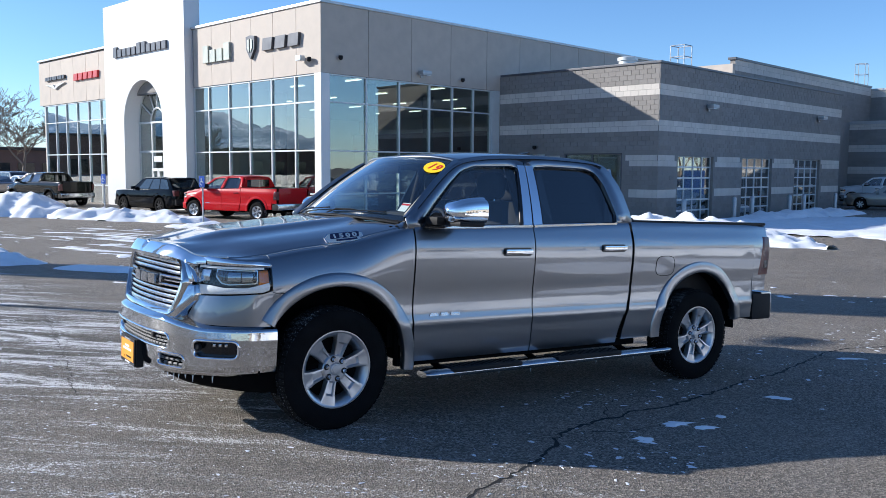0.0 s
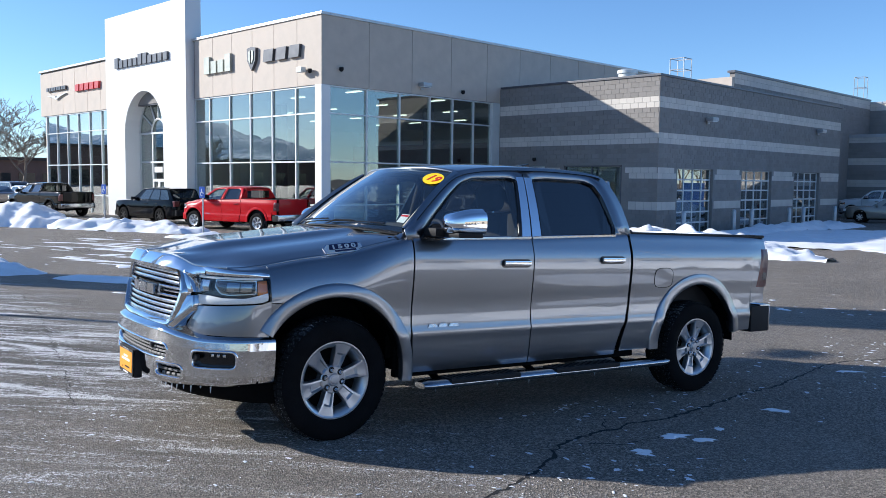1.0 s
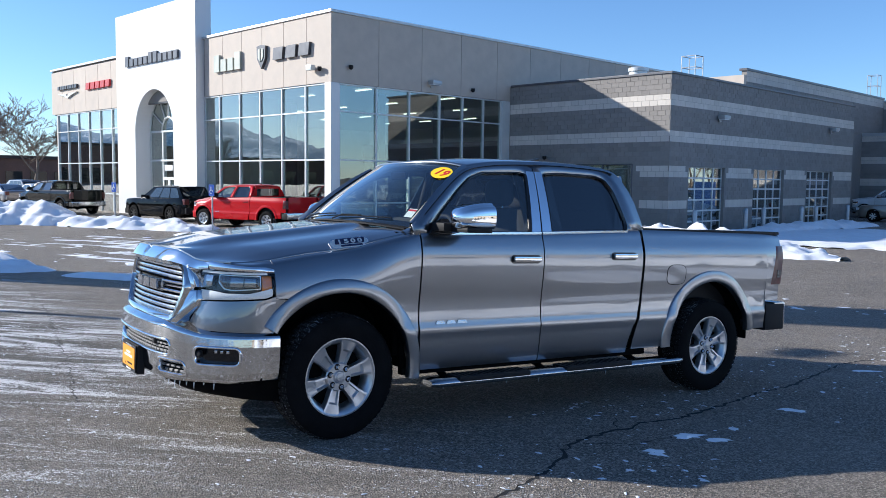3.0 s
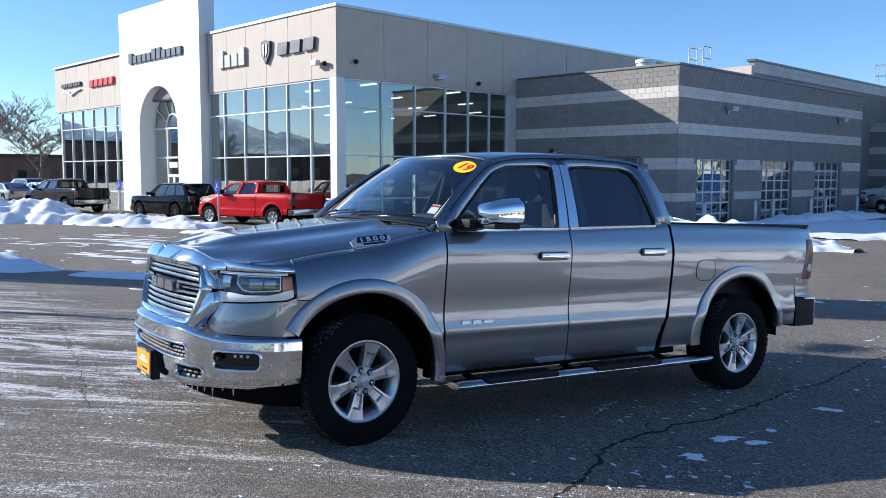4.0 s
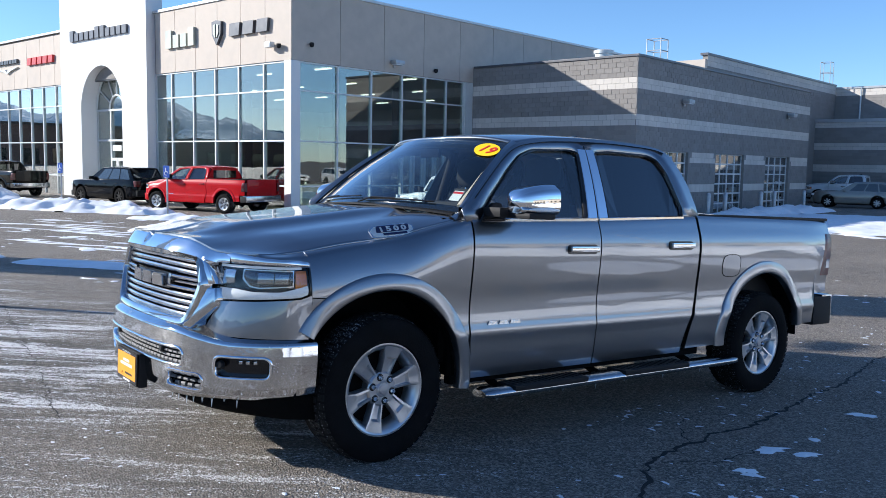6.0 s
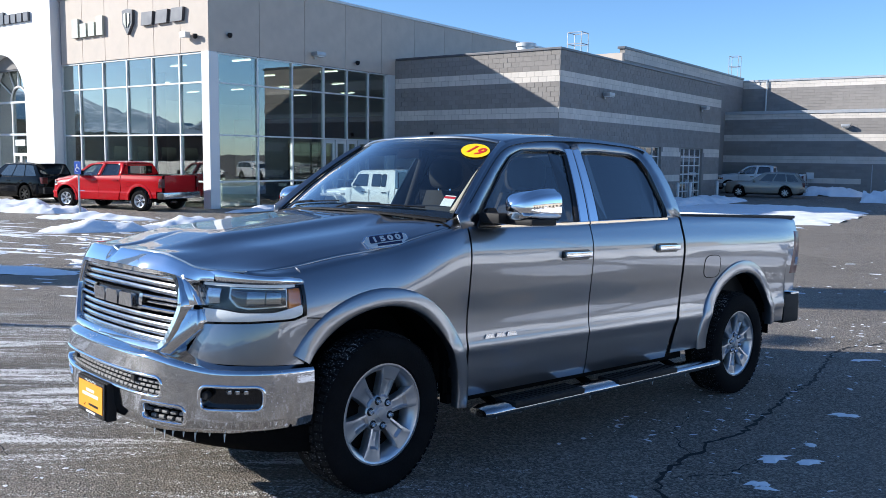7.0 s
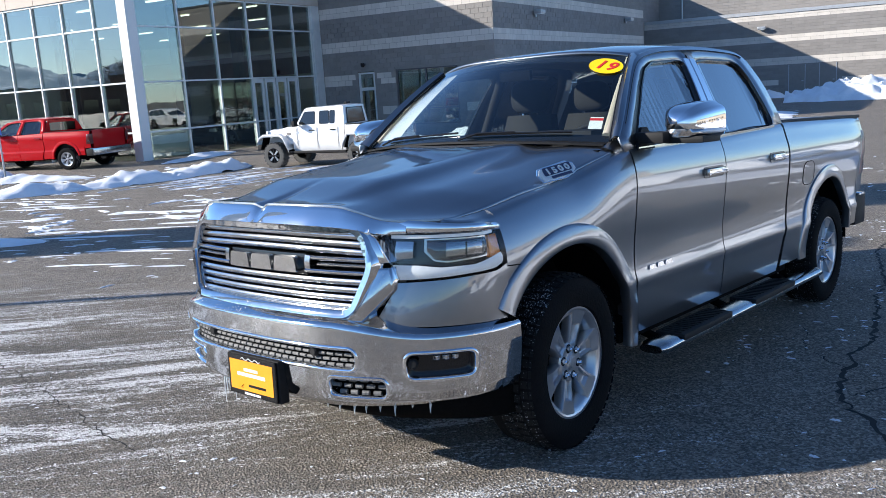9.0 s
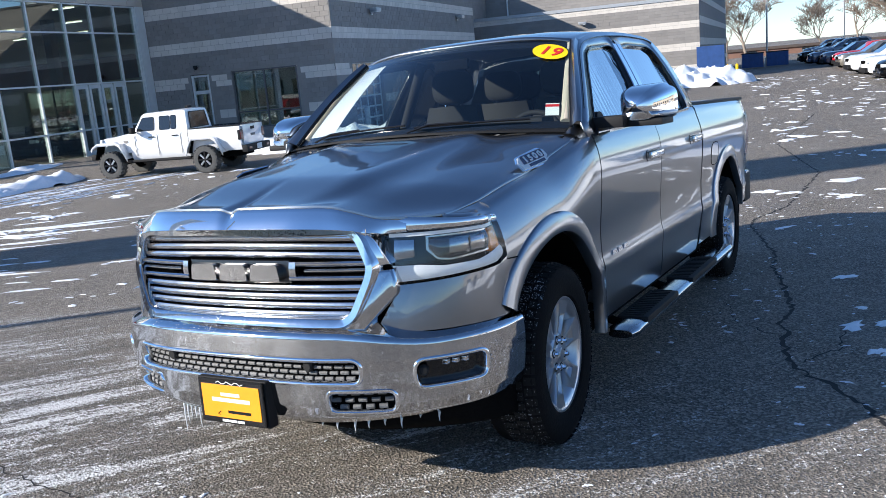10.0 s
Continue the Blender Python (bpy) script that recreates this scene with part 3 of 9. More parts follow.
# ---- the pickup ----
def paint_mat(name, base, metal=0.75, spec=None, rough=0.36):
    """Metallic car paint under clear coat, with road film."""
    m = mat(name, base, rough, metal=metal, var=0.04, scale=1.2, coat=1.0, bump=0.015, bscale=900, spec=spec)
    m.node_tree.nodes["Principled BSDF"].inputs["Coat IOR"].default_value = 1.7
    return m


def salted(m, amount=0.62, colour=(0.6, 0.61, 0.63)):
    """Dried salt and frost spots over a surface."""
    n, l = m.node_tree.nodes, m.node_tree.links
    p = n["Principled BSDF"]
    tc, a, b = n.new("ShaderNodeTexCoord"), n.new("ShaderNodeTexNoise"), n.new("ShaderNodeTexNoise")
    a.inputs["Scale"].default_value, a.inputs["Detail"].default_value = 120, 6
    b.inputs["Scale"].default_value, b.inputs["Detail"].default_value = 3.5, 3
    mul, r, mix = n.new("ShaderNodeMath"), n.new("ShaderNodeMapRange"), n.new("ShaderNodeMix")
    mul.operation = "MULTIPLY_ADD"
    l.new(tc.outputs["Object"], a.inputs["Vector"])
    l.new(tc.outputs["Object"], b.inputs["Vector"])
    l.new(b.outputs[0], mul.inputs[0])
    mul.inputs[1].default_value = 0.45
    l.new(a.outputs[0], mul.inputs[2])
    r.inputs[1].default_value, r.inputs[2].default_value = amount + 0.22, amount + 0.32
    l.new(mul.outputs[0], r.inputs[0])
    mix.data_type = "RGBA"
    l.new(p.inputs["Base Color"].links[0].from_socket, mix.inputs["A"])
    mix.inputs["B"].default_value = (*colour, 1)
    l.new(r.outputs[0], mix.inputs["Factor"])
    l.new(mix.outputs["Result"], p.inputs["Base Color"])
    inv = n.new("ShaderNodeMapRange")
    inv.inputs[3].default_value, inv.inputs[4].default_value = p.inputs["Metallic"].default_value, 0.0
    l.new(r.outputs[0], inv.inputs[0])
    l.new(inv.outputs[0], p.inputs["Metallic"])
    return m


M["silver"] = paint_mat("silver_paint", (0.208, 0.218, 0.236), metal=1.0, rough=0.34)
M["silver"].node_tree.nodes["Principled BSDF"].inputs["Coat IOR"].default_value = 2.0
M["chrome"] = mat("chrome", (0.82, 0.83, 0.85), 0.06, metal=1.0, var=0.03)
M["chrome_dirty"] = mat("salted_chrome", (0.62, 0.63, 0.65), 0.06, metal=1.0, var=0.16, scale=5, bump=0.03, bscale=40)
M["chrome_dirty"] = salted(M["chrome_dirty"], 0.7)
M["step_metal"] = mat("scuffed_step_chrome", (0.42, 0.43, 0.45), 0.16, metal=1.0, var=0.2, scale=6, bump=0.03, bscale=50)
M["dusty_mesh"] = mat("dusty_plastic_mesh", (0.12, 0.12, 0.12), 0.6, var=0.5, scale=25, bump=0.3, bscale=120)
M["pewter"] = mat("dull_chrome_bar", (0.5, 0.5, 0.51), 0.16, metal=1.0, var=0.15, scale=9, bump=0.05, bscale=60)
M["rim"] = mat("cast_alloy", (0.5, 0.51, 0.53), 0.3, metal=0.85, var=0.06, coat=0.4)
M["rubber"] = mat("tyre_rubber", (0.006, 0.006, 0.006), 0.85, var=0.35, scale=9, bump=0.3, bscale=90, tone=(0.01, 0.01, 0.011), spec=0.08)
M["tread"] = salted(mat("snowy_tread", (0.01, 0.01, 0.01), 0.9, var=0.3, scale=9, spec=0.2), 0.6, (0.42, 0.43, 0.45))
M["trim_black"] = mat("gloss_black_trim", (0.01, 0.01, 0.011), 0.15, var=0.1)
M["under"] = mat("dark_underbody", (0.005, 0.005, 0.005), 0.95, var=0.3, bump=0.4, bscale=30, spec=0.03)
M["tinted"] = glass_mat("tinted_window", (0.025, 0.028, 0.03), 3.2, 0.0, 1.5)
M["side_glass"] = glass_mat("side_window", (0.76, 0.83, 0.81), 3.4)
M["windshield"] = glass_mat("windshield_glass", (0.76, 0.86, 0.84), 2.4)
M["leather"] = mat("black_leather", (0.022, 0.022, 0.023), 0.7, var=0.15, bump=0.15, bscale=90, spec=0.12)
M["tan_trim"] = mat("beige_headliner", (0.42, 0.37, 0.3), 0.9, var=0.06)
M["amber"] = mat("amber_lens", (0.75, 0.2, 0.02), 0.12, var=0.15, coat=1.0)
M["red_lens"] = mat("red_lens", (0.09, 0.006, 0.008), 0.3, var=0.25, coat=0.25)
M["lens_white"] = mat("frosted_white_lens", (0.75, 0.78, 0.8), 0.25, var=0.1, coat=0.8)
M["running_glow"] = glow_mat("running_light_glow", (0.62, 0.64, 0.65), 0.12)
M["lamp_dark"] = mat("headlamp_bezel", (0.045, 0.047, 0.05), 0.2, metal=0.4, var=0.3, scale=12)
M["lamp_glass"] = mat("projector_glass", (0.1, 0.11, 0.12), 0.08, metal=0.7, var=0.4, scale=25, coat=1.0)
M["projector"] = glass_mat("lamp_cover", (0.93, 0.95, 0.96), 1.2)
M["yellow"] = mat("yellow_sticker", (0.95, 0.62, 0.0), 0.5, var=0.03)
M["red_ink"] = mat("red_ink", (0.6, 0.02, 0.02), 0.5, var=0.05)
M["orange_plate"] = mat("orange_plate", (0.9, 0.33, 0.01), 0.4, var=0.06, scale=8)
M["paper"] = mat("white_paper", (0.75, 0.77, 0.76), 0.7, var=0.04)
M["ice"] = mat("frosted_ice", (0.66, 0.7, 0.73), 0.12, var=0.1, coat=0.5)
M["badge_blue"] = mat("dark_blue_badge", (0.02, 0.025, 0.07), 0.25, var=0.1)

TRUCK = Matrix(((0.1875, -0.9822, -0.0118, 0), (0.9813, 0.1868, 0.0455, 0), (-0.0425, -0.0201, 0.9989, 0), (0, 0, 0, 1)))
WB, RW = 3.672, 0.405


def table(*rows):
    return lambda x: lerp_table(rows, x)


def spline(rows):
    """A soft curve through rows of (x, value)."""
    xs, ys = [r[0] for r in rows], [r[1] for r in rows]

    def f(x):
        x = min(max(x, xs[0]), xs[-1])
        i = max(0, min(len(xs) - 2, next((k for k in range(len(xs) - 1) if x <= xs[k + 1]), len(xs) - 2)))
        h = xs[i + 1] - xs[i]
        t = (x - xs[i]) / h
        m0 = (ys[i + 1] - ys[max(i - 1, 0)]) / (xs[i + 1] - xs[max(i - 1, 0)])
        m1 = (ys[min(i + 2, len(ys) - 1)] - ys[i]) / (xs[min(i + 2, len(xs) - 1)] - xs[i])
        return (2 * t**3 - 3 * t**2 + 1) * ys[i] + (t**3 - 2 * t**2 + t) * h * m0 + (-2 * t**3 + 3 * t**2) * ys[i + 1] + (t**3 - t**2) * h * m1
    return f


side_profile = spline([(0.38, 0.95), (0.46, 0.968), (0.56, 0.98), (0.64, 0.986), (0.675, 0.993), (0.7, 0.99), (0.74, 0.981), (0.86, 0.978), (1.0, 0.99), (1.12, 0.999), (1.2, 1.0), (1.27, 0.99), (1.34, 0.968), (1.42, 0.945)])
nose_width = spline([(-0.97, 0.6), (-0.93, 0.7), (-0.87, 0.79), (-0.78, 0.87), (-0.66, 0.93), (-0.5, 0.967), (-0.3, 0.988), (0.0, 1.0), (4.2, 1.0), (4.5, 0.992), (4.75, 0.965)])
fender_top = spline([(-0.95, 1.1), (-0.5, 1.122), (-0.2, 1.17), (0.1, 1.21), (0.35, 1.275), (0.62, 1.34)])


def half_width(x, z):
    y = side_profile(z) * nose_width(x)
    if x < 0.62:
        t = max(0.0, min(1.2, (z - fender_top(x) + 0.24) / 0.24))
        y -= 0.075 * t * t * smooth01((0.62 - x) / 0.55)
    return y


def arch(x, cx, cz, r):
    d = r * r - (x - cx) ** 2
    return cz + math.sqrt(d) if d > 0 else -9.0


def side_panel(parent, name, s, xs, low, top, rows=22, lip=True, edge=None, label=""):
    """A stretch of body side: columns at xs from low(x) up to top(x), rolled inward at the top."""
    P = []
    for x in xs:
        a, b = low(x), top(x)
        col = []
        for j in range(rows + 1):
            z = a + (b - a) * j / rows
            xx = x + (edge(x, z) if edge else 0)
            y = half_width(xx, z)
            col.append((xx, s * y, z))
        x0, y0, z0 = col[-1]
        if lip:
            col += [(x0, y0 - s * 0.012, z0 + 0.018), (x0, y0 - s * 0.035, z0 + 0.03), (x0, y0 - s * 0.075, z0 + 0.036)]
        x0, y0, z0 = col[0]
        col = [(x0, y0 - s * 0.06, z0 + 0.004), (x0, y0 - s * 0.012, z0 - 0.002)] + col
        P.append(col)
    # turn the ends in, so that the panel has depth at the shut lines
    first = [(p[0] + 0.003, p[1] - s * 0.03, p[2]) for p in P[0]]
    last = [(p[0] - 0.003, p[1] - s * 0.03, p[2]) for p in P[-1]]
    bm = bmesh.new()
    bm_grid(bm, [first, *P, last])
    return part(name, bm, M["silver"], parent, label, smooth=32)


def frange(a, b, n):
    return [a + (b - a) * i / n for i in range(n + 1)]


def flare(parent, s, cx, cz, r0, r1, a0, a1):
    """The body-coloured arch moulding: a rounded band about the wheel opening."""
    P = []
    for k in range(41):
        a = radians(a0 + (a1 - a0) * k / 40)
        ring = []
        for q, out in ((0.0, -0.03), (0.0, 0.012), (0.05, 0.021), (0.14, 0.024), (0.45, 0.021), (0.8, 0.015), (0.96, 0.01), (1.0, 0.005), (1.01, -0.006)):
            r = r0 + (r1 - r0) * q
            x, z = cx + r * math.cos(a), cz + r * math.sin(a)
            ring.append((x, s * (half_width(x, max(z, 0.5)) + out), z))
        P.append(ring)
    bm = bmesh.new()
    bm_grid(bm, P)
    part("wheel_flare", bm, M["silver"], parent, smooth=35)


def build_wheel(parent, x, s, steer=0.0):
    base = new("wheel")
    base.parent = parent
    base.matrix_basis = pose(x, s * 0.865, RW, 0, 0, steer) @ (Matrix.Identity(4) if s < 0 else pose(0, 0, 0, 0, 0, 180))
    w, r = 0.137, RW + 0.003
    prof = [(0.1, 0.235), (0.125, 0.25), (w, 0.3), (w, 0.345), (0.128, 0.38), (0.112, r - 0.006), (0.07, r), (0.0, r + 0.001), (-0.07, r), (-0.112, r - 0.006), (-0.128, 0.38), (-w, 0.345), (-w + 0.002, 0.3), (-0.128, 0.268), (-0.112, 0.256), (-0.09, 0.245)]
    tyre = part("tyre", bm_lathe(bmesh.new(), prof, 72), M["rubber"], base, smooth=40)
    bm = bmesh.new()
    for k in range(54):
        for row, (y0, y1) in enumerate(((-0.127, -0.078), (-0.07, -0.018), (-0.012, 0.036), (0.044, 0.122))):
            a = math.tau * (k + 0.37 * row) / 54
            rr = r - (0.006 if row in (0, 3) else 0.0)
            h = 0.016
            pts = []
            for da, yy in ((-0.042, y0), (0.042, y0 + 0.0), (0.042, y1), (-0.042, y1)):
                for rad in (rr - 0.004, rr + h * 0.5):
                    edge = -0.012 if (row == 0 and yy == y0) or (row == 3 and yy == y1) else 0.0
                    q = rad + edge * (1 if rad > rr else 0)
                    pts.append(bm.verts.new((q * math.cos(a + da), yy, q * math.sin(a + da))))
            for f in ((1, 3, 5, 7), (0, 1, 3, 2), (2, 3, 5, 4), (4, 5, 7, 6), (6, 7, 1, 0)):
                bm.faces.new([pts[i] for i in f])
    part("tread", bm, M["tread"], tyre)
    bm = bm_lathe(bmesh.new(), [(0.1, 0.22), (0.05, 0.2), (-0.04, 0.205), (-0.098, 0.226), (-0.108, 0.238), (-0.114, 0.252), (-0.118, 0.252), (-0.118, 0.262), (-0.108, 0.266)], 64)
    rim = part("rim", bm, M["rim"], base, smooth=35)
    for k in range(6):
        a = math.tau * (k + 0.25) / 6
        bm = bmesh.new()
        prev = None
        for r_, hw, y0, dip in ((0.04, 0.03, -0.086, 0.0), (0.078, 0.034, -0.09, 0.0), (0.09, 0.036, -0.092, 0.014), (0.13, 0.041, -0.097, 0.018), (0.17, 0.047, -0.101, 0.016), (0.182, 0.05, -0.103, 0.0), (0.22, 0.062, -0.107, 0.0), (0.24, 0.074, -0.11, 0.0), (0.256, 0.092, -0.112, 0.0)):
            ring = []
            for u, yy in ((-1, y0 + 0.014), (-0.88, y0), (-0.62, y0 - 0.001), (-0.5, y0 + dip), (0.5, y0 + dip), (0.62, y0 - 0.001), (0.88, y0), (1, y0 + 0.014), (0.95, y0 + 0.05), (-0.95, y0 + 0.05)):
                ring.append(bm.verts.new((r_ * math.cos(a) - u * hw * math.sin(a), yy, r_ * math.sin(a) + u * hw * math.cos(a))))
            if prev:
                for q in range(10):
                    bm.faces.new((prev[q], prev[(q + 1) % 10], ring[(q + 1) % 10], ring[q]))
            prev = ring
        part("spoke", bm, M["rim"], rim, smooth=30)
    bm = bm_lathe(bmesh.new(), [(-0.03, 0.1), (-0.085, 0.096), (-0.094, 0.086), (-0.094, 0.044), (-0.104, 0.036), (-0.106, 0.0)], 32)
    hub = part("hub", bm, M["rim"], rim, smooth=35)
    part("cap", bm_lathe(bmesh.new(), [(-0.105, 0.03), (-0.109, 0.026), (-0.11, 0.0)], 24), M["rim"], rim, smooth=35)
    for k in range(6):
        a = math.tau * (k + 0.75) / 6
        bm = bm_lathe(bmesh.new(), [(-0.08, 0.014), (-0.112, 0.012), (-0.117, 0.008), (-0.117, 0.0)], 8)
        # flat black disc painted in for the shade of the lug's pocket
        part("lug_pocket", bm_lathe(bmesh.new(), [(-0.0945, 0.0), (-0.0945, 0.021), (-0.092, 0.022)], 12), M["trim_black"], rim, m=pose(0.069 * math.cos(a), -0.001, 0.069 * math.sin(a)))
        part("lug_nut", bm, M["chrome"], rim, smooth=35, m=pose(0.069 * math.cos(a), 0, 0.069 * math.sin(a)))
    part("brake_disc", bm_lathe(bmesh.new(), [(0.02, 0.0), (0.02, 0.17), (0.05, 0.17), (0.05, 0.0)], 40), M["lamp_dark"], base)
    # dark disc added behind the spokes, so their gaps look shaded
    part("backing", bm_lathe(bmesh.new(), [(-0.035, 0.0), (-0.035, 0.15), (-0.03, 0.2), (0.0, 0.203)], 40), M["under"], base)


# path of the nose in plan, half of it: from the side round to the middle
def plan_path(points, n=60):
    fx, fy = spline([(i, p[0]) for i, p in enumerate(points)]), spline([(i, p[1]) for i, p in enumerate(points)])
    fine = [(fx(i * (len(points) - 1) / 400), fy(i * (len(points) - 1) / 400)) for i in range(401)]
    acc = [0.0]
    for a, b in zip(fine, fine[1:]):
        acc.append(acc[-1] + math.hypot(b[0] - a[0], b[1] - a[1]))
    acc = np.array(acc)
    xs, ys = np.array([p[0] for p in fine]), np.array([p[1] for p in fine])
    return lambda s: (float(np.interp(s, acc, xs)), float(np.interp(s, acc, ys))), acc[-1]


LAMP_PATH, LAMP_LEN = plan_path([(-0.45, 0.972), (-0.52, 0.957), (-0.6, 0.928), (-0.68, 0.882), (-0.75, 0.822), (-0.805, 0.75), (-0.84, 0.68), (-0.86, 0.61)])
BUMP_PATH, BUMP_LEN = plan_path([(-1.055, 0.0), (-1.05, 0.2), (-1.028, 0.42), (-0.975, 0.6), (-0.89, 0.75), (-0.785, 0.868), (-0.665, 0.948), (-0.54, 0.986), (-0.42, 0.994)])


def along_lamp(parent, name, s, u0, u1, low, high, out, material, n=28, rows=8, bulge=0.0, thick=0.02, label=""):
    """A strip that follows the corner of the nose; low and high give its edges in height over u from 0 (side) to 1 (grille)."""
    P = []
    for i in range(n + 1):
        u_ = u0 + (u1 - u0) * i / n
        col = []
        for j in range(rows + 1):
            v = j / rows
            z = low(u_) + (high(u_) - low(u_)) * v
            # the inner end slants: inboard at the top of the lamp and at the foot of the nose
            u = min(u_, lerp_table([(0.75, 1.0), (0.895, 0.85), (1.09, 1.0)], z))
            x, y = LAMP_PATH(u * LAMP_LEN)
            x2, y2 = LAMP_PATH(min(1, u + 0.01) * LAMP_LEN)
            x1, y1 = LAMP_PATH(max(0, u - 0.01) * LAMP_LEN)
            nx, ny = -(y1 - y2), (x1 - x2)
            q = math.hypot(nx, ny)
            nx, ny = nx / q, ny / q
            o = out + bulge * math.sin(math.pi * v) ** 0.7
            rake = 0.16 * (z - 0.9) * (0.3 + 0.7 * u)      # the nose leans back
            w = smooth01((0.3 - u) / 0.3)            # flows into the wing behind it
            yy = (y + ny * o) * (1 - w) + (half_width(x, z) + o) * w
            col.append((x + nx * o * (1 - w) + rake * (1 - w), s * yy, z))
        P.append(col)
    bm = bmesh.new()
    bm_grid(bm, P)
    return part(name, bm, material, parent, label, smooth=50, thick=thick)


def rounded(s, z, box):
    s0, s1, z0, z1, r = box
    dx, dz = abs(s - (s0 + s1) / 2) - (s1 - s0) / 2 + r, abs(z - (z0 + z1) / 2) - (z1 - z0) / 2 + r
    return math.hypot(max(dx, 0), max(dz, 0)) + min(max(dx, dz), 0) - r


def bumper_point(s, v, inset=0.0):
    """v runs from 0 at the top edge to 1 at the bottom edge."""
    x, y = BUMP_PATH(abs(s))
    xa, ya = BUMP_PATH(max(0, abs(s) - 0.01))
    xb, yb = BUMP_PATH(abs(s) + 0.01)
    nx, ny = -(yb - ya), (xb - xa)
    q = math.hypot(nx, ny) or 1
    nx, ny = nx / q, ny / q
    c = smooth01((abs(s) - 0.45) / 0.45)
    top = 0.79 - 0.052 * c
    bot = 0.375 + 0.025 * smooth01((abs(s) - 0.25) / 0.7) + 0.005 * smooth01((abs(s) - 1.0) / 0.3)
    o = lerp_table([(0, -0.085), (0.05, -0.05), (0.1, -0.01), (0.115, 0.0), (0.14, 0.006), (0.32, 0.01), (0.44, 0.008), (0.5, 0.006), (0.58, 0.004), (0.8, -0.004), (0.93, -0.022), (1, -0.06)], v)
    o -= inset
    z = top + (bot - top) * v
    return (x + nx * o, math.copysign(y + (-ny) * o * -1, s) if s else 0.0, z)


HOLES = [(-0.585, 0.585, 0.555, 0.645, 0.03), (0.44, 0.71, 0.438, 0.52, 0.036), (-0.71, -0.44, 0.438, 0.52, 0.036), (0.79, 1.08, 0.522, 0.628, 0.032), (-1.08, -0.79, 0.522, 0.628, 0.032)]


def rim_offsets(s, z, box):
    e = 1e-3
    d = rounded(s, z, box)
    g = Vector(((rounded(s + e, z, box) - d) / e, (rounded(s, z + e, box) - d) / e))
    g = g.normalized() if g.length > 1e-6 else Vector((0, 1))
    return [(g.x * q, g.y * q, i) for q, i in ((0.012, 0.002), (0.008, -0.006), (0.0, -0.007), (-0.006, 0.0), (-0.009, 0.02), (-0.009, 0.055))]


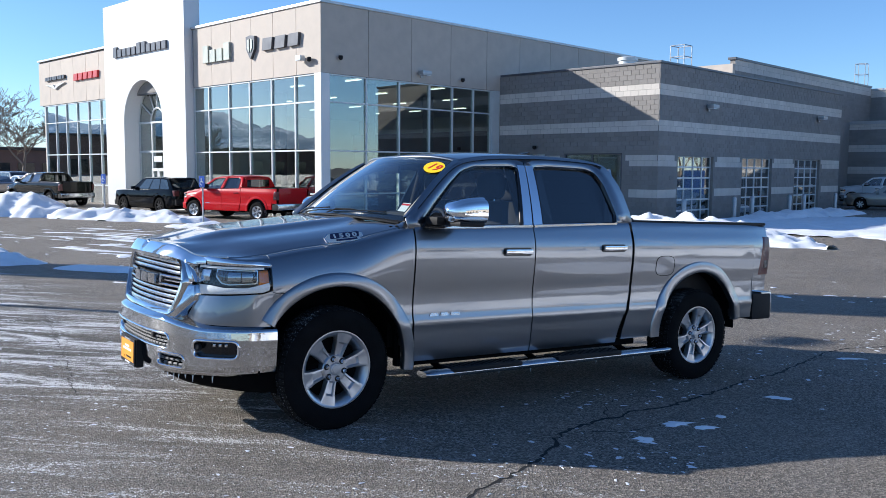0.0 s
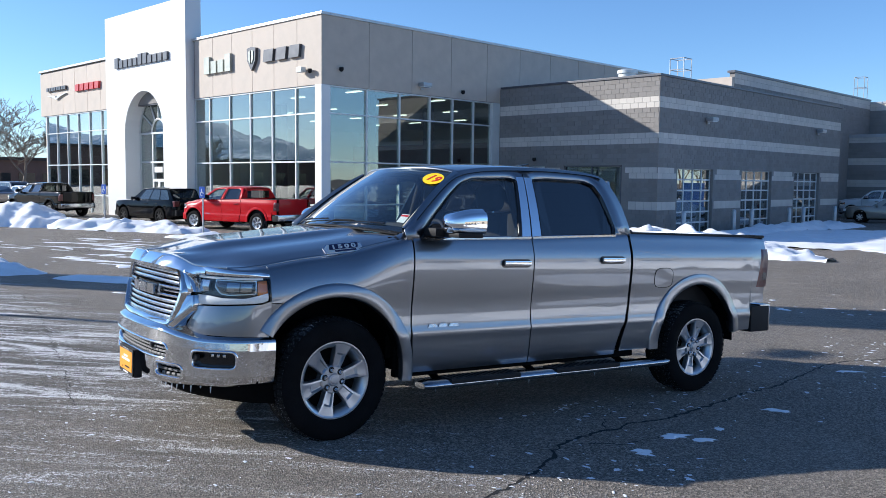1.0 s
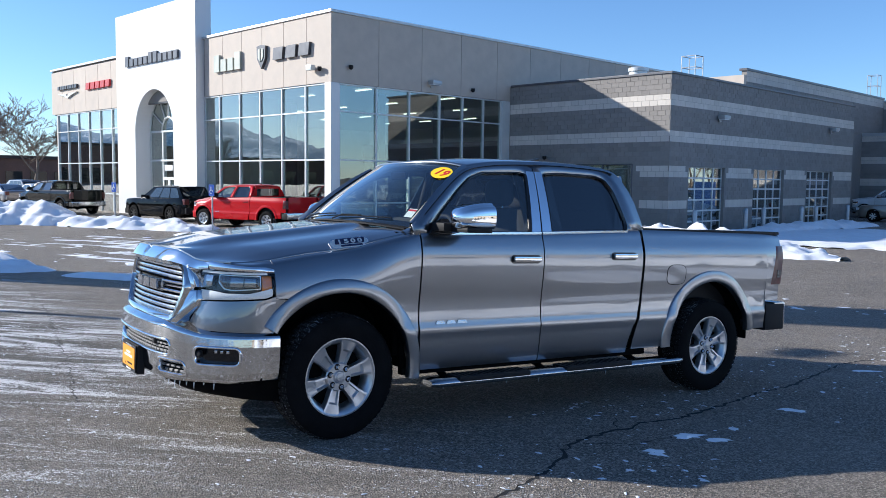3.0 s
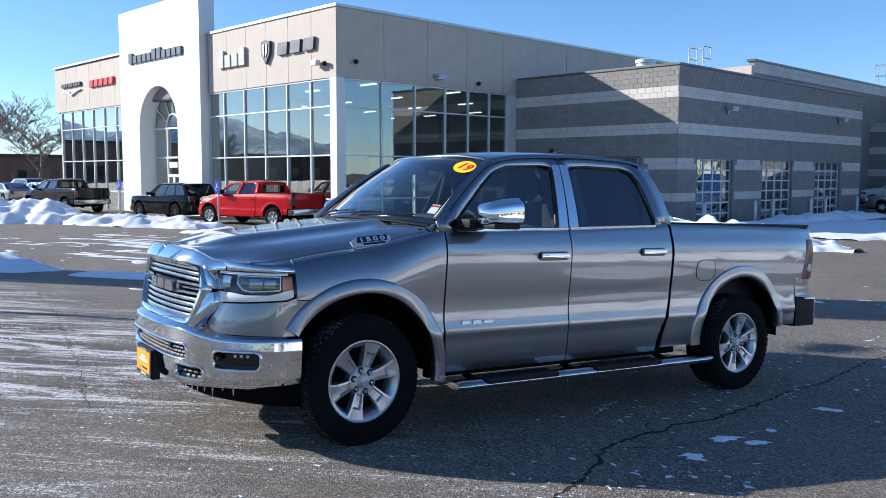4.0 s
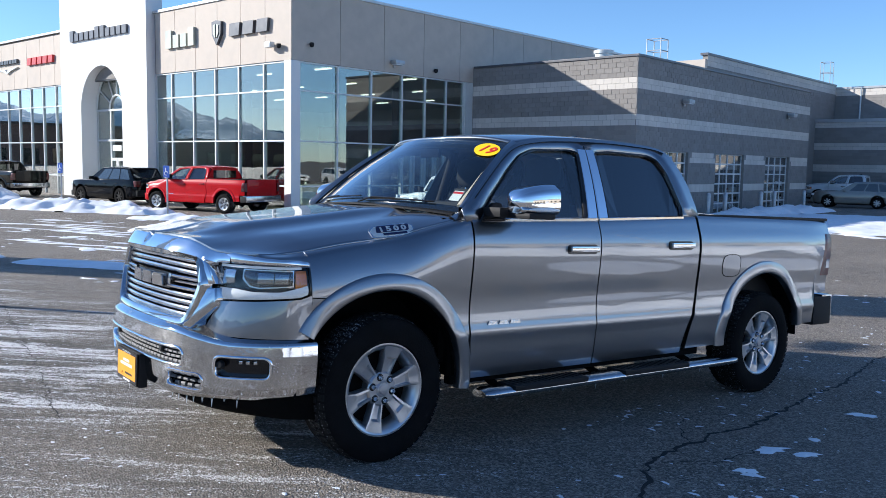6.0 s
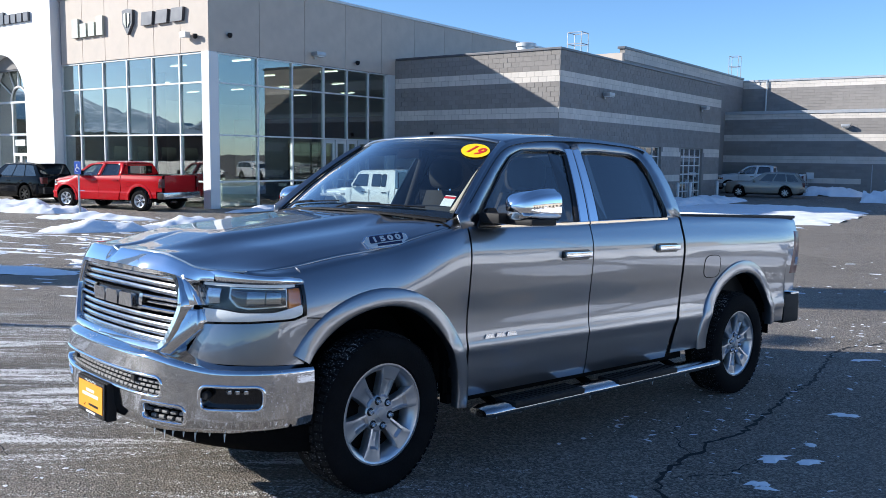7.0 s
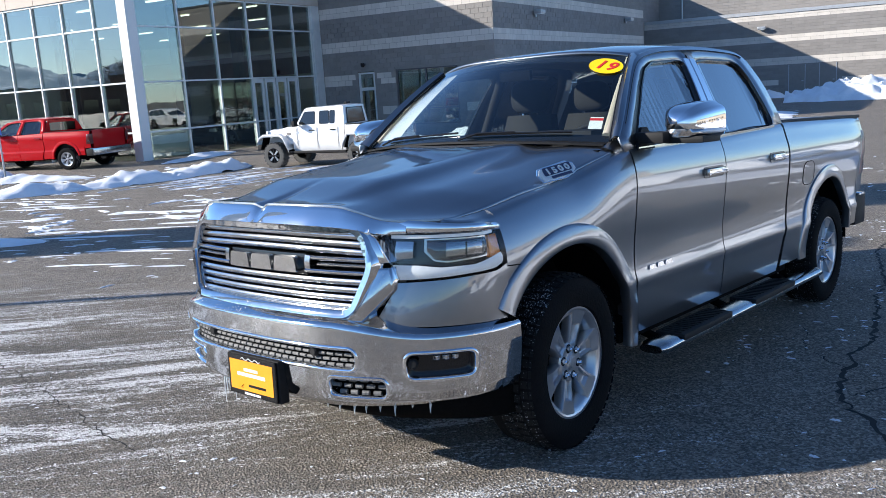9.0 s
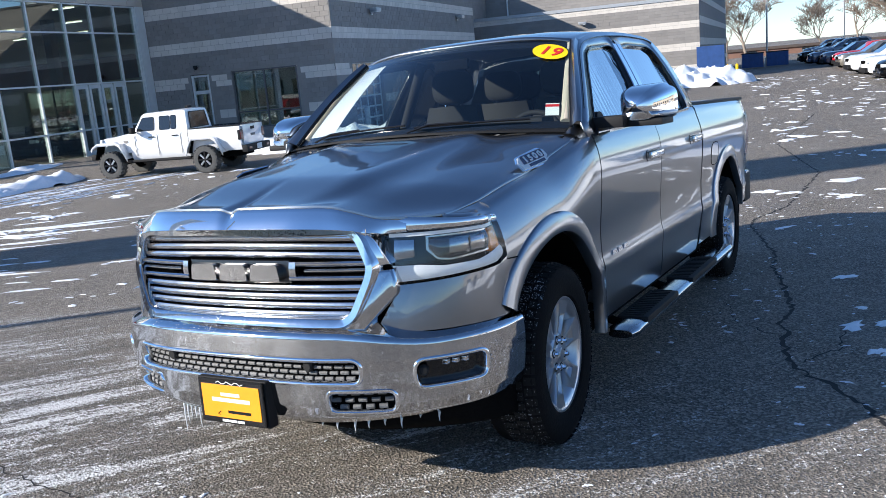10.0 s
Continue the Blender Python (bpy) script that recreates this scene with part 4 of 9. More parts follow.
def build_bumper(parent):
    ns, nv = 260, 60
    bm = bmesh.new()
    V = {}
    smax = BUMP_LEN - 0.012
    for i in range(ns + 1):
        s = -smax + 2 * smax * i / ns
        for j in range(nv + 1):
            s_, v_ = s, j / nv
            z = bumper_point(s_, v_)[2]
            z0, z1 = bumper_point(s_, 0)[2], bumper_point(s_, 1)[2]
            for box in HOLES:
                d = rounded(s_, z, box)
                if abs(d) < 0.009:
                    e = 1e-3
                    gs, gz = (rounded(s_ + e, z, box) - d) / e, (rounded(s_, z + e, box) - d) / e
                    s_, z = s_ - gs * d, z - gz * d
                    v_ = (z - z0) / (z1 - z0)
            V[i, j] = (bm.verts.new(bumper_point(s_, v_)), s_, z)
    for i in range(ns):
        for j in range(nv):
            q = [V[i, j], V[i, j + 1], V[i + 1, j + 1], V[i + 1, j]]
            cs, cz = sum(v[1] for v in q) / 4, sum(v[2] for v in q) / 4
            if any(rounded(cs, cz, b) < 0 for b in HOLES):
                continue
            bm.faces.new([v[0] for v in q])
    bmesh.ops.delete(bm, geom=[v for v in bm.verts if not v.link_faces], context="VERTS")
    # keep the one moulding only
    seen, keep = set(), []
    for f0 in bm.faces:
        if f0 in seen:
            continue
        isle, stack = [], [f0]
        seen.add(f0)
        while stack:
            f1 = stack.pop()
            isle.append(f1)
            for e in f1.edges:
                for f2 in e.link_faces:
                    if f2 not in seen:
                        seen.add(f2)
                        stack.append(f2)
        if len(isle) > len(keep):
            keep = isle
    keep = set(keep)
    bmesh.ops.delete(bm, geom=[f1 for f1 in bm.faces if f1 not in keep], context="FACES")
    bump = part("front_bumper", bm, M["chrome_dirty"], parent, "salt-spotted chrome front bumper", smooth=50)
    for box in HOLES:
        s0, s1, z0_, z1_, r = box
        loop = round_poly([(s0, z0_), (s1, z0_), (s1, z1_), (s0, z1_)], r * 1.3, 6)
        loop = dense(loop, 0.03)
        pts = []
        for s_, z in loop:
            za, zb = bumper_point(s_, 0)[2], bumper_point(s_, 1)[2]
            pts.append([bumper_point(s_ + ds, min(1, max(0, (z + dz - za) / (zb - za))), ins) for ds, dz, ins in rim_offsets(s_, z, box)])
        bm = bmesh.new()
        bm_grid(bm, pts, close_u=True)
        part("opening_rim", bm, M["chrome"], bump, smooth=60)

    def recess(name, box, depth, material):
        bm = bmesh.new()
        P = []
        for i in range(25):
            s = box[0] - 0.01 + (box[1] - box[0] + 0.02) * i / 24
            col = []
            for z in (box[2] - 0.02, (box[2] + box[3]) / 2, box[3] + 0.02):
                z0, z1 = bumper_point(s, 0)[2], bumper_point(s, 1)[2]
                col.append(bumper_point(s, (z - z0) / (z1 - z0), depth))
            P.append(col)
        bm_grid(bm, P)
        return part(name, bm, material, bump, smooth=60)

    mid = recess("lower_grille", HOLES[0], 0.05, M["under"])
    for box, rows in ((HOLES[0], 4), (HOLES[1], 3), (HOLES[2], 3)):
        if rows == 3:
            recess("hook_pocket", box, 0.05, M["under"])
        bm = bmesh.new()
        for r in range(rows):
            z = box[2] + (box[3] - box[2]) * (r + 0.5) / rows
            n = int((box[1] - box[0]) / 0.045)
            for k in range(n):
                s = box[0] + (box[1] - box[0]) * (k + (0.25 if r % 2 else 0.75)) / n
                z0, z1 = bumper_point(s, 0)[2], bumper_point(s, 1)[2]
                p = Vector(bumper_point(s, (z - z0) / (z1 - z0), 0.035))
                q = Vector(bumper_point(s + 0.034 * (1 if s < box[1] - 0.04 else 0.3), (z - z0) / (z1 - z0), 0.035))
                h = (box[3] - box[2]) / rows * 0.33
                bm_tube(bm, [p, q], h, 6)
        part("mesh_insert", bm, M["dusty_mesh"], mid)
    for box, sg in ((HOLES[3], 1), (HOLES[4], -1)):
        pocket = recess("fog_pocket", box, 0.04, M["trim_black"])
        s = (box[0] + box[1]) / 2
        for k, ds in enumerate((-0.02, 0.02, 0.06)):
            z0, z1 = bumper_point(s, 0)[2], bumper_point(s, 1)[2]
            p = Vector(bumper_point(s + sg * ds, (0.6 - z0) / (z1 - z0), 0.036))
            part("fog_lamp", bm_box(bmesh.new(), p - Vector((0.01, 0.013, 0.009)), p + Vector((0.01, 0.013, 0.009)), 0.004), M["pewter"], pocket)
        p = Vector(bumper_point(box[0] + 0.03 if sg > 0 else box[1] - 0.03, (0.585 - z0) / (z1 - z0), 0.01))
        bm = bm_lathe(bmesh.new(), [(-0.014, 0.0), (-0.014, 0.014), (-0.008, 0.02), (0.012, 0.02)], 16)
        part("parking_sensor", bm, M["black_plastic"], pocket, smooth=40, m=Matrix.Translation(p) @ pose(0, 0, 0, 0, 0, -60 if sg < 0 else -120))
    for y in (-0.36, 0.36):
        p = Vector(bumper_point(y, 0.42, -0.002))
        bm = bm_lathe(bmesh.new(), [(-0.012, 0.0), (-0.012, 0.016), (-0.006, 0.022), (0.03, 0.022)], 16)
        part("parking_sensor", bm, M["black_plastic"], bump, smooth=40, m=Matrix.Translation(p + Vector((0.028, 0, 0))) @ pose(0, 0, 0, 0, 0, -90))
    # black valance under the bumper
    bm = bmesh.new()
    P = []
    for i in range(61):
        s = -1.32 + 2.64 * i / 60
        a = Vector(bumper_point(s, 1, 0.0))
        P.append([a + Vector((0.03, 0, 0.01)), a + Vector((0.06, 0, -0.02 - 0.03 * abs(s))), a + Vector((0.12, 0, -0.04 - 0.07 * abs(s))), a + Vector((0.3, 0, -0.05 - 0.07 * abs(s)))])
    bm_grid(bm, P)
    part("valance", bm, M["under"], bump, smooth=50)
    return bump


def grille_x(y, z):
    return -0.99 + 0.08 * (abs(y) / 0.7) ** 2.4 + 0.15 * (z - 0.76)


def front_strip(parent, name, ys, z_low, z_high, material, proud=0.0, depth=0.03, label="", bevelled=0.35):
    """A bar across the nose that follows its curve: z_low and z_high over y."""
    rings = []
    for y in ys:
        a, b = z_low(y), z_high(y)
        h = b - a
        x0 = grille_x(y, (a + b) / 2) - proud
        rings.append([(x0 + depth, y, a), (x0 + 0.006, y, a), (x0, y, a + h * bevelled), (x0, y, b - h * bevelled), (x0 + 0.006, y, b), (x0 + depth, y, b)])
    bm = bmesh.new()
    V = [[bm.verts.new(p) for p in r] for r in rings]
    for a, b in zip(V, V[1:]):
        for k in range(6):
            bm.faces.new((a[k], a[(k + 1) % 6], b[(k + 1) % 6], b[k]))
    bm.faces.new(V[0][::-1])
    bm.faces.new(V[-1])
    return part(name, bm, material, parent, label, smooth=40)


def build_grille(parent):
    g = new("grille")
    g.parent = parent
    tagged(g, "chrome bar grille with slab emblem blocks")
    ys = frange(-0.66, 0.66, 48)
    bm = bmesh.new()
    bm_grid(bm, [[(grille_x(y, z) + 0.05, y, z) for z in frange(0.74, 1.115, 6)] for y in frange(-0.6, 0.6, 48)])
    part("backing", bm, M["under"], g, smooth=60)
    half = table((0.76, 0.5), (0.84, 0.545), (0.93, 0.59), (0.97, 0.595), (1.03, 0.585), (1.1, 0.56))
    for z in (1.098, 1.066, 1.034, 0.905, 0.872, 0.839, 0.806):
        w = half(z)
        front_strip(g, "bar", frange(-w, w, 30), lambda y: z - 0.0125 - 0.01 * (y / 0.6) ** 2 * (z > 0.96), lambda y: z + 0.0115 - 0.01 * (y / 0.6) ** 2 * (z > 0.96), M["pewter"], 0.0, 0.04)
    # frame: top, bottom and the two broad cheeks
    front_strip(g, "frame_top", frange(-0.6, 0.6, 40), lambda y: 1.114 - 0.02 * (y / 0.6) ** 4, lambda y: 1.142 - 0.02 * (y / 0.6) ** 4, M["chrome"], 0.018, 0.06)
    front_strip(g, "frame_bottom", frange(-0.56, 0.56, 40), lambda y: 0.742, lambda y: 0.778, M["chrome"], 0.015, 0.06)
    for s in (-1, 1):
        for nm, poly in (("cheek_upper", [(0.53, 1.135), (0.585, 1.122), (0.62, 1.085), (0.668, 0.985), (0.61, 0.978), (0.585, 1.03), (0.555, 1.085)]),
                         ("cheek_lower", [(0.6, 0.964), (0.675, 0.966), (0.692, 0.92), (0.69, 0.875), (0.645, 0.82), (0.59, 0.748), (0.52, 0.745), (0.55, 0.8), (0.585, 0.87), (0.605, 0.93)])):
            bm = bmesh.new()
            n = len(poly)
            cy, cz = sum(p[0] for p in poly) / n, sum(p[1] for p in poly) / n
            rings = []
            for k, (pr, sc) in enumerate(((-0.06, 1.0), (0.008, 1.0), (0.016, 0.97), (0.02, 0.9))):
                rings.append([bm.verts.new((grille_x(cy + (y - cy) * sc, z) - pr + 0.045 * smooth01((cy + (y - cy) * sc - 0.58) / 0.1), s * (cy + (y - cy) * sc), cz + (z - cz) * sc)) for y, z in poly])
            for a, b in zip(rings, rings[1:]):
                for i in range(n):
                    bm.faces.new((a[i], a[(i + 1) % n], b[(i + 1) % n], b[i]))
            bm.faces.new(rings[-1])
            part(nm, bm, M["chrome_dirty"] if nm == "cheek_lower" else M["chrome"], g, smooth=50)
        # bracket-shaped ends of the middle band
        for za, zb, ya, yb in ((0.988, 1.006, 0.27, 0.6), (0.934, 0.951, 0.27, 0.6)):
            front_strip(g, "bracket", [s * y for y in frange(ya, yb, 12)], lambda y: za, lambda y: zb, M["pewter"], 0.012, 0.045)
        front_strip(g, "bracket", [s * 0.27, s * 0.3], lambda y: 0.934, lambda y: 1.006, M["pewter"], 0.013, 0.045)
        front_strip(g, "bracket_core", [s * y for y in frange(0.33, 0.6, 12)], lambda y: 0.962, lambda y: 0.977, M["pewter"], 0.0, 0.04)
    front_strip(g, "emblem_band", frange(-0.262, 0.262, 16), lambda y: 0.922, lambda y: 1.01, M["trim_black"], 0.0, 0.04)
    rim_line = dense(round_poly([(0.562, 1.124), (0.622, 0.985), (0.612, 0.94), (0.54, 0.775), (-0.54, 0.775), (-0.612, 0.94), (-0.622, 0.985), (-0.562, 1.124)], 0.06, 6), 0.05)
    P = []
    for i, (y, z) in enumerate(rim_line):
        (y0, z0), (y1, z1) = rim_line[i - 1], rim_line[(i + 1) % len(rim_line)]
        d = Vector((y1 - y0, z1 - z0)).normalized()
        ny, nz = -d.y, d.x
        P.append([(grille_x(y + ny * u, z + nz * u) - pr, y + ny * u, z + nz * u) for u, pr in ((-0.024, -0.03), (-0.022, 0.012), (-0.014, 0.026), (0.012, 0.028), (0.02, 0.016), (0.022, -0.03))])
    bm = bmesh.new()
    bm_grid(bm, P, close_u=True)
    part("frame_rim", bm, M["chrome_dirty"], g, smooth=50)
    # the emblem as three plain slabs
    for y0 in (0.162, 0.0, -0.162):
        bm = bmesh.new()
        bm_prism(bm, round_poly([(-0.074, 0.004), (0.074, 0.004), (0.062, 0.07), (-0.062, 0.07)], 0.012, 3), 0.03, lambda u, v, d: (grille_x(y0 - u, 0.97) - 0.03 + d, y0 - u, 0.93 + v))
        part("emblem_block", bm, M["pewter"], g)


def hood_edge(x):
    return half_width(x, min(fender_top(x), 1.4)) - 0.052


hood_mid = spline([(-1.0, 1.22), (-0.95, 1.235), (-0.85, 1.26), (-0.6, 1.298), (-0.2, 1.345), (0.2, 1.395), (0.6, 1.43)])
hood_cross = spline([(0, 0), (0.3, 0.02), (0.44, 0.06), (0.53, 0.27), (0.6, 0.36), (0.75, 0.46), (0.88, 0.66), (0.96, 0.87), (1, 1)])


hood_front_curve = spline([(0.0, -0.962), (0.3, -0.95), (0.48, -0.908), (0.56, -0.876), (0.63, -0.845), (0.72, -0.79), (0.79, -0.735), (0.84, -0.69), (0.88, -0.645)])
hood_lip = spline([(0.0, 1.222), (0.3, 1.222), (0.46, 1.215), (0.54, 1.192), (0.63, 1.162), (0.72, 1.152), (0.9, 1.15)])


def hood_front(y):
    return hood_front_curve(min(abs(y), 0.88)) + 0.01 * math.exp(-(y / 0.028) ** 2)


def hood_lip_z(y):
    return hood_lip(min(abs(y), 0.9)) - 0.016 * math.exp(-(y / 0.028) ** 2)


def hood_z(x, y):
    w = max(hood_edge(x), 0.5)
    q = min(1, abs(y) / w)
    edge = fender_top(x) + 0.036
    return hood_mid(x) - (hood_mid(x) - edge) * hood_cross(q)


def hood_column(q):
    """A line of the hood from its front lip to the cowl, q from -1 to 1 across."""
    yf = q * 0.83
    xf, xr = hood_front(yf), 0.40 + 0.17 * q * q
    col = []
    for j in range(49):
        u = (j / 48) ** 1.5
        x = xf + (xr - xf) * u
        w = smooth01(u / 0.22)
        y = yf * (1 - w) + q * (hood_edge(max(x, -0.7)) - 0.006) * w
        k = smooth01(u / 0.3) ** 0.7
        col.append((x, y, hood_lip_z(yf) * (1 - k) + hood_z(x, y) * k))
    return col


HOOD_RIM = hood_column(1.0)
LAMP_XS = np.array([LAMP_PATH(LAMP_LEN * (1 - k / 200))[0] for k in range(201)])
LAMP_YS = np.array([LAMP_PATH(LAMP_LEN * (1 - k / 200))[1] for k in range(201)])


def hood_border(x):
    xs = [p[0] for p in HOOD_RIM]
    return float(np.interp(x, xs, [p[1] for p in HOOD_RIM])), float(np.interp(x, xs, [p[2] for p in HOOD_RIM]))


def digit(ch, size, parent, material, m, offset=0.0, shear=0.0):
    """One raised figure of the built-in font."""
    fc = bpy.data.curves.new("numeral", "FONT")
    fc.body, fc.size, fc.extrude, fc.align_x, fc.shear, fc.offset = ch, size, 0.0012, "CENTER", shear, offset
    fc.materials.append(material)
    t = new("numeral", fc)
    t.parent, t.matrix_basis = parent, m
    return t


def build_hood(parent):
    bm = bmesh.new()
    P = []
    for i in range(-60, 61):
        q = i / 60
        col = hood_column(q)
        x, y, z = col[0]
        col = [(x + 0.05, y, z - 0.05), (x + 0.006, y, z - 0.014), (x - 0.001, y, z - 0.007)] + col
        P.append(col)
    bm_grid(bm, P)
    hood = part("hood", bm, M["silver"], parent, smooth=30, thick=0.015)
    # badge plates on the sides of the bulge
    for s in (-1, 1):
        o = new("badge")
        o.parent = hood
        tagged(o, "chrome-edged engine badge")
        c = Vector((0.11, s * 0.835, 0))
        c.z = hood_z(c.x, c.y)
        dx = Vector((0.3, s * 0.0, (hood_z(0.25, c.y) - hood_z(-0.05, c.y)) * 0.6)).normalized()
        dy = (Vector((0, s * 0.06, (hood_z(0.1, s * 0.83) - hood_z(0.1, s * 0.77)) * 2.5 - 0.008))).normalized()
        nrm = dx.cross(dy) * (1 if s > 0 else -1)
        if nrm.z < 0:
            nrm = -nrm
        upv = -dy
        R = Matrix((dx if s < 0 else -dx, upv, nrm)).transposed().to_4x4()
        o.matrix_basis = Matrix.Translation(c + nrm * (0.016 if s < 0 else 0.004)) @ R @ Matrix.Diagonal((0.95, 1.3, 1, 1))
        shape = [(-0.15, -0.03), (0.12, -0.036), (0.15, -0.02), (0.15, 0.02), (0.1, 0.036), (-0.13, 0.03), (-0.16, 0.008)]
        bm_prism(bmb := bmesh.new(), shape, 0.008, lambda u, v, d: (u, v, d - 0.002))
        part("rim_plate", bmb, M["chrome"], o)
        bm_prism(bmb := bmesh.new(), [(u * 0.94, v * 0.82) for u, v in shape], 0.003, lambda u, v, d: (u, v, 0.0062 + d))
        part("field", bmb, M["alu"], o)
        bm_prism(bmb := bmesh.new(), round_poly([(-0.118, -0.008), (0.108, -0.008), (0.122, 0.026), (-0.105, 0.026)], 0.01, 4), 0.002, lambda u, v, d: (u, v, 0.0094 + d))
        part("navy_field", bmb, M["badge_blue"], o)
        for k, ch in enumerate("1500"):
            digit(ch, 0.04, o, M["alu"], pose(-0.078 + 0.052 * k, -0.004, 0.0125) @ Matrix.Diagonal((1.75, 0.85, 1, 1)), 0.0016)
        bm_box(bmb := bmesh.new(), (-0.075, -0.024, 0.0092), (0.09, -0.013, 0.0112))
        part("small_bar", bmb, M["badge_blue"], o)
    return hood


def frame_y(z):
    q = (z - 1.34) / 0.56
    return 0.962 - 0.2 * q - 0.075 * q * q


rail = spline([(0.52, 1.40), (0.62, 1.475), (0.82, 1.64), (1.0, 1.775), (1.12, 1.84), (1.25, 1.875), (1.5, 1.908), (2.0, 1.933), (2.4, 1.93), (2.6, 1.917), (2.7, 1.885), (2.755, 1.82), (2.79, 1.72)])


def poly_with_holes(outer, holes, place):
    bm = bmesh.new()
    edges = []
    for loop in (outer, *holes):
        vs = [bm.verts.new((u, 0, v)) for u, v in loop]
        edges += [bm.edges.new((vs[i], vs[(i + 1) % len(vs)])) for i in range(len(vs))]
    bmesh.ops.triangle_fill(bm, use_beauty=True, use_dissolve=False, edges=edges)
    for v in bm.verts:
        v.co = place(v.co.x, v.co.z)
    return bm


def round_poly(pts, r=0.03, n=5):
    out = []
    m = len(pts)
    for i in range(m):
        p, a, b = Vector(pts[i]), Vector(pts[i - 1]), Vector(pts[(i + 1) % m])
        da, db = (a - p), (b - p)
        q = min(r, da.length * 0.45, db.length * 0.45)
        s, e = p + da.normalized() * q, p + db.normalized() * q
        for k in range(n + 1):
            t = k / n
            w = (1 - t) ** 2 * s + 2 * t * (1 - t) * p + t * t * e
            out.append((w.x, w.y))
    return out


def dense(pts, step=0.06):
    out = []
    for i, p in enumerate(pts):
        q = pts[(i + 1) % len(pts)]
        n = max(1, int(math.hypot(q[0] - p[0], q[1] - p[1]) / step))
        out += [(p[0] + (q[0] - p[0]) * k / n, p[1] + (q[1] - p[1]) * k / n) for k in range(n)]
    return out


WIN_F = [(0.66, 1.352), (0.8, 1.5), (1.0, 1.672), (1.14, 1.77), (1.27, 1.815), (1.62, 1.838), (1.7, 1.826), (1.597, 1.372)]
WIN_R = [(1.8, 1.385), (1.866, 1.838), (2.05, 1.853), (2.44, 1.852), (2.54, 1.825), (2.595, 1.73), (2.645, 1.46), (2.625, 1.407)]


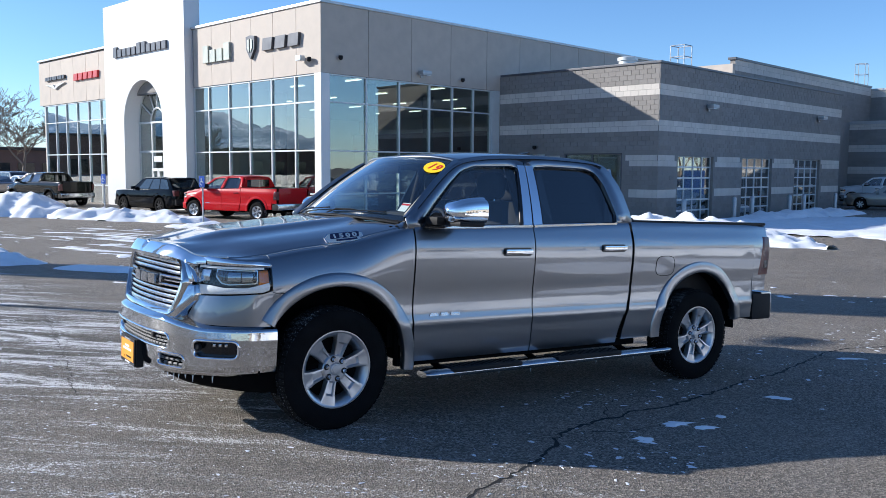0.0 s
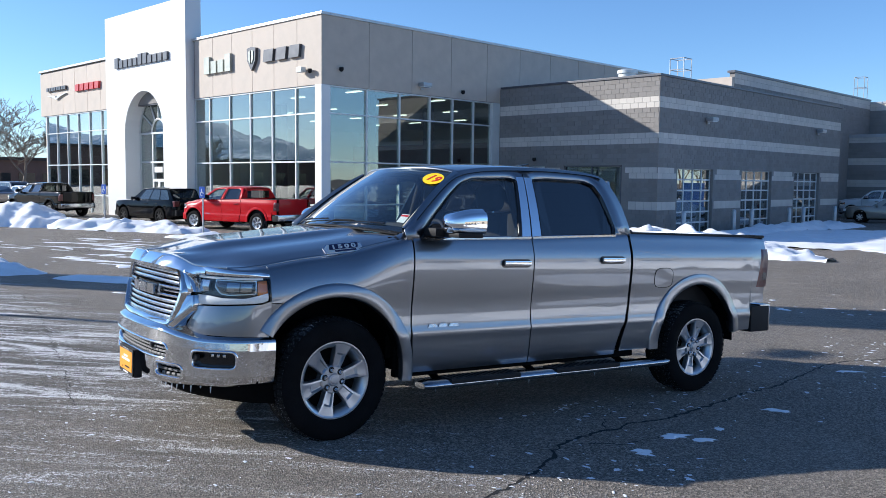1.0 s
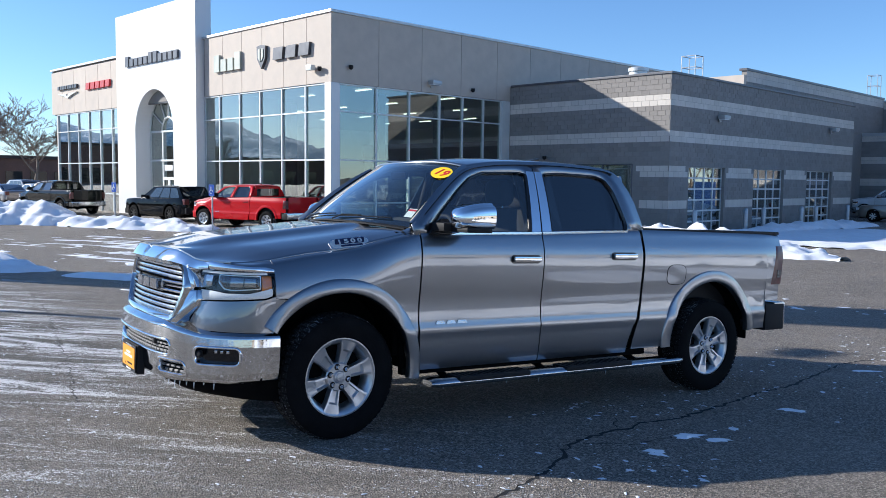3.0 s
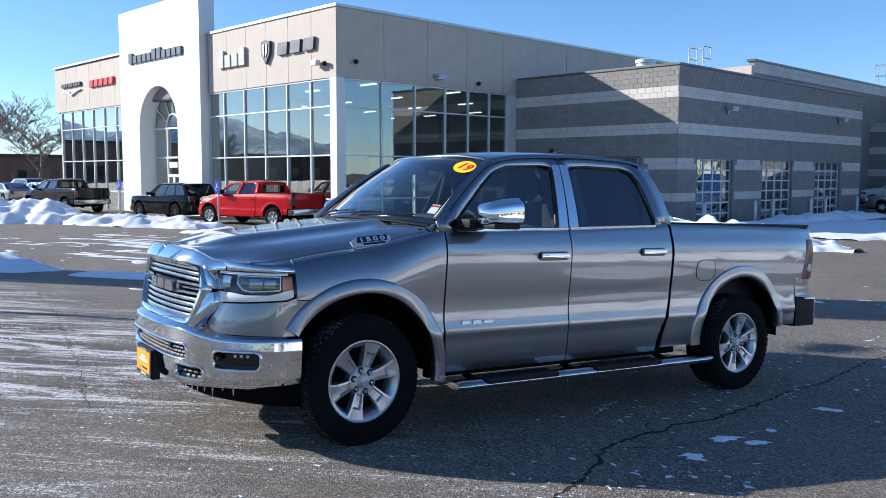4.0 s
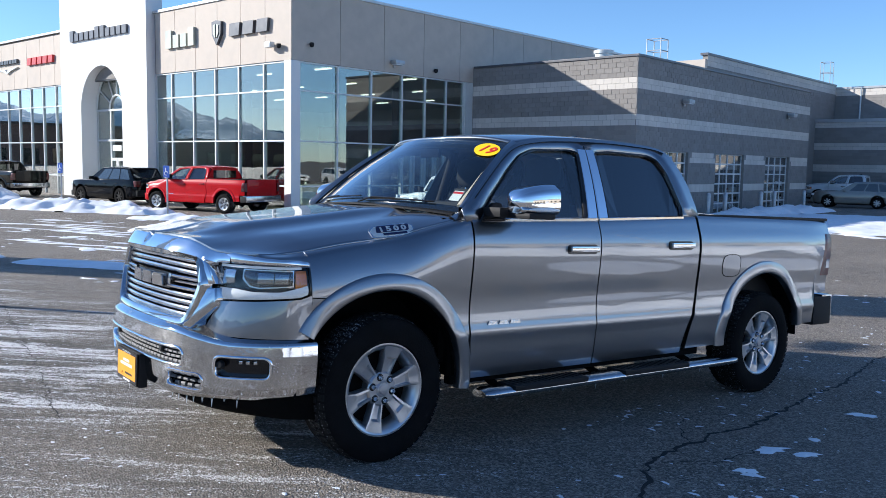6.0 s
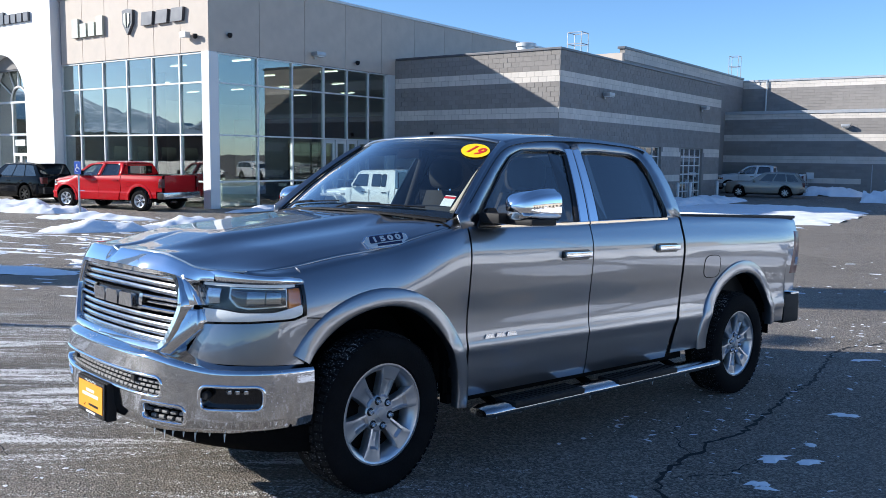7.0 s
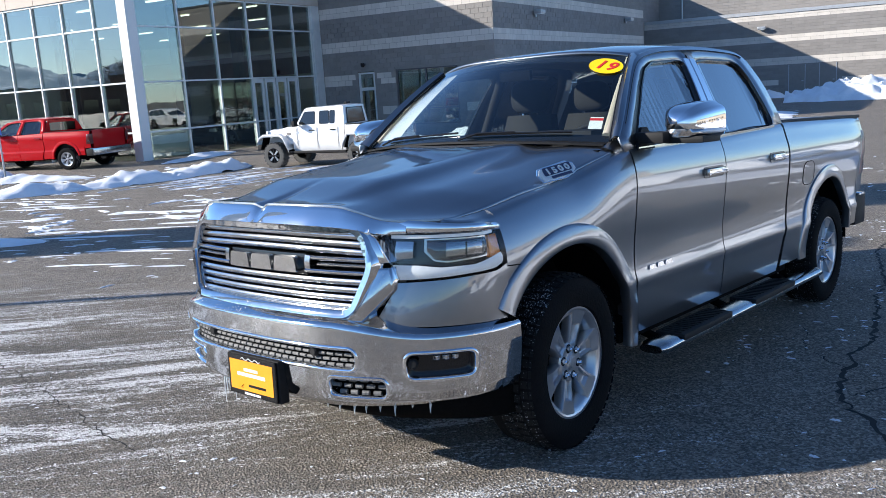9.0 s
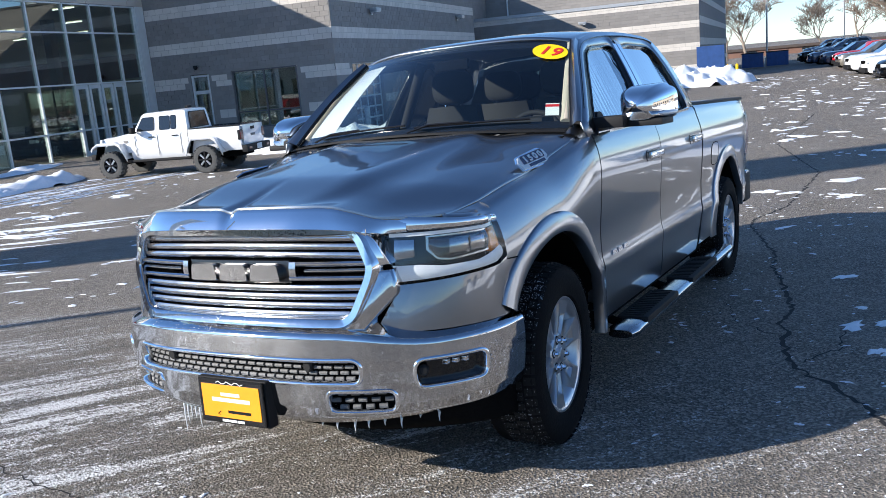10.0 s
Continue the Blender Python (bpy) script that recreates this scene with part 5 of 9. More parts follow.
def build_truck():
    truck = thing("pickup_truck", "silver crew cab pickup truck with chrome trim parked on asphalt", "pickup truck", TRUCK)
    # hidden core so that no light leaks through the shut lines
    for nm, lo, hi in (("engine_bay", (-0.86, -0.62, 0.42), (0.45, 0.62, 1.08)), ("cab_floor", (0.5, -0.9, 0.42), (2.78, 0.9, 0.62)), ("frame_rail", (-0.7, -0.5, 0.36), (4.6, -0.38, 0.55)), ("frame_rail", (-0.7, 0.38, 0.36), (4.6, 0.5, 0.55)), ("rear_axle", (WB - 0.06, -0.75, 0.33), (WB + 0.06, 0.75, 0.46)), ("front_axle", (-0.06, -0.75, 0.33), (0.06, 0.75, 0.44)), ("bed_floor", (2.84, -0.72, 0.74), (4.62, 0.72, 0.8))):
        part(nm, bm_box(bmesh.new(), lo, hi, 0.01), M["under"], truck)
    part("differential", bm_lathe(bmesh.new(), [(-0.12, 0.0), (-0.1, 0.1), (0, 0.15), (0.1, 0.1), (0.12, 0.0)], 20), M["under"], truck, smooth=40, m=pose(WB, 0, 0.4))
    part("firewall", bm_box(bmesh.new(), (0.46, -0.86, 0.5), (0.52, 0.86, 1.36)), M["under"], truck)
    ARF, ARR = (0.0, 0.435, 0.532), (WB, 0.455, 0.532)
    for s in (-1, 1):
        low_f = lambda x: max(arch(x, *ARF), 0.71 if x < -0.4 else 0.4)
        xs = sorted({*frange(-0.448, 0.585, 54), 0.531})
        side_panel(truck, "front_fender", s, xs, low_f, fender_top, 30)
        belt = table((0.55, 1.335), (1.68, 1.352), (2.8, 1.392))
        sill = lambda x: 0.405
        fd = side_panel(truck, "front_door", s, frange(0.597, 1.684, 24), sill, belt, 34, edge=lambda x, z: 0.02 * smooth01((0.75 - z) / 0.3) * (x < 0.65))
        rd = side_panel(truck, "rear_door", s, frange(1.694, 2.762, 24), sill, belt, 34, edge=lambda x, z: -0.12 * smooth01((0.85 - z) / 0.42) * smooth01((x - 2.3) / 0.43))
        low_b = lambda x: max(arch(x, *ARR), 0.43 if x < WB else (0.53 if x < 4.46 else 0.785))
        xs = sorted({*frange(2.79, 4.7, 80), WB - 0.531, WB + 0.531, 4.459, 4.461})
        bed = side_panel(truck, "bed_side", s, xs, low_b, table((2.7, 1.398), (4.7, 1.385)), 30, edge=lambda x, z: -0.09 * smooth01((0.85 - z) / 0.42) * smooth01((3.1 - x) / 0.3))
        flare(truck, s, *ARF[:2], 0.522, 0.616, -8, 148)
        flare(truck, s, *ARR[:2], 0.52, 0.62, 7, 183)
        # wheel housings
        for (cx, cz, r), nm in ((ARF, "wheel_well"), (ARR, "wheel_well")):
            bm = bmesh.new()
            bm_grid(bm, [[(cx + (r + 0.01) * math.cos(a), s * y, cz + (r + 0.01) * math.sin(a)) for y in (0.6, 0.97)] for a in (math.pi * (-0.01 + 1.02 * k / 30) for k in range(31))])
            part(nm, bm, M["under"], truck, thick=0.01)
            part("well_wall", bm_box(bmesh.new(), (cx - 0.56, s * 0.6 - 0.01, 0.4), (cx + 0.56, s * 0.6 + 0.01, 1.0)), M["under"], truck)
        # rocker under the doors
        bm = bm_box(bmesh.new(), (0.5, s * 0.9 - 0.035, 0.37), (2.9, s * 0.9 + 0.03, 0.425), 0.015)
        part("rocker", bm, M["under"], truck, smooth=40)
        # greenhouse frame with its two side windows
        outer = [(x, rail(x)) for x in frange(0.54, 2.785, 46)] + [(2.806, 1.646), (2.82, 1.5), (2.822, 1.405), (2.2, 1.383), (1.69, 1.366), (1.1, 1.352), (0.56, 1.342)]
        bm = poly_with_holes(dense(outer, 0.08), [dense(round_poly(WIN_F, 0.035), 0.06), dense(round_poly(WIN_R, 0.05), 0.06)], lambda x, z: (x, s * frame_y(z), z))
        part("cab_side", bm, M["silver"], truck, smooth=40, thick=0.012)
        for nm, win, glass, par in (("front_window", WIN_F, "side_glass", fd), ("rear_window", WIN_R, "tinted", rd)):
            bm = bmesh.new()
            loop = dense(round_poly(win, 0.03), 0.05)
            cx, cz = sum(p[0] for p in loop) / len(loop), sum(p[1] for p in loop) / len(loop)
            bm.faces.new([bm.verts.new((x, s * (frame_y(z) - 0.02), z)) for x, z in loop])
            bmesh.ops.triangulate(bm, faces=bm.faces)
            part(nm, bm, M[glass], par).visible_shadow = False
            # black rubber surround
            bm = bmesh.new()
            P = []
            for x, z in loop:
                d = Vector((x - cx, z - cz)).normalized()
                P.append([(x + d.x * 0.006, s * (frame_y(z) + 0.003), z + d.y * 0.006), (x - d.x * 0.005, s * (frame_y(z) + 0.005), z - d.y * 0.005), (x - d.x * 0.014, s * (frame_y(z) - 0.006), z - d.y * 0.014), (x - d.x * 0.016, s * (frame_y(z) - 0.022), z - d.y * 0.016)])
            bm_grid(bm, P, close_u=True)
            part("window_seal", bm, M["trim_black"], par, smooth=40)
        # door cut line above the belt and a raised rim round the doors
        rim = [(x, rail(x) - 0.022) for x in frange(0.66, 2.66, 40)]
        bm = bm_tube(bmesh.new(), [(x, s * (frame_y(z) + 0.001), z) for x, z in rim], 0.0035, 6)
        part("roof_seal", bm, M["trim_black"], truck)
        bm = bm_tube(bmesh.new(), [(1.697 + 0.09 * q, s * (frame_y(1.36 + 0.53 * q) + 0.002), 1.36 + 0.53 * q) for q in frange(0, 0.97, 6)], 0.003, 6)
        part("door_seam", bm, M["trim_black"], truck)
        # bright belt strips and pillar covers
        for a, b, par in ((0.68, 1.69, fd), (1.704, 2.62, rd)):
            bm = bmesh.new()
            zb = lambda x: lerp_table([(0.6, 1.352), (1.6, 1.372), (2.6, 1.403)], x)
            rows_ = []
            for x in frange(a, b, 20):
                z = zb(x)
                rows_.append([(x, s * (frame_y(z) + 0.004), z - 0.012), (x, s * (frame_y(z) + 0.012), z - 0.006), (x, s * (frame_y(z) + 0.011), z + 0.008), (x, s * (frame_y(z) + 0.002), z + 0.012)])
            bm_grid(bm, rows_)
            part("belt_strip", bm, M["chrome"], par, smooth=40)
        for quad, par in (([(1.603, 1.375), (1.69, 1.372), (1.779, 1.855), (1.708, 1.85)], fd), ([(1.704, 1.376), (1.795, 1.38), (1.862, 1.852), (1.791, 1.862)], rd)):
            quad = [(q[0], q[1]) for q in quad]
            bm = bmesh.new()
            rows_ = []
            for k in range(9):
                t = k / 8
                xa, xb = quad[0][0] + (quad[3][0] - quad[0][0]) * t, quad[1][0] + (quad[2][0] - quad[1][0]) * t
                z = 1.378 + 0.472 * t
                y = frame_y(z)
                rows_.append([(xa, s * (y + 0.002), z), (xa + 0.004, s * (y + 0.009), z), (xb - 0.004, s * (y + 0.009), z), (xb, s * (y + 0.002), z)])
            bm_grid(bm, rows_)
            part("pillar_cover", bm, M["chrome"], par, "mirror-bright pillar cover", smooth=40)
        # door handles
        for x, z, par in ((1.51, 1.18, fd), (2.54, 1.203, rd)):
            y = half_width(x, z)
            h = part("handle", bm_box(bmesh.new(), (x - 0.13, s * (y + 0.024) - 0.01, z - 0.02), (x + 0.13, s * (y + 0.024) + 0.012, z + 0.02), 0.012), M["chrome_dirty"], par, "chrome door handle", smooth=40)
            # shade of the handle cup, painted as a thin dark plate on the door
            part("handle_recess", bm_prism(bmesh.new(), round_poly([(x - 0.14, z - 0.034), (x + 0.14, z - 0.034), (x + 0.14, z + 0.03), (x - 0.14, z + 0.03)], 0.03, 6), 0.003, lambda u, v, d: (u, s * (half_width(u, v) + d), v)), M["lamp_dark"], par)
            for dx in (-0.1, 0.1):
                part("handle_post", bm_box(bmesh.new(), (x + dx - 0.016, min(s * y, s * (y + 0.03)), z - 0.014), (x + dx + 0.016, max(s * y, s * (y + 0.03)), z + 0.014)), M["chrome"], h)
        # door emblem as plain slabs
        for k, (a, b) in enumerate(((0.728, 0.808), (0.818, 0.898), (0.908, 0.998))):
            bm = bmesh.new()
            bm_prism(bm, [(a, 0.724), (b, 0.724), (b - 0.012, 0.747), (a + 0.012, 0.747)], 0.006, lambda u, v, d: (u, s * (half_width(u, v) + 0.001 + d), v))
            part("door_emblem", bm, M["pewter"], fd)
        # mirror
        mir = part("mirror_arm", bm_box(bmesh.new(), (0.7, min(s * 0.93, s * 1.09), 1.375), (0.84, max(s * 0.93, s * 1.09), 1.435), 0.02), M["black_plastic"], fd, "black mirror arm", smooth=40)
        part("sail_panel", bm_prism(bmesh.new(), round_poly([(0.655, 1.345), (0.86, 1.35), (0.85, 1.46), (0.79, 1.46)], 0.02), 0.024, lambda u, v, d: (u, s * (frame_y(v) - 0.012 + d), v)), M["black_plastic"], fd)
        rows_ = []
        for u in frange(0.0, 1.0, 14):
            q = (1 - (1 - u) ** 2.4) ** 0.5 if u > 0 else 0.05
            cy, cz, hw, hh = 1.145 + 0.01 * u, 1.484 + 0.008 * u, 0.134 * q, 0.088 * q
            rows_.append([(0.735 + 0.262 * u, s * (cy + hw * math.copysign(abs(math.cos(a)) ** 0.5, math.cos(a))), cz + hh * math.copysign(abs(math.sin(a)) ** 0.5, math.sin(a)) - 0.012 * (math.cos(a) > 0.4)) for a in (math.tau * k / 36 for k in range(36))])
        bm = bmesh.new()
        V = [[bm.verts.new(p) for p in r] for r in rows_]
        for a, b in zip(V, V[1:]):
            for k in range(36):
                bm.faces.new((a[k], a[(k + 1) % 36], b[(k + 1) % 36], b[k]))
        bm.faces.new(V[0])
        bm.faces.new(V[-1][::-1])
        part("mirror_cap", bm, M["chrome"], mir, "chrome mirror cap", smooth=60)
        rows_ = []
        for u in frange(0.12, 1.0, 10):
            q = (1 - (1 - u) ** 2.4) ** 0.5
            rows_.append([(0.73 + 0.264 * u, s * (1.15 + 0.133 * q * math.cos(a)), 1.425 + (0.012 + 0.02 * q) * math.copysign(abs(math.sin(a)) ** 0.5, math.sin(a))) for a in (math.tau * k / 24 for k in range(24))])
        bm = bmesh.new()
        V = [[bm.verts.new(p) for p in r] for r in rows_]
        for a, b in zip(V, V[1:]):
            for k in range(24):
                bm.faces.new((a[k], a[(k + 1) % 24], b[(k + 1) % 24], b[k]))
        bm.faces.new(V[0])
        bm.faces.new(V[-1][::-1])
        lip = part("mirror_skirt", bm, M["pewter"], mir, "bright lower lip with a clear turn lamp", smooth=60)
        bm = bm_box(bmesh.new(), (0.77, min(s * 1.05, s * 1.268), 1.372), (0.985, max(s * 1.05, s * 1.268), 1.408), 0.016)
        part("mirror_base", bm, M["black_plastic"], mir, smooth=40)
        part("mirror_glass", bm_box(bmesh.new(), (0.998, min(s * 1.045, s * 1.255), 1.42), (1.003, max(s * 1.045, s * 1.255), 1.535)), M["chrome"], mir)
        bm = bm_tube(bmesh.new(), [(0.742 + 0.26 * u, s * (1.15 + 0.136 * (1 - (1 - u) ** 2.4) ** 0.5), 1.428) for u in frange(0.2, 0.95, 8)], [0.004, 0.009, 0.011, 0.012, 0.012, 0.012, 0.012, 0.01, 0.006], 8)
        part("turn_lamp", bm, M["lens_white"], lip, "clear turn lamp lens", smooth=60)
        # headlamp
        lo, hi = table((0, 0.945), (0.1, 0.925), (0.5, 0.912), (1, 0.9)), table((0, 1.088), (0.3, 1.096), (1, 1.098))
        hl = new("headlight")
        hl.parent = truck
        along_lamp(hl, "housing", s, 0.0, 1.0, lo, hi, -0.05, M["lamp_dark"], thick=0.01)
        along_lamp(hl, "running_light", s, 0.03, 0.95, lambda u: lo(u) + 0.006, table((0, 0.995), (0.12, 0.98), (0.3, 0.958), (0.55, 0.956), (0.72, 0.968), (1, 0.972)), -0.012, M["running_glow"], rows=4, bulge=0.008, thick=0.0, label="white running light strip")
        along_lamp(hl, "brow_light", s, 0.08, 0.93, table((0, 1.074), (1, 1.078)), table((0, 1.086), (1, 1.092)), -0.008, M["running_glow"], rows=3, thick=0.0)
        along_lamp(hl, "marker", s, 0.03, 0.15, table((0, 0.99), (0.17, 0.975)), table((0, 1.068), (0.17, 1.066)), -0.016, M["amber"], rows=4, thick=0.02, label="amber side marker")
        along_lamp(hl, "projector_bezel", s, 0.17, 0.68, table((0.17, 0.985), (0.5, 0.972), (0.6, 0.98), (0.68, 1.02)), table((0.2, 1.07), (0.68, 1.072)), -0.022, M["pewter"], rows=4, thick=0.0)
        along_lamp(hl, "projector", s, 0.185, 0.66, table((0.17, 0.991), (0.5, 0.979), (0.6, 0.987), (0.66, 1.022)), table((0.2, 1.064), (0.66, 1.066)), -0.0215, M["lamp_glass"], rows=6, bulge=0.012, thick=0.0, label="dark glass projector lens")
        along_lamp(hl, "reflector", s, 0.24, 0.52, table((0.2, 1.0), (0.5, 0.994)), table((0.2, 1.052), (0.5, 1.054)), -0.015, M["pewter"], rows=6, bulge=0.007, thick=0.0)
        along_lamp(hl, "reflector_divider", s, 0.365, 0.375, table((0.3, 0.996), (0.5, 0.99)), table((0.3, 1.056), (0.5, 1.056)), -0.006, M["lamp_dark"], rows=3, thick=0.0)
        along_lamp(hl, "inner_lamp", s, 0.76, 0.9, table((0.7, 1.0), (0.9, 0.99)), table((0.7, 1.062), (0.9, 1.064)), -0.022, M["pewter"], rows=4, bulge=0.006, thick=0.0)
        along_lamp(hl, "cover", s, 0.0, 1.0, lo, hi, 0.0, M["projector"], bulge=0.008, thick=0.0).visible_shadow = False
        along_lamp(truck, "headlight_brow", s, -0.0, 1.0, table((0, 1.09), (1, 1.1)), table((0, 1.118), (0.45, 1.13), (0.7, 1.146), (1, 1.162)), 0.002, M["chrome"], rows=4, bulge=0.006, thick=0.03)
        along_lamp(truck, "fender_nose", s, 0.0, 1.0, table((0, 0.715), (0.85, 0.725), (1, 0.752)), lambda u: lo(u) - 0.003, 0.0, M["silver"], rows=12, bulge=0.004, thick=0.0)
        rows_ = []
        for x in frange(-0.725, -0.445, 30):
            yo = float(np.interp(x, LAMP_XS, LAMP_YS)) - 0.002
            yh, zh = hood_border(x)
            yh = min(yh + 0.004, yo - 0.006)
            w = smooth01((x + 0.68) / 0.2)
            wing = lambda z, d: s * ((yo - d) * (1 - w) + (half_width(x, z) + 0.0005) * w)
            k = 1 - w
            ring = [(x + 0.01 * k, wing(1.085, 0.03), 1.085), (x + 0.012 * k, wing(1.112, 0.002), 1.112), (x + 0.014 * k, wing(1.124, 0.004), 1.124), (x + 0.014 * k, wing(1.134, 0.014), 1.134)]
            yo = abs(ring[-1][1]) + 0.016
            yh = min(yh, yo - 0.02)
            for t in (0.4, 0.75, 1.0):
                ring.append((x + 0.014 * k, s * (yo - 0.016 + (yh - yo + 0.016) * t), 1.134 + (zh - 0.004 - 1.134) * t ** 0.8))
            ring.append((x + 0.014 * k, s * (yh - 0.005), zh - 0.03))
            rows_.append(ring)
        bm = bmesh.new()
        bm_grid(bm, rows_)
        part("fender_crown", bm, M["silver"], truck, smooth=45)
        bm = bm_tube(bmesh.new(), [(x, s * (half_width(x, 0.93 - 0.012 * (x + 0.45) / 0.17) + 0.0008), 0.93 - 0.012 * (x + 0.45) / 0.17) for x in frange(-0.45, -0.28, 6)], 0.0028, 5)
        part("wing_seam", bm, M["under"], truck)
        # tail lamp, fuel door, mud
        rows_ = []
        for q in range(7):
            col = []
            for z in frange(0.935, 1.3, 12):
                xx = (4.55 + 0.16 * (z - 0.935)) * (1 - q / 6) + 4.728 * q / 6
                col.append((xx, s * (half_width(xx, z) + (0.0 if q in (0, 6) else 0.007)), z))
            rows_.append([(col[0][0], col[0][1] * 0.97, col[0][2])] + col + [(col[-1][0], col[-1][1] * 0.97, col[-1][2])])
        rows_.append([(p[0] + 0.004, p[1] * 0.86, p[2]) for p in rows_[-1]])
        bm = bmesh.new()
        bm_grid(bm, rows_)
        tl = part("tail_lamp", bm, M["red_lens"], truck, "dark red tail lamp", smooth=40)
        bm = bmesh.new()
        bm_grid(bm, [[(x, s * (half_width(x, z) + 0.009), z) for z in frange(1.0, 1.075, 4)] for x in frange(4.63, 4.7, 4)])
        part("reverse_lamp", bm, M["lamp_glass"], tl, "smoked reversing lamp", thick=0.004)
        if s < 0:
            ring = [(3.19 + 0.118 * math.copysign(abs(math.cos(a)) ** 0.6, math.cos(a)), 1.045 + 0.085 * math.copysign(abs(math.sin(a)) ** 0.6, math.sin(a))) for a in (math.tau * k / 40 for k in range(40))]
            bm = bmesh.new()
            bm_prism(bm, ring, 0.004, lambda u, v, d: (u, s * (half_width(u, v) + 0.0005 + d * 0.4), v))
            part("fuel_door", bm, M["silver"], bed, smooth=30)
            bm = bm_tube(bmesh.new(), [(u, s * (half_width(u, v) + 0.001), v) for u, v in ring + ring[:1]], 0.003, 5, False)
            part("fuel_door_gap", bm, M["under"], bed)
        # bed wall and rail cap
        part("bed_wall", bm_box(bmesh.new(), (2.84, s * 0.78 - 0.02, 0.74), (4.68, s * 0.78 + 0.02, 1.41)), M["black_plastic"], truck)
        bm = bm_box(bmesh.new(), (2.825, min(s * 0.74, s * 0.93), 1.408), (4.7, max(s * 0.74, s * 0.93), 1.434), 0.01)
        part("rail_cap", bm, M["black_plastic"], truck, smooth=40)
        # running board: a bright tube with black tread pads and brackets
        sb = new("running_board")
        sb.parent = truck
        tagged(sb, "chrome side step with black tread pads")
        y = s * 1.035
        bm = bmesh.new()
        rows_ = []
        for x in frange(0.645, 3.2, 44):
            k = min(1, min(x - 0.625, 3.22 - x) / 0.06)
            hw, hh = 0.085 * (0.6 + 0.4 * k), 0.032 * (0.5 + 0.5 * k)
            rows_.append([(x, y + hw * math.copysign(abs(math.cos(a)) ** 0.75, math.cos(a)), 0.325 + hh * math.copysign(abs(math.sin(a)) ** 0.75, math.sin(a))) for a in (math.tau * q / 20 for q in range(20))])
        V = [[bm.verts.new(p) for p in r] for r in rows_]
        for a, b in zip(V, V[1:]):
            for k in range(20):
                bm.faces.new((a[k], a[(k + 1) % 20], b[(k + 1) % 20], b[k]))
        bm.faces.new(V[0])
        bm.faces.new(V[-1][::-1])
        part("tube", bm, M["step_metal"], sb, smooth=50)
        for a, b in ((0.86, 1.5), (1.86, 2.56)):
            bm = bm_box(bmesh.new(), (a, y - 0.087, 0.328), (b, y + 0.087, 0.366), 0.016)
            for x in frange(a + 0.03, b - 0.03, 14):
                bm_box(bm, (x - 0.006, y - 0.055, 0.3665), (x + 0.006, y + 0.055, 0.372))
            part("tread_pad", bm, M["black_plastic"], sb, smooth=40)
        for x in (0.85, 1.75, 2.75):
            bm = bm_tube(bmesh.new(), [(x, y - s * 0.02, 0.315), (x + 0.02, s * 0.85, 0.36), (x + 0.02, s * 0.6, 0.45)], 0.025, 8)
            part("bracket", bm, M["under"], sb)
    hood = build_hood(truck)
    build_bumper(truck)
    build_grille(truck)
    # chrome band above the grille
    rows_ = []
    for y in frange(-0.72, 0.72, 96):
        lo, hi = 1.143 - 0.043 * min(1, abs(y) / 0.645) ** 4, hood_lip_z(y) - 0.01
        x0, x1 = grille_x(y, lo) - 0.02 - 0.055 * (1 - smooth01((abs(y) - 0.3) / 0.34)), hood_front(y) - 0.002
        w = smooth01((abs(y) - 0.57) / 0.13)
        x0 += w * (float(np.interp(abs(y), LAMP_YS, LAMP_XS)) + 0.018 - x0)
        x1 = max(x1, x0 + 0.012)
        ring = [(x0 + 0.06, y, lo - 0.004), (x0 + 0.004, y, lo - 0.003)]
        for t in frange(0, 1, 6):
            ring.append((x0 + (x1 - x0) * t - 0.004 * math.sin(math.pi * t), y, lo + (hi - lo) * t))
        ring += [(x1 + 0.012, y, hi + 0.004), (x1 + 0.06, y, hi - 0.004)]
        rows_.append(ring)
    bm = bmesh.new()
    bm_grid(bm, rows_)
    part("hood_trim", bm, M["chrome"], truck, "broad chrome band above the grille", smooth=40)
    # windshield, roof and pillars
    ws = []
    for i in range(25):
        q = -1 + 2 * i / 24
        col = []
        for j in range(13):
            t = j / 12
            xb, xt = 0.4 + 0.17 * q * q, 0.99 + 0.13 * q * q
            yb, yt = 0.862 * q, 0.68 * q
            zb, zt = 1.425 - 0.03 * q * q, 1.895 - 0.045 * q * q
            bow = 0.03 * math.sin(math.pi * t)
            col.append((xb + (xt - xb) * t - bow * 0.5, yb + (yt - yb) * t, zb + (zt - zb) * t + bow * 0.5))
        ws.append(col)
    bm = bmesh.new()
    bm_grid(bm, ws)
    glass = part("windshield", bm, M["windshield"], truck, smooth=60)
    glass.visible_shadow = False
    for band, (t0, t1) in (("frit", (11, 12)),):
        bm = bmesh.new()
        bm_grid(bm, [[Vector(p) + Vector((0.012, 0, -0.006)) for p in col[t0:t1 + 1]] for col in ws])
        part(band, bm, M["trim_black"], glass, smooth=60)
    bm = bmesh.new()
    bm_grid(bm, [[Vector(p) + Vector((0.02, 0, -0.01)) for p in col[0:2]] for col in ws])
    part("frit", bm, M["trim_black"], glass, smooth=60)
    for e in (ws[0], ws[-1]):
        s = -1 if e is ws[0] else 1
        rows_ = []
        for j, p in enumerate(e):
            t = j / 12
            x = 0.545 + 0.6 * t
            z = rail(x)
            a, b = Vector(p), Vector((x, s * frame_y(z), z))
            mid = (a + b) / 2 + Vector((-0.02, s * 0.012, 0.02))
            rows_.append([a + Vector((0.01, s * 0.002, 0)), a + Vector((-0.008, s * 0.01, 0.012)), mid, b + Vector((-0.004, -s * 0.004, 0.006)), b])
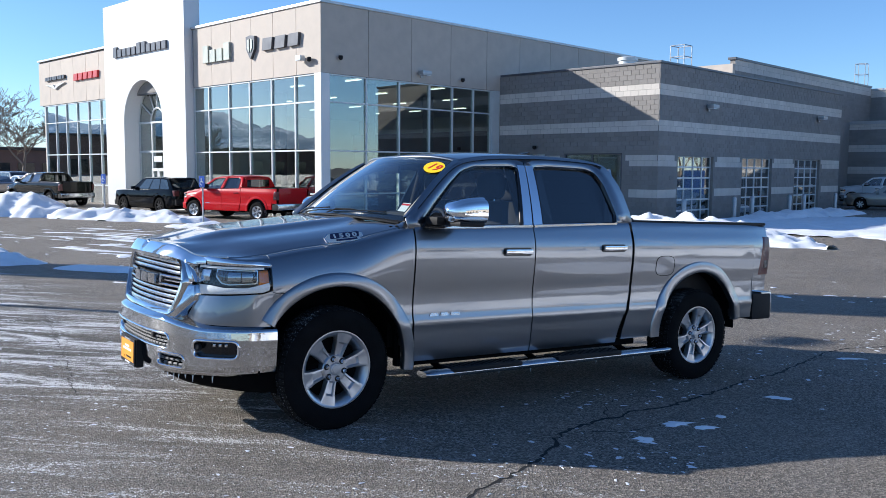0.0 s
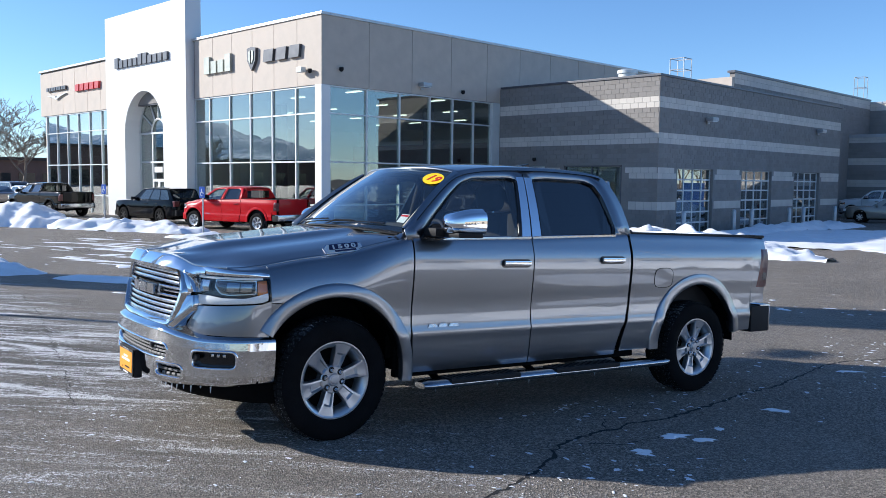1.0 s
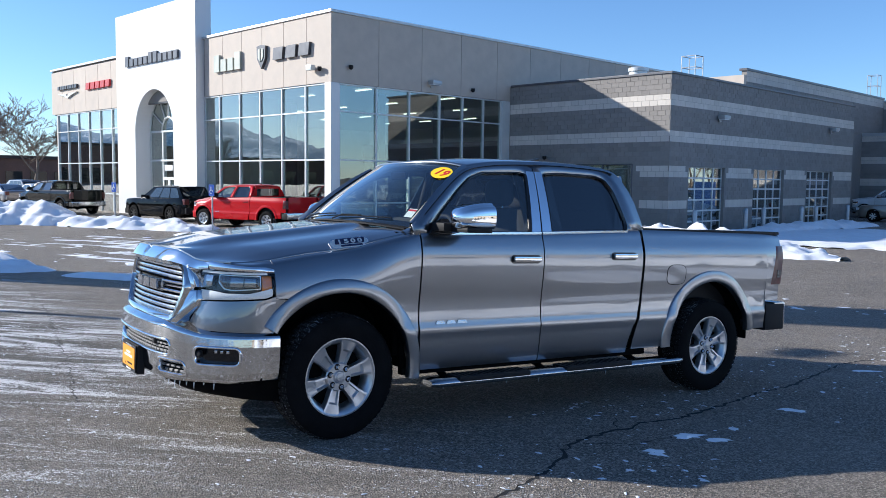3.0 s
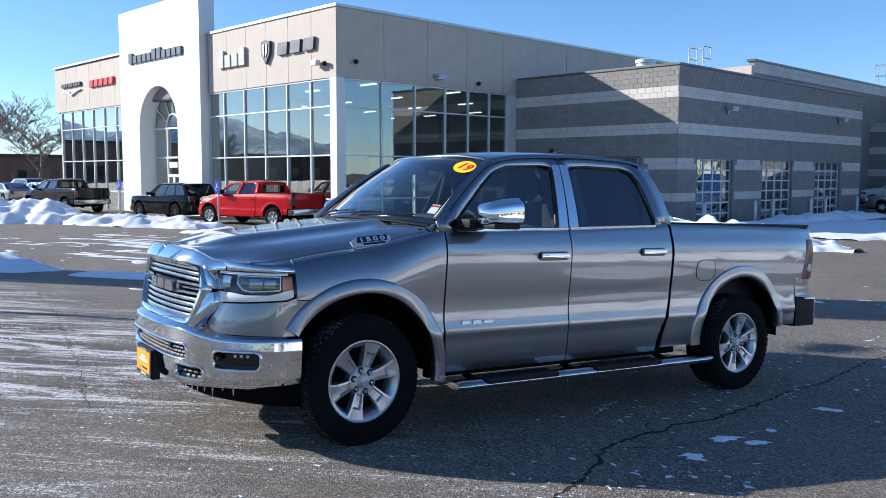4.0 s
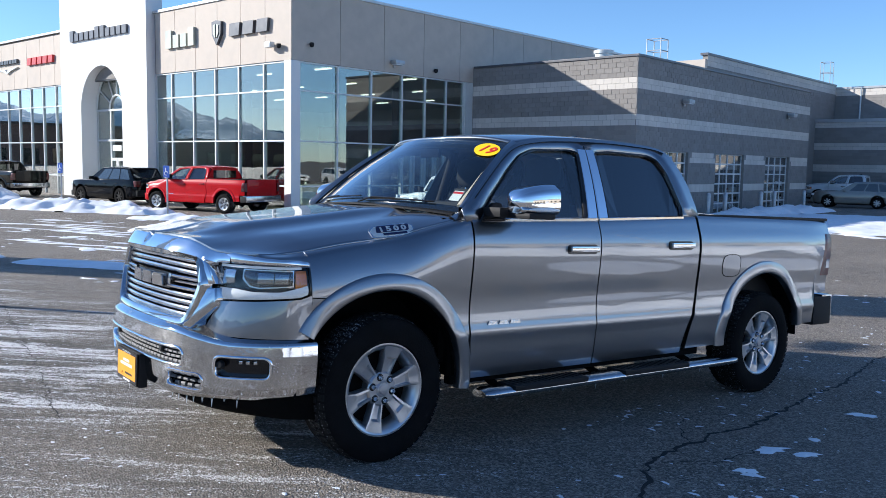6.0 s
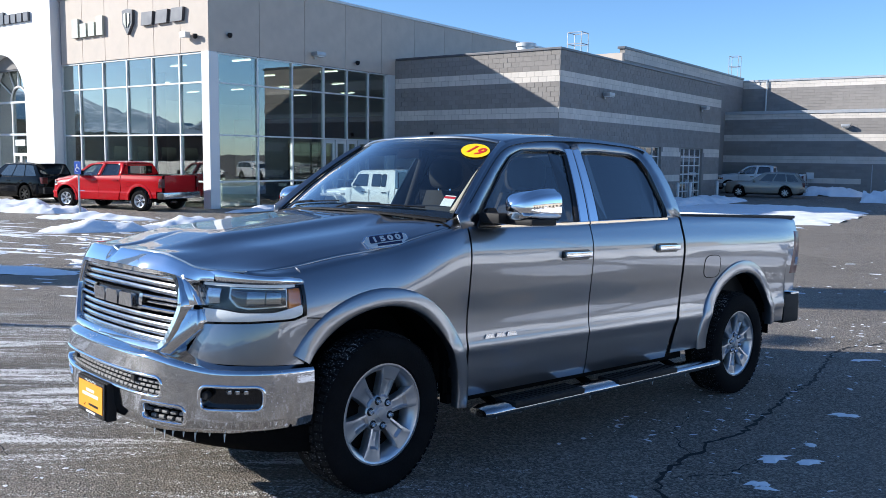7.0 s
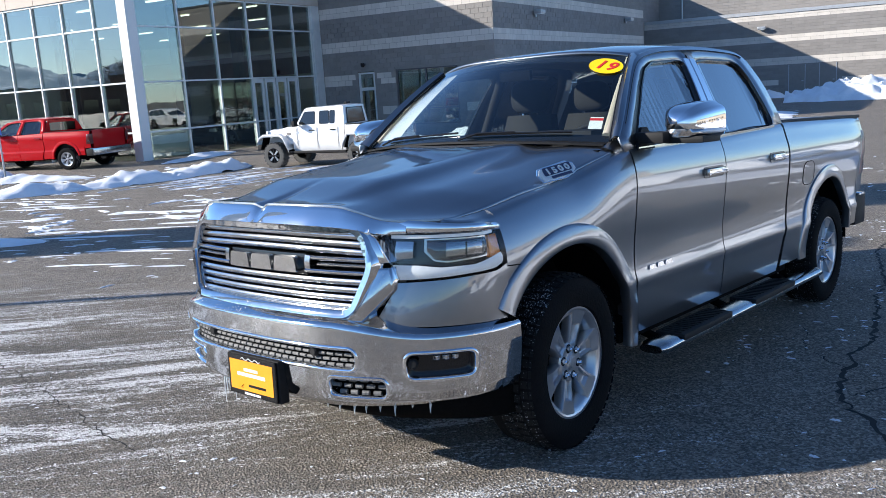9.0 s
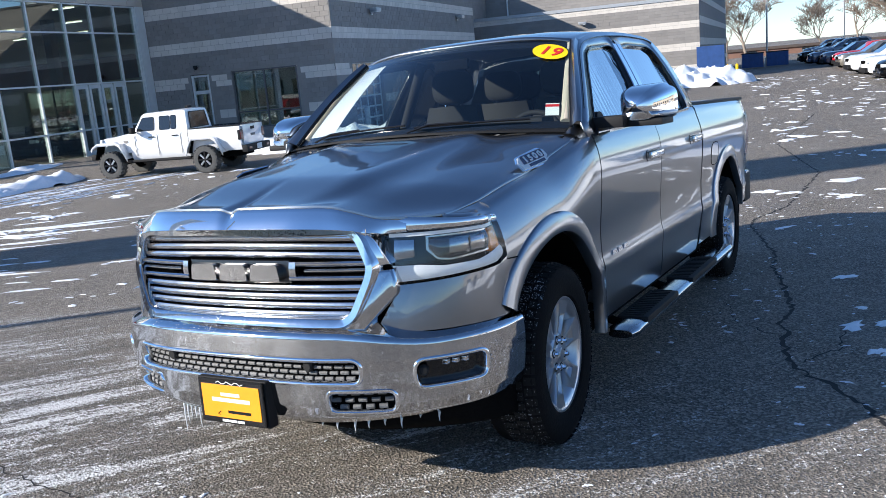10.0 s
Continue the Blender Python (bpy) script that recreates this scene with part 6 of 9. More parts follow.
        bm = bmesh.new()
        bm_grid(bm, rows_)
        part("pillar", bm, M["silver"], truck, smooth=60, thick=0.0)
        bm = bm_tube(bmesh.new(), [Vector(p) + Vector((-0.004, s * 0.006, 0.006)) for p in e], 0.008, 6)
        part("glass_seal", bm, M["trim_black"], glass)
    roof_mid = spline([(0.99, 1.897), (1.15, 1.925), (1.5, 1.957), (2.0, 1.972), (2.5, 1.965), (2.7, 1.93), (2.79, 1.87)])
    rows_ = []
    for i in range(-16, 17):
        q = i / 16
        col = []
        for j in range(33):
            t = j / 32
            x = (0.99 + 0.155 * q * q) + (2.745 - (0.99 + 0.155 * q * q)) * t
            edge_z = rail(max(x, 1.13)) + 0.002
            y = q * (frame_y(edge_z) - 0.004)
            z = roof_mid(x) + (edge_z - roof_mid(x)) * abs(q) ** 3.2
            for ch in (0.45,):
                z -= 0.006 * math.exp(-((abs(q) - ch) / 0.05) ** 2) * smooth01((x - 1.2) / 0.2)
            col.append((x, y, z))
        rows_.append(col)
    bm = bmesh.new()
    bm_grid(bm, rows_)
    part("roof", bm, M["silver"], truck, smooth=50, thick=0.02)
    bm = bm_box(bmesh.new(), (2.2, -0.035, 1.955), (2.42, 0.035, 1.975), 0.01)
    for v in bm.verts:
        if v.co.z > 1.965:
            v.co.z += 0.045 * smooth01((v.co.x - 2.2) / 0.22)
    part("antenna_fin", bm, M["trim_black"], truck, smooth=50)
    # cab back with its window
    bm = bmesh.new()
    for lo, hi in (((2.77, -0.9, 1.38), (2.80, 0.9, 1.46)), ((2.77, -0.7, 1.78), (2.80, 0.7, 1.87)), ((2.77, -0.92, 1.46), (2.80, -0.62, 1.78)), ((2.77, 0.62, 1.46), (2.80, 0.92, 1.78)), ((2.77, -0.95, 0.5), (2.80, 0.95, 1.38))):
        bm_box(bm, lo, hi)
    for v in bm.verts:
        v.co.y = math.copysign(min(abs(v.co.y), frame_y(max(v.co.z, 1.34)) - 0.03), v.co.y)
    part("cab_back", bm, M["silver"], truck)
    part("back_window", bm_box(bmesh.new(), (2.782, -0.62, 1.46), (2.788, 0.62, 1.78)), M["tinted"], truck)
    # tailgate, bed front and rear bumper
    part("tailgate", bm_box(bmesh.new(), (4.62, -0.8, 0.76), (4.715, 0.8, 1.43), 0.015), M["silver"], truck, smooth=40)
    part("bed_front", bm_box(bmesh.new(), (2.83, -0.8, 0.74), (2.86, 0.8, 1.41)), M["black_plastic"], truck)
    bm = bm_box(bmesh.new(), (4.64, -0.965, 0.5), (4.88, 0.965, 0.765), 0.035)
    for v in bm.verts:
        if v.co.x > 4.75:
            v.co.x -= 0.07 * (abs(v.co.y) / 0.965) ** 4
    rb = part("rear_bumper", bm, M["step_metal"], truck, "chrome rear bumper", smooth=50)
    for s in (-1, 1):
        part("corner_cover", bm_box(bmesh.new(), (4.5, s * 0.885 - 0.085, 0.495), (4.79, s * 0.885 + 0.085, 0.75), 0.03), M["black_plastic"], rb, "black plastic bumper corner", smooth=40)
    # cabin
    cabin = new("interior")
    cabin.parent = truck
    tagged(cabin, "black leather cabin")
    bm = bm_box(bmesh.new(), (0.5, -0.78, 1.1), (0.95, 0.78, 1.4), 0.06)
    part("dashboard", bm, M["leather"], cabin, smooth=50)
    bm = bm_box(bmesh.new(), (0.8, -0.62, 1.36), (0.98, -0.22, 1.46), 0.04)
    part("instrument_hood", bm, M["leather"], cabin, smooth=50)
    ring = [(1.1 + 0.06 * math.sin(a), -0.42 + 0.19 * math.cos(a), 1.3 + 0.18 * math.sin(a)) for a in (math.tau * k / 30 for k in range(31))]
    part("steering_wheel", bm_tube(bmesh.new(), ring, 0.016, 8, False), M["leather"], cabin, smooth=50)
    part("wheel_boss", bm_box(bmesh.new(), (1.06, -0.5, 1.24), (1.12, -0.34, 1.33), 0.02), M["leather"], cabin, smooth=50)
    def seat(x, y, w):
        st = new("seat")
        st.parent = cabin
        part("cushion", bm_box(bmesh.new(), (x - 0.5, y - w, 0.85), (x + 0.05, y + w, 1.02), 0.05), M["leather"], st, smooth=50)
        bm = bm_box(bmesh.new(), (x, y - w, 0.95), (x + 0.15, y + w, 1.56))
        bmesh.ops.subdivide_edges(bm, edges=bm.edges, cuts=5, use_grid_fill=True)
        for v in bm.verts:
            u, h = (v.co.y - y) / w, (v.co.z - 0.95) / 0.61
            v.co.x += 0.15 * h + (0.05 * abs(u) ** 2.5 - 0.03 * h * h if v.co.x < x + 0.07 else -0.05 * abs(u) ** 3)
            v.co.y = y + u * w * (1 - 0.28 * smooth01((h - 0.6) / 0.4))
        part("backrest", bm, M["leather"], st, smooth=50)
        bm = bm_box(bmesh.new(), (x + 0.13, y - 0.15, 1.57), (x + 0.27, y + 0.15, 1.8))
        bmesh.ops.subdivide_edges(bm, edges=bm.edges, cuts=5, use_grid_fill=True)
        for v in bm.verts:
            q = Vector(((v.co.x - x - 0.2) / 0.07, (v.co.y - y) / 0.15, (v.co.z - 1.685) / 0.115))
            q *= 1 / max(1e-6, sum(abs(t) ** 3.2 for t in q) ** (1 / 3.2)) * max(abs(t) for t in q)
            v.co = Vector((x + 0.2 + 0.07 * q.x, y + 0.15 * q.y, 1.685 + 0.115 * q.z))
        part("headrest", bm, M["leather"], st, "black leather headrest with pale piping", smooth=50)
        for dy in (-0.06, 0.06):
            part("headrest_post", bm_tube(bmesh.new(), [(x + 0.18, y + dy, 1.5), (x + 0.2, y + dy, 1.62)], 0.008, 6), M["chrome"], st)
    seat(1.5, -0.4, 0.25)
    seat(1.5, 0.4, 0.25)
    seat(2.4, -0.45, 0.28)
    seat(2.4, 0.45, 0.28)
    part("console", bm_box(bmesh.new(), (0.95, -0.13, 0.7), (1.6, 0.13, 1.08), 0.04), M["leather"], cabin, smooth=50)
    rows_ = [[(Vector(p) + Vector((0.01, 0, -0.05))) for p in col[2:-2]] for col in rows_[2:-2]]
    bm = bmesh.new()
    bm_grid(bm, rows_)
    part("headliner", bm, M["tan_trim"], cabin, smooth=60)
    part("rear_view_mirror", bm_box(bmesh.new(), (0.98, -0.1, 1.76), (1.01, 0.12, 1.82), 0.012), M["under"], cabin, smooth=50)
    for s in (-1, 1):
        part("door_trim", bm_box(bmesh.new(), (0.62, s * 0.88 - 0.03, 0.6), (2.7, s * 0.88 + 0.03, 1.36), 0.02), M["leather"], cabin, smooth=50)
        bm = bm_tube(bmesh.new(), [(0.62, s * 0.82, 1.42), (0.85, s * 0.76, 1.62), (1.14, s * 0.68, 1.83)], 0.03, 8)
        part("pillar_trim", bm, M["tan_trim"], cabin, smooth=50)
        bm = bm_tube(bmesh.new(), [(1.69, s * 0.84, 1.36), (1.69, s * 0.62, 1.86)], 0.035, 8)
        part("pillar_trim", bm, M["leather"], cabin, smooth=50)
    for s in (-1, 1):
        bm = bmesh.new()
        rows_ = []
        for x in frange(0.5, 0.66, 8):
            zo = fender_top(min(x, 0.62)) + 0.014
            yo = half_width(x, zo) - 0.008
            zi = 1.372 + 0.04 * smooth01((x - 0.5) / 0.14)
            rows_.append([(x, s * (yo + (0.85 - yo) * t), zo + (zi - zo) * t + 0.012 * math.sin(math.pi * t)) for t in frange(0, 1, 6)])
        bm_grid(bm, rows_)
        part("cowl_corner", bm, M["silver"], truck, smooth=60, thick=0.0)
    bm = bmesh.new()
    bm_grid(bm, [[(0.36 + 0.17 * q * q, 0.85 * q, 1.425 - 0.04 * q * q), (0.45 + 0.17 * q * q, 0.83 * q, 1.43 - 0.035 * q * q)] for q in frange(-1, 1, 20)])
    part("cowl", bm, M["black_plastic"], truck, thick=0.01)

    # stickers and papers behind the windshield
    def on_glass(q, t, lift):
        i, j = (q + 1) / 2 * 24, t * 12
        i0, j0 = int(min(23, i)), int(min(11, j))
        a, b = Vector(ws[i0][j0]).lerp(Vector(ws[i0 + 1][j0]), i - i0), Vector(ws[i0][j0 + 1]).lerp(Vector(ws[i0 + 1][j0 + 1]), i - i0)
        p = a.lerp(b, j - j0)
        dq = (Vector(ws[i0 + 1][j0]) - Vector(ws[i0][j0])).normalized()
        dt = (Vector(ws[i0][j0 + 1]) - Vector(ws[i0][j0])).normalized()
        nn = dq.cross(dt)
        if nn.x > 0:
            nn = -nn
        return p + nn * lift, dq, dt, nn
    for q0, q1 in ((-0.78, -0.06), (0.02, 0.74)):
        bm = bm_tube(bmesh.new(), [on_glass(q0 + (q1 - q0) * k / 10, 0.075 - 0.03 * k / 10, 0.012)[0] for k in range(11)], 0.006, 6)
        bm_tube(bm, [on_glass(q1 + 0.04, 0.0, 0.012)[0], on_glass(q1 - 0.1, 0.05, 0.022)[0], on_glass((q0 + q1) / 2, 0.062, 0.02)[0]], 0.006, 6)
        part("wiper", bm, M["trim_black"], truck, smooth=40)
    p, dq, dt, nn = on_glass(-0.86, 0.84, 0.006)
    st = new("year_sticker")
    st.parent = truck
    tagged(st, "yellow oval year sticker with red numerals")
    st.matrix_basis = Matrix.Translation(p) @ Matrix((-dq, dt, nn)).transposed().to_4x4() @ pose(0, 0, 0, 0, 0, -16)
    bm = bmesh.new()
    bm_prism(bm, [(0.098 * math.cos(a), 0.075 * math.sin(a)) for a in (math.tau * k / 40 for k in range(40))], 0.001, lambda u, v, d: (u, v, d))
    part("oval", bm, M["yellow"], st)
    for k, ch in enumerate("19"):
        digit(ch, 0.1, st, M["red_ink"], pose(-0.032 + 0.064 * k, -0.035, 0.0022) @ Matrix.Diagonal((1.1, 1.15, 1, 1)), 0.002, 0.15)
    bm = bmesh.new()
    bm_grid(bm, [[on_glass(q, tt, -0.004)[0] for tt in frange(0.08, 0.9, 8)] for q in frange(0.66, 0.92, 4)])
    sheet = part("price_sheet", bm, M["paper"], truck, "white price sheet behind the windshield", thick=0.001)
    p, dq, dt, nn = on_glass(-0.9, 0.2, -0.012)
    tag = new("small_tag")
    tag.parent = truck
    tag.matrix_basis = Matrix.Translation(p) @ Matrix((-dq, dt, nn)).transposed().to_4x4()
    part("card", bm_box(bmesh.new(), (-0.035, -0.045, 0), (0.035, 0.045, 0.001)), M["paper"], tag)
    part("stripe", bm_box(bmesh.new(), (-0.035, 0.018, 0.0012), (0.035, 0.036, 0.002)), M["red_ink"], tag)
    # front plate
    pl = new("plate")
    pl.parent = truck
    tagged(pl, "orange dealer plate in a black frame")
    pl.matrix_basis = pose(-1.085, -0.012, 0.468, 90, 0, -90)
    part("holder", bm_box(bmesh.new(), (-0.18, -0.1, -0.05), (0.18, 0.09, -0.002), 0.006), M["black_plastic"], pl)
    part("frame", bm_box(bmesh.new(), (-0.17, -0.095, -0.001), (0.17, 0.088, 0.01), 0.006), M["trim_black"], pl)
    part("field", bm_box(bmesh.new(), (-0.152, -0.07, 0.0102), (0.152, 0.066, 0.012)), M["orange_plate"], pl)
    for k, (u0, u1, v0, v1) in enumerate(((-0.05, 0.05, 0.02, 0.034), (-0.1, 0.1, -0.004, 0.012), (-0.02, 0.1, -0.05, -0.038))):
        part("text_bar", bm_box(bmesh.new(), (u0, v0, 0.0122), (u1, v1, 0.0128)), M["paper"] if k < 2 else M["trim_black"], pl)
    bm = bm_tube(bmesh.new(), [(-0.06, -0.045, 0.0125), (-0.075, -0.055, 0.0125), (-0.06, -0.062, 0.0125), (-0.045, -0.055, 0.0125), (-0.06, -0.045, 0.0125)], 0.0025, 5)
    part("logo_ring", bm, M["trim_black"], pl)
    for k, u in enumerate((-0.04, 0.0, 0.04)):
        part("frame_bar", bm_box(bmesh.new(), (u - 0.018, -0.088, 0.0102), (u + 0.018, -0.078, 0.0112)), M["paper"], pl)
    part("frame_script", bm_tube(bmesh.new(), [(-0.07 + 0.014 * k, 0.074 + 0.006 * math.sin(k * 1.9), 0.0105) for k in range(11)], 0.002, 5), M["paper"], pl)
    for x, s, steer in ((0.0, -1, 3.0), (0.0, 1, 3.0), (WB, -1, 0), (WB, 1, 0)):
        build_wheel(truck, x, s, steer)
    # icicles under the bumper and the step
    rnd = random.Random(7)
    spots = [(bumper_point(s, 1)[0] + 0.03, bumper_point(s, 1)[1], bumper_point(s, 1)[2] - 0.01) for s in (0.3, 0.33, 0.36, 0.39, 0.42, 0.45, 0.27, -0.35, -0.42, -0.5, -0.56, -0.63, -0.7, -0.78, -0.86)]
    spots += [(x, -1.09 + 0.03 * rnd.random(), 0.3) for x in (0.75, 0.95, 1.2, 1.3, 1.62, 1.9, 2.3, 2.75)]
    for k, p in enumerate(spots):
        n = rnd.uniform(0.012, 0.045) if k > 6 else rnd.uniform(0.05, 0.16)
        bm = bm_tube(bmesh.new(), [p, (p[0], p[1] + 0.003, p[2] - n * 0.5), (p[0], p[1] + 0.002, p[2] - n)], [0.006, 0.0035, 0.0008], 6)
        part("icicle", bm, M["ice"], truck, smooth=60)
    return truck


truck = build_truck()
# ---- snow ----
def snow_bank(name, label, centre, size, turn, height, seed, rough=0.25, steep=2.2):
    """A ploughed heap: a mound with lumps, its rim running out thin on the ground."""
    cx, cy = centre
    c, s = math.cos(radians(turn)), math.sin(radians(turn))
    n, m = max(14, int(size[0] / 0.14)), max(14, int(size[1] / 0.14))
    n, m = min(n, 110), min(m, 70)
    bm = bmesh.new()
    P = []
    for i in range(n + 1):
        row = []
        for j in range(m + 1):
            u, v = -1 + 2 * i / n, -1 + 2 * j / m
            lx, ly = u * size[0] / 2, v * size[1] / 2
            x, y = cx + c * lx - s * ly, cy + s * lx + c * ly
            q = Vector((x * 0.55 + seed, y * 0.55, seed * 0.37))
            wob = 0.28 * noise.noise(q * 1.3) + 0.12 * noise.noise(q * 4)
            r = (abs(u) ** steep + abs(v) ** steep) ** (1 / steep) + wob
            h = max(0.0, 1 - r * r) ** 0.75 if r < 1 else 0.0
            lump = noise.fractal(q * 2.2, 0.9, 2.1, 5) * rough
            z = height * h * (1 + lump) + 0.08 * noise.noise(q * 9) * min(1, h * 3) * min(1, height / 0.3) * (height > 0.15)
            row.append((x, y, ground_z(x, y) + (z if h > 0 else -0.06)))
        P.append(row)
    bm_grid(bm, P)
    ob = link(name, bm, M["snow"], smooth=48)
    return tagged(ob, label, "snow")


snow_bank("snow_bank", "high ploughed heap of white snow", (-34.5, 9.2), (9, 4.0), 14, 0.85, 3.1, 0.4)
snow_bank("snow_bank", "low lumpy ridge of snow beside the parking stalls", (-28.0, 11.8), (8.5, 3.0), 20, 0.36, 7.7, 0.9)
snow_bank("snow_bank", "flat rounded heap of snow on the asphalt", (-15.8, 1.2), (7.0, 3.3), 24, 0.32, 11.2, 0.45)
snow_bank("snow_bank", "thin run-out of snow on the asphalt", (-10.9, 3.7), (3.0, 0.8), 30, 0.1, 13.0)
snow_bank("snow_bank", "bright ploughed heap of snow behind the pickup", (-9.6, 22.6), (11.5, 3.0), -4, 0.66, 17.3, 0.5)
snow_bank("snow_bank", "shaded sheet of snow beside the service bays", (-7.6, 34.0), (9.5, 15.0), 0, 0.15, 19.9, 0.5, 3.0)
snow_bank("snow_bank", "ridge of snow along the service bays", (-11.5, 38.0), (2.2, 16.0), 0, 0.35, 23.9, 0.5, 3.0)
snow_bank("snow_bank", "high sunlit heap of snow by the far wall", (-1.2, 51.5), (8.5, 6.5), 0, 1.05, 29.5, 0.38)
snow_bank("snow_bank", "low heap of snow by the far wall", (-9.0, 57.5), (5.0, 2.5), 0, 0.6, 31.1)
for a, b in (((-22.6, 11.0), (-19.8, 13.2)), ((-20.9, 17.2), (-21.9, 21.5))):
    d = math.hypot(b[0] - a[0], b[1] - a[1])
    snow_bank("snow_ridge", "low broken ridge of snow along the kerb", ((a[0] + b[0]) / 2, (a[1] + b[1]) / 2), (d * 1.15, 1.1), math.degrees(math.atan2(b[1] - a[1], b[0] - a[0])), 0.13, a[0] + b[1], 1.0)
for a, b in (((-18.2, 8.8), (-17.1, 11.6)), ((-17.3, 11.2), (-16.7, 13.9)), ((-16.8, 13.5), (-16.9, 16.6))):
    d = math.hypot(b[0] - a[0], b[1] - a[1])
    snow_bank("snow_ridge", "ploughed ridge of bright snow before the showroom", ((a[0] + b[0]) / 2, (a[1] + b[1]) / 2), (d * 1.25, 1.15), math.degrees(math.atan2(b[1] - a[1], b[0] - a[0])), 0.27, a[0] * 2 + b[1], 0.7)
snow_bank("snow_bank", "long sunlit bank of ploughed snow along the lot", (11.0, 13.0), (4.0, 34.0), 0, 1.25, 41.0)
for x, y, sx, sy, turn, seed in ((6.3, 5.6, 1.5, 3.0, -20, 43.0), (6.8, 9.4, 2.2, 4.0, 15, 47.0), (5.6, 13.2, 1.6, 4.5, -8, 51.0), (7.8, 15.5, 2.0, 5.0, 20, 53.0), (6.4, 1.2, 1.2, 2.4, 30, 57.0)):
    snow_bank("snow_patch", "broken flat patch of old snow on sunlit asphalt", (x, y), (sx, sy), turn, 0.06, seed, 0.6)


def snow_flake_patches():
    """Thin flat scraps of trodden snow and ice on the asphalt."""
    rnd = random.Random(5)
    V, F = [], []

    def scrap(x, y, r, squash, turn, h=0.012):
        k = 14
        base = len(V)
        ph = rnd.random() * 6
        c, s = math.cos(turn), math.sin(turn)
        ring = []
        for i in range(k):
            a = math.tau * i / k
            q = r * (0.62 + 0.3 * math.sin(2 * a + ph) + 0.22 * math.sin(5 * a + ph * 2) + 0.18 * rnd.random())
            u, v = q * math.cos(a), q * math.sin(a) * squash
            ring.append((x + c * u - s * v, y + s * u + c * v))
        for px, py in ring:
            V.append((px, py, ground_z(px, py) + 0.002))
        for px, py in ring:
            V.append((x + (px - x) * 0.7, y + (py - y) * 0.7, ground_z(px, py) + h * (0.6 + 0.6 * rnd.random())))
        V.append((x, y, ground_z(x, y) + h * 1.2))
        for i in range(k):
            j = (i + 1) % k
            F.append((base + i, base + j, base + k + j, base + k + i))
            F.append((base + k + i, base + k + j, base + 2 * k))

    for x, y, r, sq, t in ((2.44, 1.25, 0.1, 0.5, 1.1), (2.5, 1.2, 0.06, 0.7, 0.3), (2.38, 1.79, 0.17, 0.45, 0.9), (2.57, 1.86, 0.13, 0.4, 0.7), (2.5, 3.25, 0.15, 0.4, 0.8), (2.49, 2.25, 0.06, 0.6, 0.4), (3.24, 9.9, 0.45, 0.5, 0.4), (2.2, 5.8, 0.2, 0.3, 0.7)):
        scrap(x, y, r, sq, t)
    # speckles in bands: on the shaded asphalt beside the pickup and along the wheel tracks
    for n, (x0, x1, y0, y1), (ra, rb) in ((2600, (-5.5, 2.6, -3.0, 0.4), (0.006, 0.026)), (340, (1.25, 3.0, 0.3, 3.6), (0.008, 0.035)), (240, (0.9, 3.6, 3.5, 8.5), (0.01, 0.05)), (90, (2.0, 5.2, 7.8, 9.6), (0.03, 0.22)), (900, (2.5, 9.0, 12, 55), (0.03, 0.32)), (120, (-1.5, 3.5, 10, 20), (0.03, 0.16)), (320, (-20, -9, 4, 17), (0.06, 0.5)), (160, (-9, -4, 2, 9), (0.04, 0.2)), (120, (-22, -17.5, 9, 16), (0.08, 0.4))):
        for _ in range(n):
            x, y = rnd.uniform(x0, x1), rnd.uniform(y0, y1)
            if noise.noise(Vector((x * 0.45, y * 0.3, 4.2))) < 0.05 and rnd.random() < 0.85:
                continue
            r = ra + (rb - ra) * rnd.random() ** 3
            scrap(x, y, r, rnd.uniform(0.25, 0.9), 0.6 + rnd.gauss(0, 0.7), min(0.02, 0.004 + r * 0.06))
    # long thin smears of snow left between the wheel tracks
    for n, (x0, x1, y0, y1), turn, (ra, rb) in ((110, (-16.0, -12.4, 11.5, 17.2), 1.3, (0.15, 1.0)), (80, (-24, -9, 5, 9.5), 0.45, (0.2, 1.6)), (26, (-9.5, -5.5, 2.6, 5.5), 0.45, (0.1, 0.7))):
        for _ in range(n):
            r = ra + (rb - ra) * rnd.random() ** 2
            scrap(rnd.uniform(x0, x1), rnd.uniform(y0, y1), r, rnd.uniform(0.06, 0.16), turn + rnd.gauss(0, 0.08), 0.012)
    me = bpy.data.meshes.new("snow_scraps")
    me.from_pydata(V, [], F)
    me.materials.append(M["snow"])
    tagged(new("snow_scraps", me), "scattered thin scraps of snow and ice on asphalt", "snow", kind="stuff")


snow_flake_patches()


